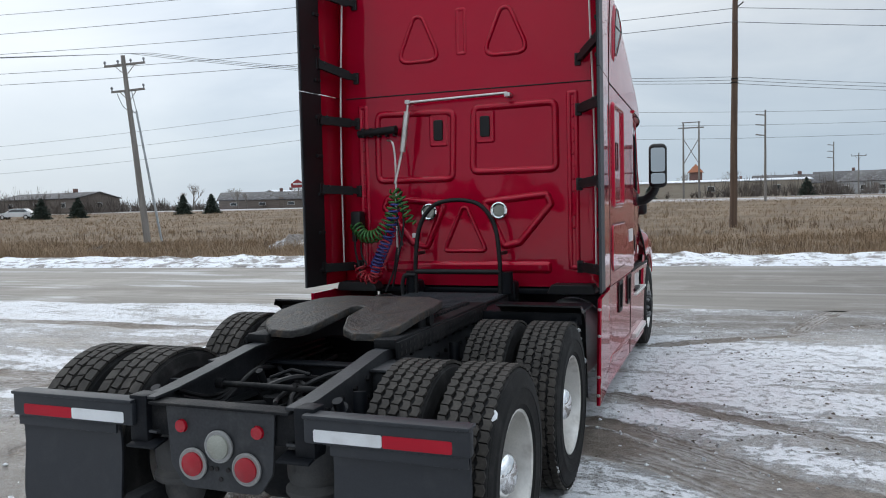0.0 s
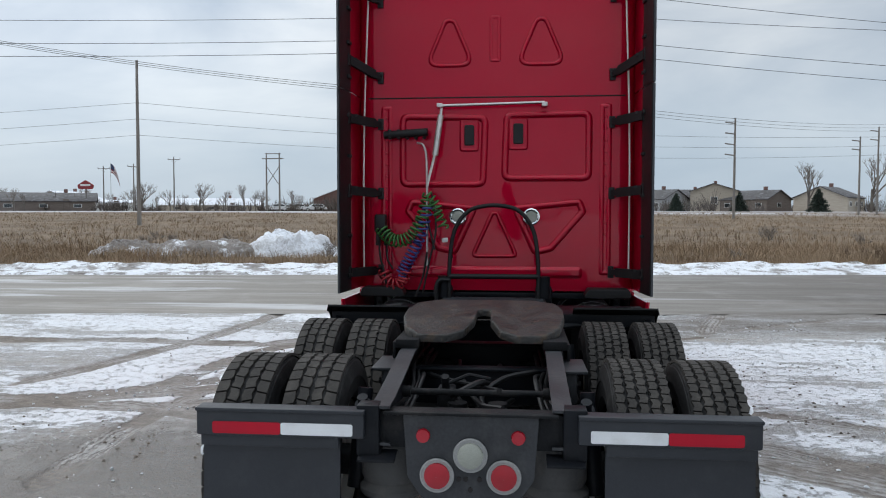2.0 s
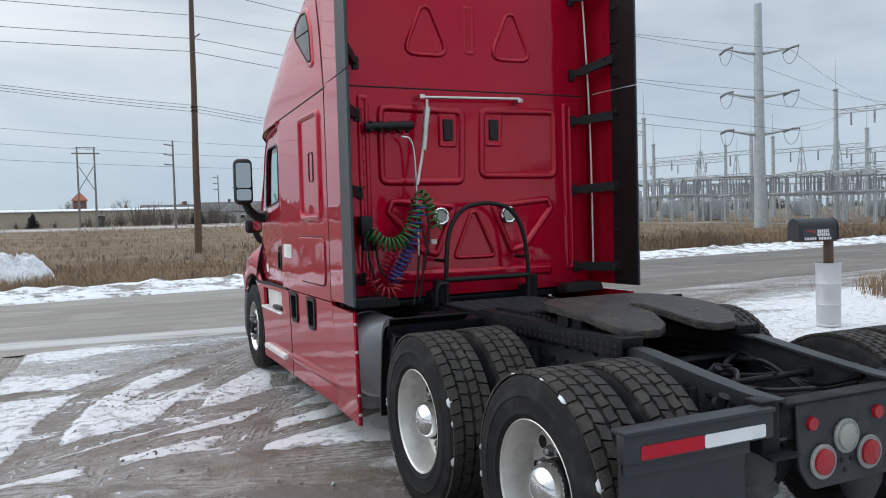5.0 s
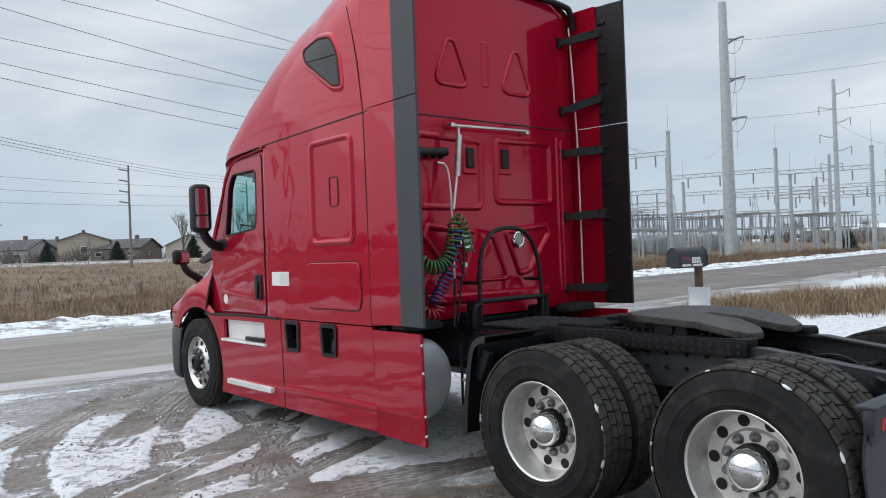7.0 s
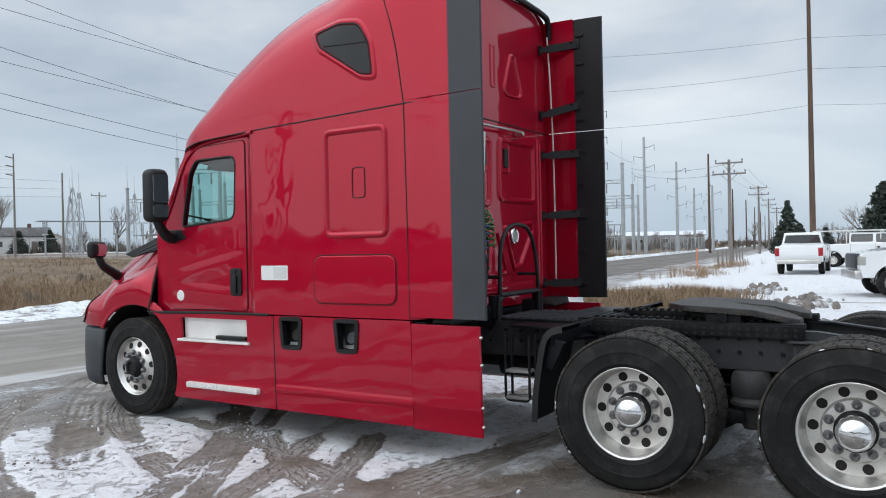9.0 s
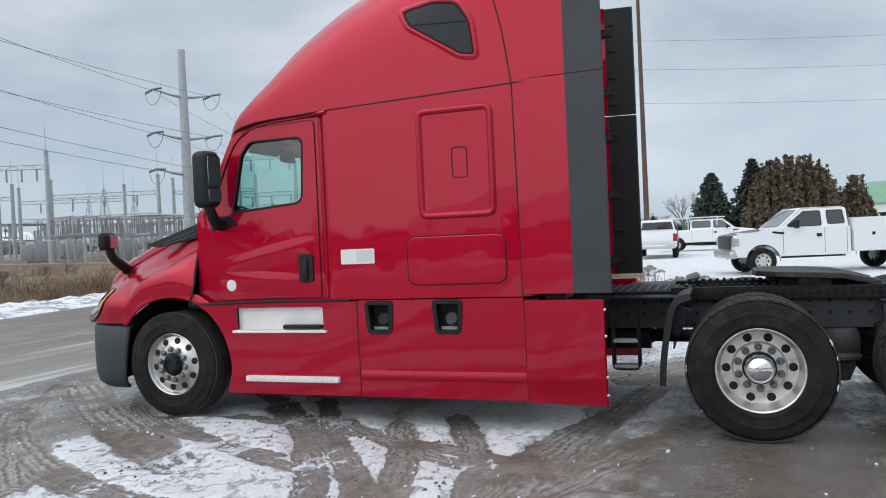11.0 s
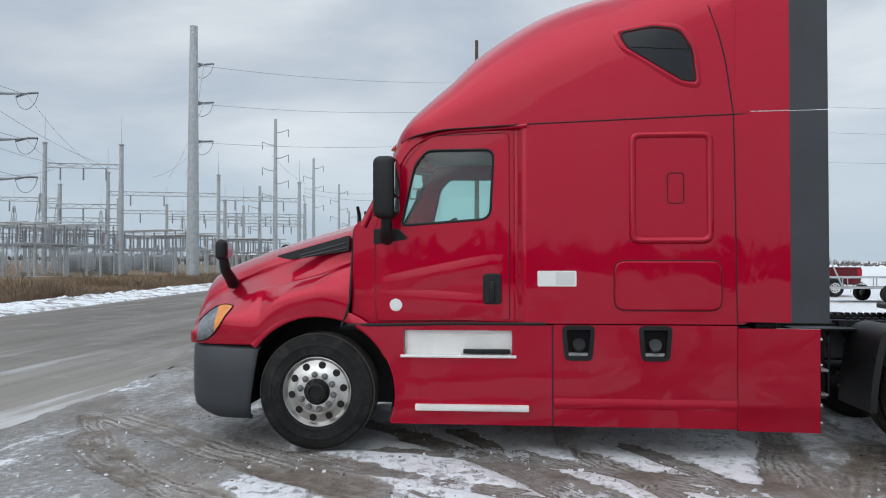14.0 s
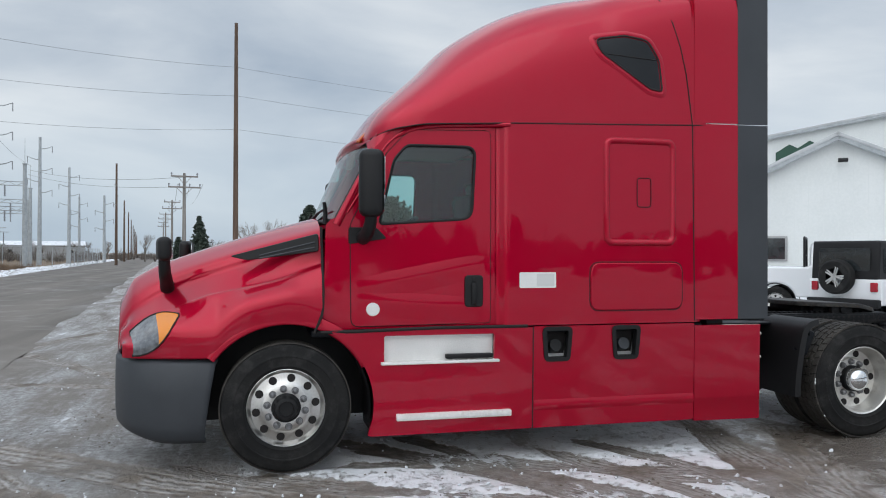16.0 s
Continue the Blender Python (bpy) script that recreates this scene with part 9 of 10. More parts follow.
rng = np.random.default_rng(15)
bushes = []
for k in range(4200):
    a = radians(rng.uniform(-100, 66))
    d = rng.uniform(138, 215)
    x, y = -d * math.sin(a), d * math.cos(a)
    clump = noise.noise(Vector((x * 0.045, y * 0.045, 3))) + 0.5 * noise.noise(Vector((x * 0.16, y * 0.16, 9)))
    if clump < 0.02 or (40 < x < 135 and y < 118):
        continue
    h = (1.4 + 5.0 * min(clump, 0.8)) * rng.uniform(0.7, 1.15)
    bushes.append((x, y, base_z(x, y), h, h * rng.uniform(0.45, 0.7)))
v, fc = twig_mesh(rng, bushes, 26, 0.045)
sc = new("scrub_belt", raw_mesh("scrub_belt", v, fc, SCRUB))
tagged(sc, "grey-brown leafless scrub between the far houses", "scrub", kind="stuff")

# belt of bare trees behind the walked side
bushes = []
for k in range(620):
    a = radians(rng.uniform(165, 262))
    d = rng.uniform(74, 98)
    x, y = d * math.cos(a), 6 + d * math.sin(a)
    h = 2.6 + 2.4 * abs(noise.noise(Vector((a * 9, d * 0.05, 2)))) + 1.5 * noise.noise(Vector((a * 31, 1, 6)))
    bushes.append((x, y, base_z(x, y), max(h, 1.4) * rng.uniform(1.0, 1.5), rng.uniform(0.9, 1.9)))
v, fc = twig_mesh(rng, bushes, 64, 0.10)
tb = new("tree_belt", raw_mesh("tree_belt", v, fc, SCRUB))
tagged(tb, "belt of bare grey-brown trees beyond the yard", "trees", kind="stuff")

# far woods all round the horizon
bushes = []
for k in range(2600):
    a = rng.uniform(0, 2 * math.pi)
    d = rng.uniform(260, 420)
    x, y = d * math.cos(a), d * math.sin(a)
    h = max(2.6 + 2.6 * noise.noise(Vector((a * 14, 0, 0))) + 1.6 * noise.noise(Vector((a * 60, 1, 0))), 0.8)
    bushes.append((x, y, base_z(x, y), h * rng.uniform(0.6, 1.1), rng.uniform(1.5, 3.2)))
v, fc = twig_mesh(rng, bushes, 22, 0.11)
fw = new("far_woods", raw_mesh("far_woods", v, fc, SCRUB))
tagged(fw, "far belt of bare brown woods on the horizon", "woods", kind="stuff")


# dry grass of the field
def grass_sheet(name, seed, count, region, height, width, material, label, blades=6):
    rng = np.random.default_rng(seed)
    v, f = [], []
    for k in range(count):
        x, y = region(rng)
        if x is None:
            continue
        z = ground_z(x, y) - 0.03
        patch = 0.35 + 1.1 * max(0.0, 0.5 + 0.8 * noise.noise(Vector((x * 0.16, y * 0.16, seed))) + 0.4 * noise.noise(Vector((x * 0.6, y * 0.6, seed))))
        for b in range(blades):
            a = rng.uniform(0, 2 * math.pi)
            o = rng.normal(size=2) * 0.10
            L = height * rng.uniform(0.5, 1.15) * patch
            bend = L * rng.uniform(0.15, 0.9)
            w = width * rng.uniform(0.7, 1.3)
            px, py = x + o[0], y + o[1]
            dx, dy = math.cos(a), math.sin(a)
            i = len(v)
            v += [(px - dy * w, py + dx * w, z), (px + dy * w, py - dx * w, z), (px + dx * bend * 0.3 + dy * w * 0.7, py + dy * bend * 0.3 - dx * w * 0.7, z + L * 0.6), (px + dx * bend * 0.3 - dy * w * 0.7, py + dy * bend * 0.3 + dx * w * 0.7, z + L * 0.6), (px + dx * bend, py + dy * bend, z + L)]
            f += [(i, i + 1, i + 2, i + 3), (i + 3, i + 2, i + 4)]
    ob = new(name, raw_mesh(name, v, f, material))
    tagged(ob, label, "grass", kind="stuff")


def field_region(d0, d1, x0, x1):
    def pick(rng):
        x = rng.uniform(x0, x1)
        d = d0 + (d1 - d0) * rng.uniform(0, 1) ** 1.5
        y = road_far(x) + d
        if x > 48 and y > 30 + (x - 48) * 0.2:
            if y > 47:
                return None, None
        return x, y
    return pick


grass_sheet("dry_grass", 1, 15000, field_region(2.8, 15, -42, 75), 0.42, 0.009, STRAW, "tall dry golden grass along the field edge")
grass_sheet("dry_grass", 2, 21000, field_region(12, 80, -95, 75), 0.30, 0.013, STRAW, "dry tan grass of the open field", 4)
grass_sheet("dry_brush", 3, 1300, field_region(3.4, 26, -42, 95), 0.5, 0.012, BRUSH, "dark dry weeds among the grass", 7)


grass_sheet("dry_brush", 7, 2600, field_region(2.6, 7.5, 12, 80), 0.62, 0.013, BRUSH, "dense brown roadside weeds before the substation", 9)


def island(rng):
    c = ((12.2, 9.9, 1.5, 1.2), (13.5, 9.0, 1.6, 1.3), (15.8, 8.2, 1.2, 1.0), (31, 12.2, 4.0, 1.2), (43, 13.6, 8.0, 1.2))[rng.choice(5, p=(0.3, 0.36, 0.2, 0.05, 0.09))]
    return c[0] + rng.normal() * c[2] * 0.5, c[1] + rng.normal() * c[3] * 0.5


grass_sheet("dry_grass", 5, 1700, island, 0.50, 0.008, STRAW, "dry weed clumps at the edge of the yard", 8)

# ---- things on the lot ----
# mailbox on a concrete-filled pipe
mbx = thing("mailbox", "large black metal mailbox on a post in a pale steel drum", "mailbox", (6.73, 8.30, -0.02), -16)
bm = bmesh.new()
lathe_z = [(0.165, 0.0), (0.168, 0.02), (0.160, 0.03), (0.164, 0.30), (0.172, 0.315), (0.164, 0.33), (0.166, 0.60), (0.174, 0.615), (0.166, 0.63), (0.168, 0.88), (0.176, 0.895), (0.176, 0.91), (0.160, 0.912), (0.158, 0.84), (0.001, 0.83)]
loft(bm, [[Vector((r * math.cos(a), r * math.sin(a), z)) for a in (2 * math.pi * i / 32 for i in range(32))] for r, z in lathe_z])
part("drum", bm, TANK, mbx, "pale grey steel drum with rolled hoops")
bm = bmesh.new()
box(bm, (0.02, 0.02, 1.03), (0.10, 0.10, 0.42), 0.008)
box(bm, (-0.20, 0.02, 1.235), (0.62, 0.14, 0.025), 0.005)
part("wooden_post", bm, POLEWOOD, mbx, "short wooden post with a board under the box")
bm = bmesh.new()
loop = [Vector(p) for p in ((-0.14, 0), (0.14, 0), (0.14, 0.17))] + [Vector((0.14 * math.cos(a), 0.17 + 0.14 * math.sin(a))) for a in np.linspace(0.2, math.pi - 0.2, 9)] + [Vector((-0.14, 0.17))]
slab(bm, loop, lambda u, v, h: Vector((-0.24 + h, u, 1.25 + v)), -0.30, 0.30, 0.012)
bx = part("letter_box", bm, RUBBERFLAP, mbx, "black domed letter box")
bm = bmesh.new()
slab(bm, [Vector((u * 1.04, v * 1.03 - 0.004)) for u, v in loop], lambda u, v, h: Vector((0.055 + h, u, 1.25 + v)), 0.0, 0.02, 0.005)
part("lid", bm, RUBBERFLAP, bx, "closed front lid")
bm = bmesh.new()
slab(bm, rrect(-0.26, 1.335, 0.44, 0.155, 0.01, 2), lambda u, v, h: Vector((u, -0.141 - h, v)), 0, 0.003)
pl = part("name_plate", bm, GREYPLASTIC, bx, "dark name plate")
rnd = random.Random(8)
for z0, hh, x0, x1, wd in ((1.375, 0.045, -0.26, -0.08, 0.026), (1.325, 0.045, -0.26, -0.08, 0.026), (1.272, 0.036, -0.46, -0.29, 0.038), (1.272, 0.036, -0.24, -0.07, 0.038)):
    x = x0
    while x < x1:
        bm = bmesh.new()
        w = wd * rnd.uniform(0.6, 1.05)
        box(bm, (x + w / 2, -0.1455, z0), (w, 0.003, hh))
        part("letter_bar", bm, DECAL, pl, "white lettering bar")
        x += w + 0.010
bm = bmesh.new()
slab(bm, [Vector(p) for p in ((-0.46, 1.385), (-0.30, 1.395), (-0.28, 1.33), (-0.33, 1.36))], lambda u, v, h: Vector((u, -0.144 - h, v)), 0, 0.003)
part("red_patch", bm, SIGNRED, pl, "small red swoosh")


def vehicle_wheels(t, ys, half, r=0.39, rim=True):
    for y in ys:
        for s in (-1, 1):
            bm = bmesh.new()
            lathe(bm, [(r * 0.55, -0.12), (r * 0.9, -0.13), (r, -0.09), (r, 0.09), (r * 0.9, 0.13), (r * 0.55, 0.12)], 28)
            w = part("wheel", bm, TYRE, t, loc=(s * (half - 0.12), y, r), rot=(0, 0, 0 if s > 0 else 180))
            bm = bmesh.new()
            lathe(bm, [(r * 0.62, 0.11), (r * 0.60, 0.125), (r * 0.52, 0.10), (r * 0.3, 0.09), (r * 0.18, 0.11), (0.001, 0.112)], 24)
            part("rim", bm, ALUDULL, w)
            # dark discs on the closed rim imitate the shade in its openings
            pieces("rim_hole_disc", cyl(bmesh.new(), (0.085, 0, r * 0.4), (0.102, 0, r * 0.4), r * 0.075, None, 8), SEAM, w, [((0, 0, 0), (45 * k, 0, 0)) for k in range(8)])
            bm = bmesh.new()
            rings = []
            for k in range(15):
                a = math.pi * k / 14
                rings.append([Vector((s * (half + 0.004), y + q * math.cos(a), r + q * math.sin(a))) for q in (r * 1.20, r * 1.26)])
            loft(bm, rings, False)
            part("wheel_arch", bm, BLACKPLASTIC, t)


def pickup(name, label, x, y, rz, paint_mat, bed="open", crew=True, L=5.9, W=2.0, nose_len=0.98):
    """Front towards local +y; origin on the ground below its middle."""
    t = thing(name, label, "pickup truck", (x, y, -0.01), rz, group="parked vehicles")
    at = lambda u, v, h: Vector((h, u, v))
    f = L / 2
    hood, roofz, back_y = 1.28, 1.96, -0.36 if bed == "service" else (-1.0 if crew else -0.2)
    yf, yr = f - nose_len, -f + 1.15
    arc = lambda yc: [(yc + 0.49 * math.cos(q), 0.42 + 0.49 * math.sin(q)) for q in np.linspace(math.pi - 0.25, 0.25, 9)]
    nose = [(f - 0.06, 0.54), (f, 0.80), (f - 0.01, 1.10), (f - 0.10, 1.20), (f - 0.45, hood - 0.01), (f - 1.36, hood + 0.10)]
    if bed == "service":
        low = [(back_y, 0.52)] + arc(yf) + nose + [(back_y, hood + 0.08)]
    else:
        low = [(-f + 0.06, 0.60)] + arc(yr) + arc(yf) + nose + [(back_y, hood + 0.08), (back_y - 0.03, 1.32), (-f, 1.32), (-f - 0.02, 0.9)]
    bm = bmesh.new()
    slab(bm, rounded(low, 0.03, 2), at, -W / 2, W / 2, 0.045)
    body = part("body", bm, paint_mat, t)
    # cab with tumblehome, rounded roof edges and raked screen
    side_lo, side_hi = W / 2 - 0.03, W / 2 - 0.20
    wx = lambda z: side_lo + (side_hi - side_lo) * (z - hood) / (roofz - hood)
    cab = rounded([(f - 1.22, hood + 0.04), (f - 2.02, roofz), (back_y + 0.02, roofz), (back_y, hood + 0.04)], [0.05, 0.18, 0.14, 0.02], 6)
    bm = bmesh.new()
    cab_top = inset(cab, 0.05)
    loft(bm, [[Vector((-wx(q.y) + 0.07, q.x, q.y)) for q in cab_top], [Vector((-wx(q.y) + 0.015, p.x * 0.5 + q.x * 0.5, p.y * 0.6 + q.y * 0.4)) for p, q in zip(cab, cab_top)], [Vector((-wx(q.y) + 0.10, q.x, q.y)) for q in cab], [Vector((wx(q.y) - 0.10, q.x, q.y)) for q in cab],
              [Vector((wx(q.y) - 0.015, p.x * 0.5 + q.x * 0.5, p.y * 0.6 + q.y * 0.4)) for p, q in zip(cab, cab_top)], [Vector((wx(q.y) - 0.07, q.x, q.y)) for q in cab_top]], True, False)
    for sx in (-1, 1):
        bm.faces.new([bm.verts.new((sx * wx(q.y), q.x, q.y)) for q in inset(cab, 0.035)])
    cb = part("cab", bm, paint_mat, t, angle=45)
    mid_y = f - 2.62
    side_w = [[(f - 1.50, hood + 0.12), (f - 2.08, roofz - 0.11), (mid_y + 0.06, roofz - 0.11), (mid_y + 0.06, hood + 0.13)],
              [(mid_y - 0.12, hood + 0.16), (mid_y - 0.12, roofz - 0.11), (back_y + 0.16, roofz - 0.11), (back_y + 0.13, hood + 0.17)]]
    for poly in side_w:
        for s in (-1, 1):
            bm = bmesh.new()
            slab(bm, rounded(poly, 0.05, 3), lambda u, v, h: Vector((s * (wx(v) + h), u, v)), -0.02, 0.004)
            part("side_window", bm, CARGLASS, cb)
            bm = bmesh.new()
            tube(bm, [(s * (wx(q.y) + 0.004), q.x, q.y) for q in rounded(poly, 0.05, 3)], 0.012, 5, True)
            part("window_rubber", bm, BLACKPLASTIC, cb)
    for (y0, z0), (y1, z1), o, nm in (((f - 1.34, hood + 0.13), (f - 1.97, roofz - 0.06), 0.016, "windscreen"), ((back_y, hood + 0.16), (back_y + 0.01, roofz - 0.14), -0.014, "rear_window")):
        bm = bmesh.new()
        loft(bm, [[Vector((-wx(z0) + 0.12, y0 + o, z0 + abs(o))), Vector((0, y0 + 2.5 * o, z0 + abs(o))), Vector((wx(z0) - 0.12, y0 + o, z0 + abs(o)))], [Vector((-wx(z1) + 0.12, y1 + o, z1 + abs(o))), Vector((0, y1 + 2.5 * o, z1 + abs(o))), Vector((wx(z1) - 0.12, y1 + o, z1 + abs(o)))]], False)
        part(nm, bm, CARGLASS, cb)
    for s in (-1, 1):
        for yy in (f - 1.42, mid_y, back_y + 0.10):
            bm = bmesh.new()
            tube(bm, [(s * (W / 2 + 0.001), yy, 0.60), (s * (W / 2 + 0.001), yy, hood + 0.06)], 0.006, 4)
            part("door_gap", bm, SEAM, body)
        bm = bmesh.new()
        box(bm, (s * (W / 2 + 0.012), mid_y + 0.16, 1.13), (0.03, 0.15, 0.10), 0.012)
        part("door_handle", bm, BLACKPLASTIC, body)
        bm = bmesh.new()
        box(bm, (s * (W / 2 + 0.002), f - 1.28, hood - 0.04), (0.02, 0.34, 0.06), 0.01, (8, 0, 0))
        part("fender_vent", bm, BLACKPLASTIC, body)
        bm = bmesh.new()
        box(bm, (s * (W / 2 + 0.13), f - 1.78, hood + 0.20), (0.20, 0.11, 0.26), 0.04, (0, 0, 0), 3)
        box(bm, (s * (W / 2 + 0.02), f - 1.78, hood + 0.13), (0.12, 0.06, 0.06), 0.015)
        part("door_mirror", bm, BLACKPLASTIC, body)
        bm = bmesh.new()
        box(bm, (s * (W / 2 - 0.17), f - 0.07, 1.0), (0.36, 0.17, 0.27), 0.04)
        part("headlamp", bm, LENS_CLEAR, body)
        bm = bmesh.new()
        box(bm, (s * (W / 2 - 0.085), -f + 0.07, 1.05), (0.20, 0.22, 0.38), 0.03)
        part("tail_lamp", bm, LENS_RED, body)
        bm = bmesh.new()
        box(bm, (s * (W / 2 - 0.06), (yf + back_y) / 2 - 0.2, 0.50), (0.10, yf - back_y - 0.7, 0.06), 0.015)
        part("running_board", bm, BLACKPLASTIC, body)
    bm = bmesh.new()
    box(bm, (0, f - 0.01, 0.99), (1.22, 0.14, 0.42), 0.03)
    part("grille", bm, GREYPLASTIC, body)
    bm = bmesh.new()
    box(bm, (0, f + 0.02, 0.62), (W - 0.1, 0.24, 0.24), 0.05)
    part("front_bumper", bm, ALU, body)
    bm = bmesh.new()
    box(bm, (0, -f - 0.02, 0.60), (W - 0.15, 0.20, 0.20), 0.04)
    part("rear_bumper", bm, ALU, body)
    if bed == "open":
        bm = bmesh.new()
        box(bm, (0, -f + 0.98, 1.225), (W - 0.25, 1.75, 0.012))
        part("bed_floor", bm, BLACKPLASTIC, body)
    elif bed == "headache":
        bm = bmesh.new()
        box(bm, (0, -f + 0.98, 1.225), (W - 0.25, 1.75, 0.012))
        part("bed_floor", bm, BLACKPLASTIC, body)
        bm = bmesh.new()
        tube(bm, rounded_loop([(-0.82, back_y - 0.12, 1.30), (-0.82, back_y - 0.12, 2.10), (0.82, back_y - 0.12, 2.10), (0.82, back_y - 0.12, 1.30)], 0.10), 0.028, 8)
        cyl(bm, (-0.82, back_y - 0.12, 1.62), (0.82, back_y - 0.12, 1.62), 0.02, None, 8)
        part("headache_rack", bm, BLACKPLASTIC, t, "black tubular rack behind the cab")
    elif bed == "rack":
        for s in (-1, 1):
            bm = bmesh.new()
            cyl(bm, (s * 0.85, -f + 0.1, 2.07), (s * 0.85, 1.0, 2.07), 0.03, None, 8)
            part("rack_rail", bm, WALLS["white"], t)
        for yy in (-f + 0.2, -1.1, 0.6):
            for s in (-1, 1):
                bm = bmesh.new()
                cyl(bm, (s * 0.9, yy, 1.2), (s * 0.85, yy, 2.05), 0.03, None, 8)
                part("rack_post", bm, WALLS["white"], t)
            bm = bmesh.new()
            cyl(bm, (-0.85, yy, 2.05), (0.85, yy, 2.05), 0.03, None, 8)
            part("rack_crossbar", bm, WALLS["white"], t)
    elif bed == "service":
        for s in (-1, 1):
            bm = bmesh.new()
            slab(bm, rounded([(-f - 0.1, 0.60), (-f + 0.72, 0.60), (-f + 0.75, 1.02), (-f + 1.55, 1.02), (-f + 1.58, 0.60), (-0.42, 0.60), (-0.42, 1.60), (-f - 0.1, 1.60)], 0.03, 3), at, min(s * 0.55, s * 1.08), max(s * 0.55, s * 1.08), 0.02)
            sbx = part("service_body", bm, paint_mat, t, "white service body with tool lockers")
            for y0, y1, z0, z1 in ((-f + 0.0, -f + 0.66, 0.68, 1.55), (-f + 0.72, -1.52, 1.10, 1.54), (-1.46, -0.50, 0.68, 1.54)):
                bm = bmesh.new()
                yc, zc = (y0 + y1) / 2, (z0 + z1) / 2
                slab(bm, rrect(yc, zc, abs(y1 - y0), z1 - z0, 0.02, 2), lambda u, v, h: Vector((s * (1.08 + h), u, v)), 0.0, 0.012)
                lk = part("locker_door", bm, paint_mat, sbx)
                bm = bmesh.new()
                box(bm, (s * 1.098, yc, zc), (0.02, 0.09, 0.09), 0.008)
                part("latch", bm, BLACKPLASTIC, lk)
        bm = bmesh.new()
        box(bm, (0, -f + 0.9, 0.95), (1.2, 2.0, 0.3), 0.02)
        part("bed_floor", bm, STEELDARK, t)
    vehicle_wheels(t, (yf, yr), W / 2, 0.40)
    return t


pickup("pickup_truck", "white extended-cab pickup with a tool-locker service body", 19.45, 1.85, 15, WHITEPAINT, "service", L=6.0, nose_len=0.82)
pickup("pickup_truck", "white pickup truck with a dark tailgate window", 35.5, 8.0, -88, WHITEPAINT, "open")
pickup("pickup_truck", "white pickup truck with a rack, door roundel", 44.0, 5.6, 178, WHITEPAINT, "rack")
pickup("pickup_truck", "dark red pickup truck parked on the snowy lot", 29.0, -4.3, 4, MAROON, "open")
pickup("pickup_truck", "white pickup truck with a black headache rack", 10.09, -5.34, 139, WHITEPAINT, "headache")


def estate_car(label, x, y, rz, paint_mat, L=4.6, W=1.78, roofz=1.45):
    t = thing("parked_car", label, "car", (x, y, base_z(x, y) + 0.02), rz, group="parked vehicles")
    f = L / 2
    at = lambda u, v, h: Vector((h, u, v))
    bm = bmesh.new()
    slab(bm, rounded([(-f, 0.40), (f, 0.36), (f + 0.02, 0.66), (f - 0.25, 0.80), (f - 1.2, 0.92), (-f + 0.3, 0.95), (-f - 0.02, 0.85)], 0.08, 3), at, -W / 2, W / 2, 0.06)
    body = part("body", bm, paint_mat, t)
    cab = [(f - 1.15, 0.90), (f - 1.95, roofz - 0.03), (f - 2.3, roofz), (-f + 1.0, roofz - 0.02), (-f + 0.25, 0.92)]
    wx = lambda z: W / 2 - 0.05 - 0.20 * (z - 0.9) / (roofz - 0.9)
    bm = bmesh.new()
    loft(bm, [[Vector((-wx(z), y_, z)) for y_, z in cab], [Vector((wx(z), y_, z)) for y_, z in cab]], True, True)
    cb = part("cabin", bm, paint_mat, t)
    for s in (-1, 1):
        bm = bmesh.new()
        slab(bm, rounded([(f - 1.4, 0.97), (f - 2.0, roofz - 0.09), (-f + 1.05, roofz - 0.10), (-f + 0.5, 0.98)], 0.05, 3), lambda u, v, h: Vector((s * (wx(v) + h), u, v)), -0.02, 0.006)
        part("side_window", bm, CARGLASS, cb)
        bm = bmesh.new()
        box(bm, (s * (W / 2 - 0.2), -f - 0.01, 0.74), (0.30, 0.06, 0.13), 0.02)
        part("tail_lamp", bm, LENS_RED, body)
        bm = bmesh.new()
        box(bm, (s * (W / 2 - 0.2), f + 0.0, 0.66), (0.30, 0.06, 0.12), 0.02)
        part("headlamp", bm, LENS_CLEAR, body)
    for (y0, z0), (y1, z1), o in (((f - 1.22, 0.95), (f - 1.90, roofz - 0.07), 0.012), ((-f + 0.30, 0.97), (-f + 0.95, roofz - 0.06), -0.012)):
        bm = bmesh.new()
        loft(bm, [[Vector((-wx(z0) + 0.1, y0 + o, z0 + 0.01)), Vector((wx(z0) - 0.1, y0 + o, z0 + 0.01))], [Vector((-wx(z1) + 0.08, y1 + o, z1 + 0.01)), Vector((wx(z1) - 0.08, y1 + o, z1 + 0.01))]], False)
        part("windscreen", bm, CARGLASS, cb)
    vehicle_wheels(t, (f - 0.85, -f + 0.85), W / 2, 0.32)
    return t


estate_car("silver saloon car on the lot", 21.5, -8.8, 150, SILVER)
rnd = random.Random(31)
for x, y in ((-92, 72), (-86, 75.5), (-45.5, 142.7), (-42, 143.8), (-38.5, 144.4)):
    estate_car(rnd.choice(("white car parked across the field", "silver car parked across the field")), x, y, 90 + rnd.uniform(-8, 8) + 24, rnd.choice((WHITEPAINT, SILVER, WHITEPAINT)))

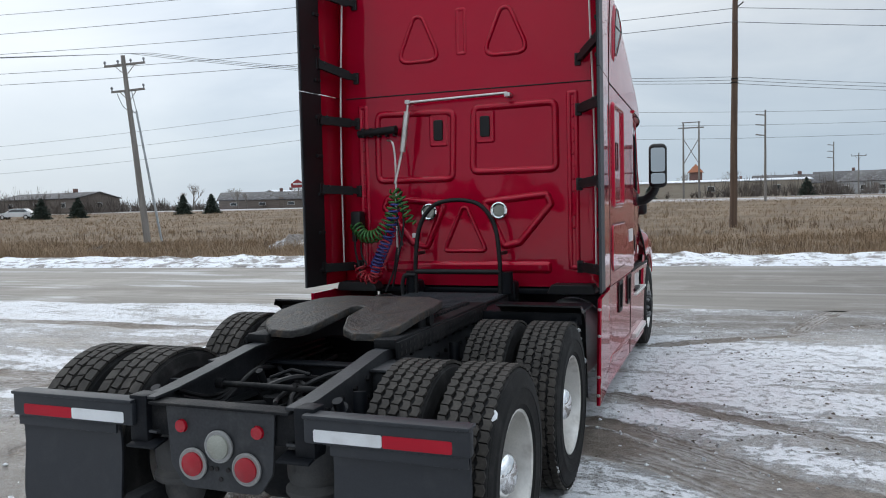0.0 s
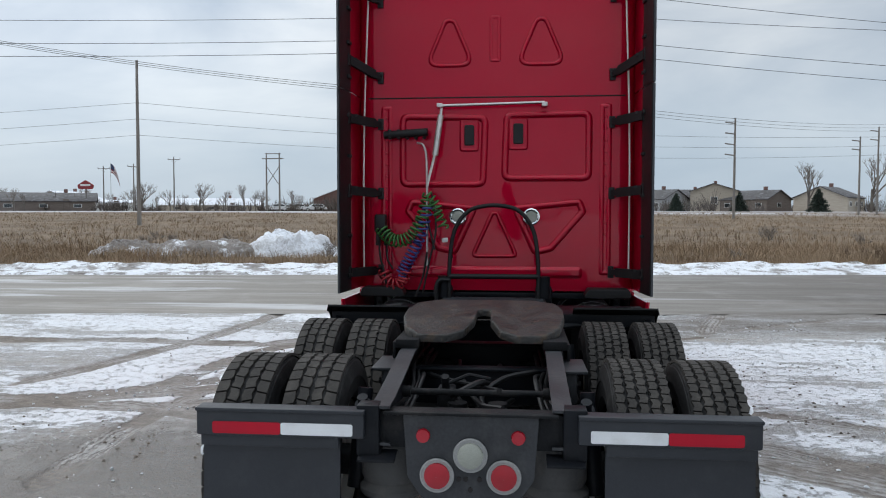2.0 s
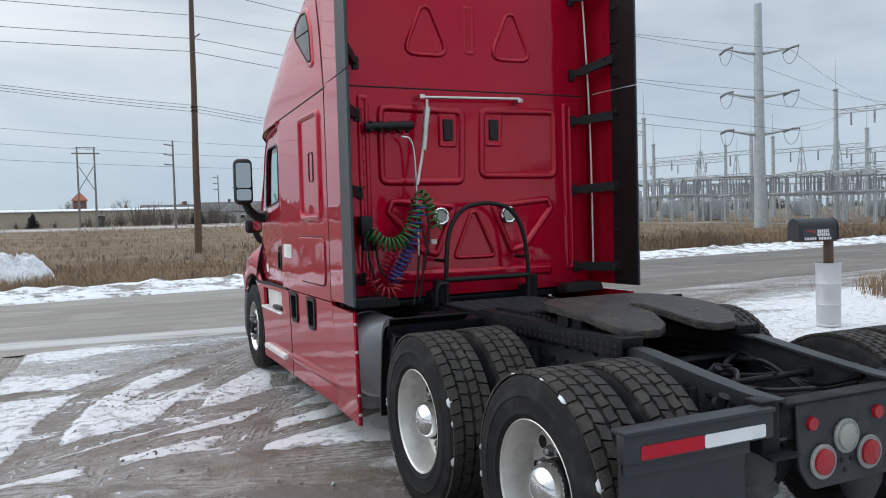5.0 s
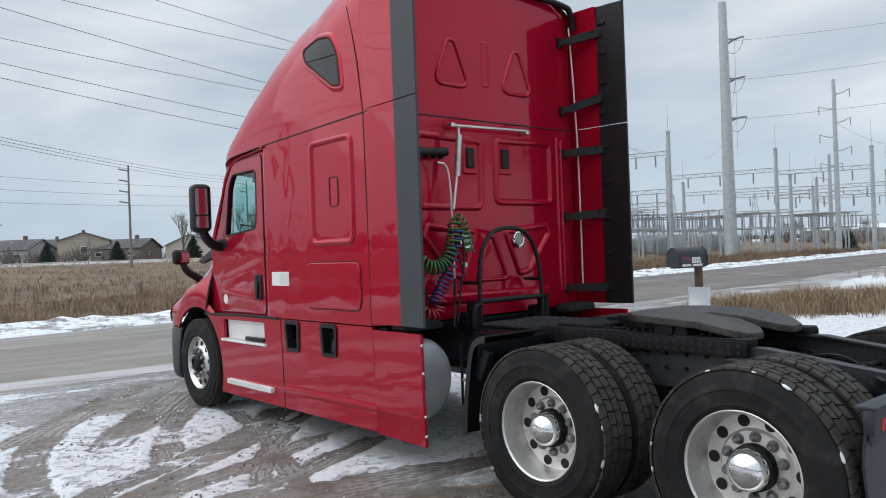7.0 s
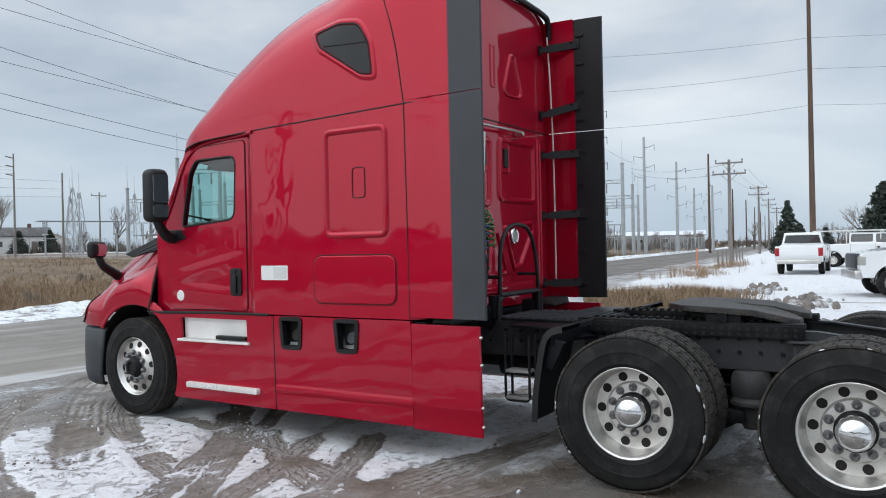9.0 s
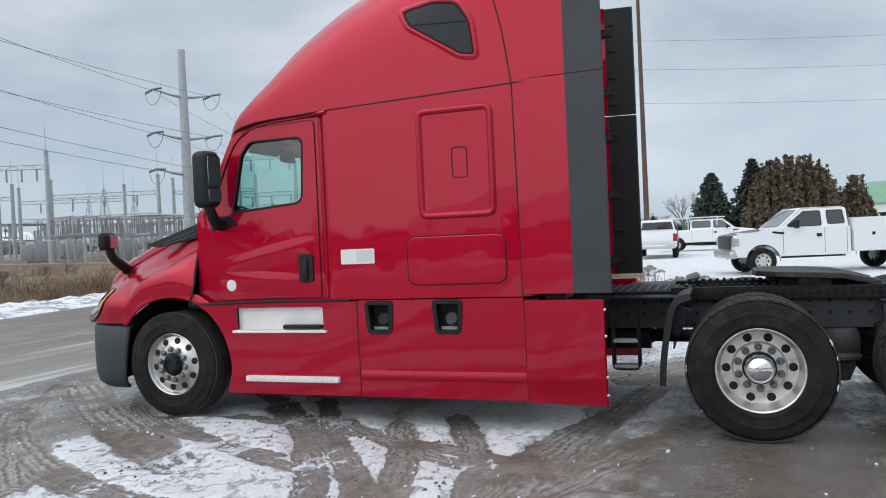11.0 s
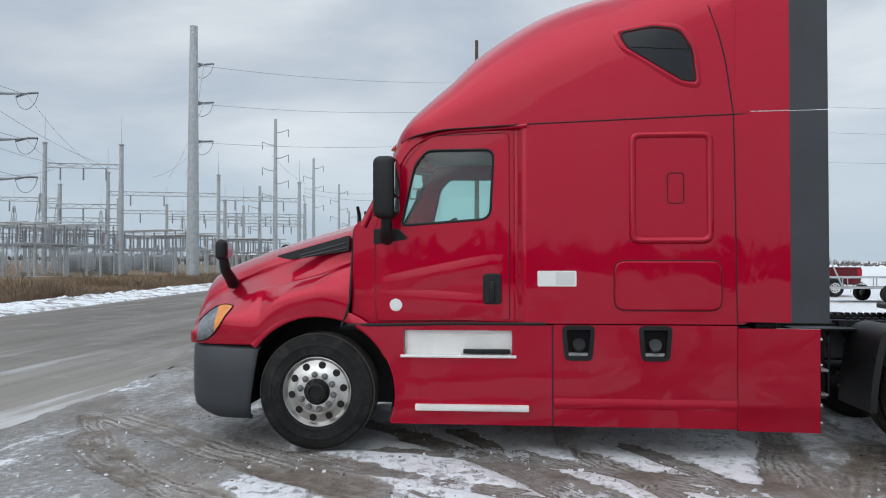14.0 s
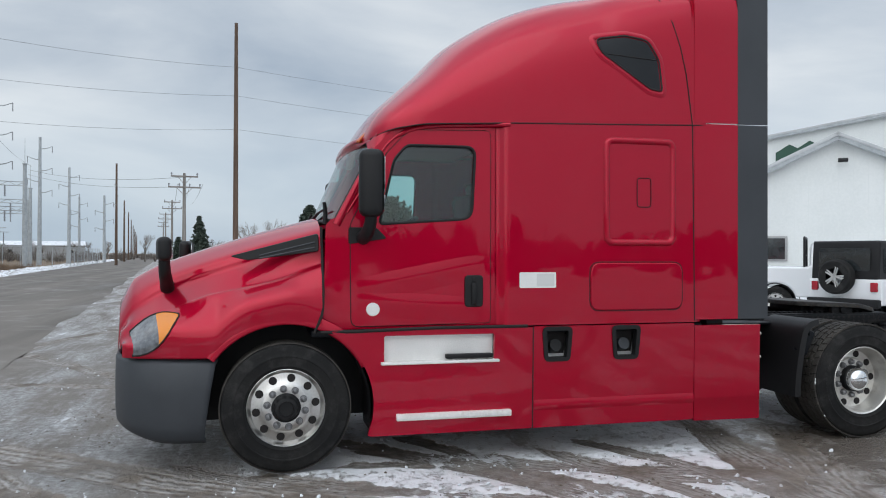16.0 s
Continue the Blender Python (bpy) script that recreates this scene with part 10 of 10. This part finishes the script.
# off-road wagon with a spare wheel on its tailgate
jp = thing("off_road_car", "white and black boxy off-road car with a tailgate spare wheel", "car", (7.92, -4.46, -0.01), -161, group="parked vehicles")
at = lambda u, v, h: Vector((h, u, v))
bm = bmesh.new()
slab(bm, rounded([(-1.95, 0.55), (1.9, 0.55), (1.95, 1.05), (0.75, 1.12), (-1.97, 1.12)], 0.05, 3), at, -0.80, 0.80, 0.04)
jb = part("body", bm, WHITEPAINT, jp)
bm = bmesh.new()
slab(bm, rounded([(0.72, 1.10), (0.45, 1.92), (-1.9, 1.95), (-1.97, 1.10)], 0.06, 3), at, -0.74, 0.74, 0.06)
jh = part("hard_top", bm, BLACKPLASTIC, jp, "black hard top")
for s in (-1, 1):
    for y0, y1 in ((-1.75, -0.95), (-0.85, -0.15), (-0.08, 0.42)):
        bm = bmesh.new()
        slab(bm, rrect((y0 + y1) / 2, 1.52, y1 - y0, 0.54, 0.05, 3), lambda u, v, h: Vector((s * (0.74 + h), u, v)), 0, 0.008)
        part("side_window", bm, CARGLASS, jh)
    bm = bmesh.new()
    box(bm, (s * 0.66, -1.98, 0.95), (0.15, 0.06, 0.20), 0.02)
    part("tail_lamp", bm, LENS_RED, jb)
    for yy in (-1.15, 1.25):
        bm = bmesh.new()
        rings = []
        for k in range(11):
            a = math.pi * (0.06 + 0.88 * k / 10)
            rings.append([Vector((s * xx, yy + q * math.cos(a), 0.42 + q * math.sin(a))) for xx, q in ((0.78, 0.50), (0.98, 0.50), (0.98, 0.56), (0.78, 0.60))])
        loft(bm, rings, True, True)
        part("fender", bm, GREYPLASTIC, jb, "dark grey fender flare")
bm = bmesh.new()
slab(bm, rrect(0, 1.54, 1.15, 0.50, 0.06, 3), lambda u, v, h: Vector((u, -1.965 - h, v)), 0, 0.012)
part("rear_window", bm, CARGLASS, jh)
bm = bmesh.new()
lathe(bm, [(0.19, -0.10), (0.34, -0.12), (0.38, -0.08), (0.38, 0.08), (0.34, 0.12), (0.19, 0.10)], 30)
sp = part("spare_wheel", bm, TYRE, jp, "spare wheel with alloy spokes", loc=(-0.08, -2.12, 1.16), rot=(0, 0, -90))
bm = bmesh.new()
for k in range(5):
    a = 2 * math.pi * k / 5
    for o in (-0.16, 0.16):
        box(bm, (0.09, 0.13 * math.cos(a + o), 0.13 * math.sin(a + o)), (0.03, 0.20, 0.034), 0.008, (math.degrees(a + o * 0.4), 0, 0))
cyl(bm, (0.07, 0, 0), (0.115, 0, 0), 0.06, None, 14)
part("spoke", bm, ALU, sp)
bm = bmesh.new()
box(bm, (0, -2.02, 0.60), (1.6, 0.16, 0.18), 0.03)
part("rear_bumper", bm, BLACKPLASTIC, jb)
vehicle_wheels(jp, (1.25, -1.15), 0.96, 0.40)

# flat utility trailer frame
ut = thing("utility_trailer", "grey tubular utility trailer standing on the lot", "trailer", (24.0, -6.0, 0), 8, group="parked vehicles")
bm = bmesh.new()
for z in (0.55, 0.95):
    for s in (-1, 1):
        cyl(bm, (s * 0.85, -1.8, z), (s * 0.85, 1.8, z), 0.03, None, 6)
    for yy in (-1.8, 1.8):
        cyl(bm, (-0.85, yy, z), (0.85, yy, z), 0.03, None, 6)
for yy in (-1.8, -0.6, 0.6, 1.8):
    for s in (-1, 1):
        cyl(bm, (s * 0.85, yy, 0.55), (s * 0.85, yy, 0.95), 0.025, None, 6)
cyl(bm, (0.85, 1.8, 0.6), (0.85, 2.4, 1.9), 0.03, None, 6)
cyl(bm, (-0.85, 1.8, 0.6), (-0.85, 2.4, 1.9), 0.03, None, 6)
cyl(bm, (-0.85, 2.4, 1.9), (0.85, 2.4, 1.9), 0.03, None, 6)
part("frame", bm, GALV, ut)
bm = bmesh.new()
box(bm, (0, 0, 0.55), (1.7, 3.6, 0.04), 0.01)
part("deck", bm, POLEGREY, ut)
vehicle_wheels(ut, (0.0,), 1.0, 0.32)

# marker stake, short fence posts and rubble
t = thing("marker_stake", "thin orange marker stake in the snow", "marker", (40.5, 14.4, -0.02))
bm = bmesh.new()
cyl(bm, (0, 0, 0), (0, 0, 1.25), 0.035, None, 8)
part("stake", bm, ORANGE, t)
for k in range(8):
    t = thing("fence_post", "short dark weathered wooden fence post", "fence post", (46 + 2.6 * k, 14.4 + 0.28 * k, -0.03), group="short fence posts")
    bm = bmesh.new()
    cyl(bm, (0, 0, 0), (0.03 * math.sin(k * 3), 0, 1.05 + 0.1 * math.sin(k * 5)), 0.07, 0.06, 8)
    part("post", bm, POLEGREY, t)
rng = np.random.default_rng(17)
bm = bmesh.new()
for k in range(260):
    c = ((9.0, 4.3, 1.6, 0.6), (14.5, 5.6, 2.6, 0.7), (20, 7.4, 2.8, 0.7))[k % 3]
    x, y = c[0] + rng.normal() * c[2] * 0.5, c[1] + rng.normal() * c[3] * 0.5
    s = rng.uniform(0.04, 0.16)
    m4 = Matrix.Translation((x, y, s * 0.35 + ground_z(x, y))) @ Euler(rng.uniform(0, 6, 3)).to_matrix().to_4x4() @ Matrix.Diagonal((s, s * rng.uniform(0.6, 1.2), s * rng.uniform(0.5, 0.9), 1))
    bmesh.ops.create_icosphere(bm, subdivisions=1, radius=1, matrix=m4)
rb = part("frozen_rubble", bm, DIRTYSNOW)
tagged(rb, "frozen clods of dirt and snow at the yard edge", "rubble", kind="stuff")
# clods pressed up beside the wheel tracks
bm = bmesh.new()
for k in range(260):
    tr_ = TRACKS[k % len(TRACKS)]
    a = math.atan2(tr_[5] - tr_[1], tr_[4] - tr_[0]) + rng.uniform(-1, 1) * min(tr_[6] / tr_[2], 3)
    r = tr_[2] + rng.choice((-1, 1)) * (tr_[3] * 0.6 + abs(rng.normal()) * 0.10)
    x, y = tr_[0] + r * math.cos(a), tr_[1] + r * math.sin(a)
    if not (-7 < x < 12 and -1 < y < 13):
        continue
    s = rng.uniform(0.006, 0.018)
    m4 = Matrix.Translation((x, y, s * 0.3 + ground_z(x, y))) @ Euler(rng.uniform(0, 6, 3)).to_matrix().to_4x4() @ Matrix.Diagonal((s * 1.4, s, s * 0.7, 1))
    bmesh.ops.create_icosphere(bm, subdivisions=1, radius=1, matrix=m4)
cl = part("track_clods", bm, SNOW)
tagged(cl, "small frozen clods of snow along the wheel tracks", "snow clods", kind="stuff")
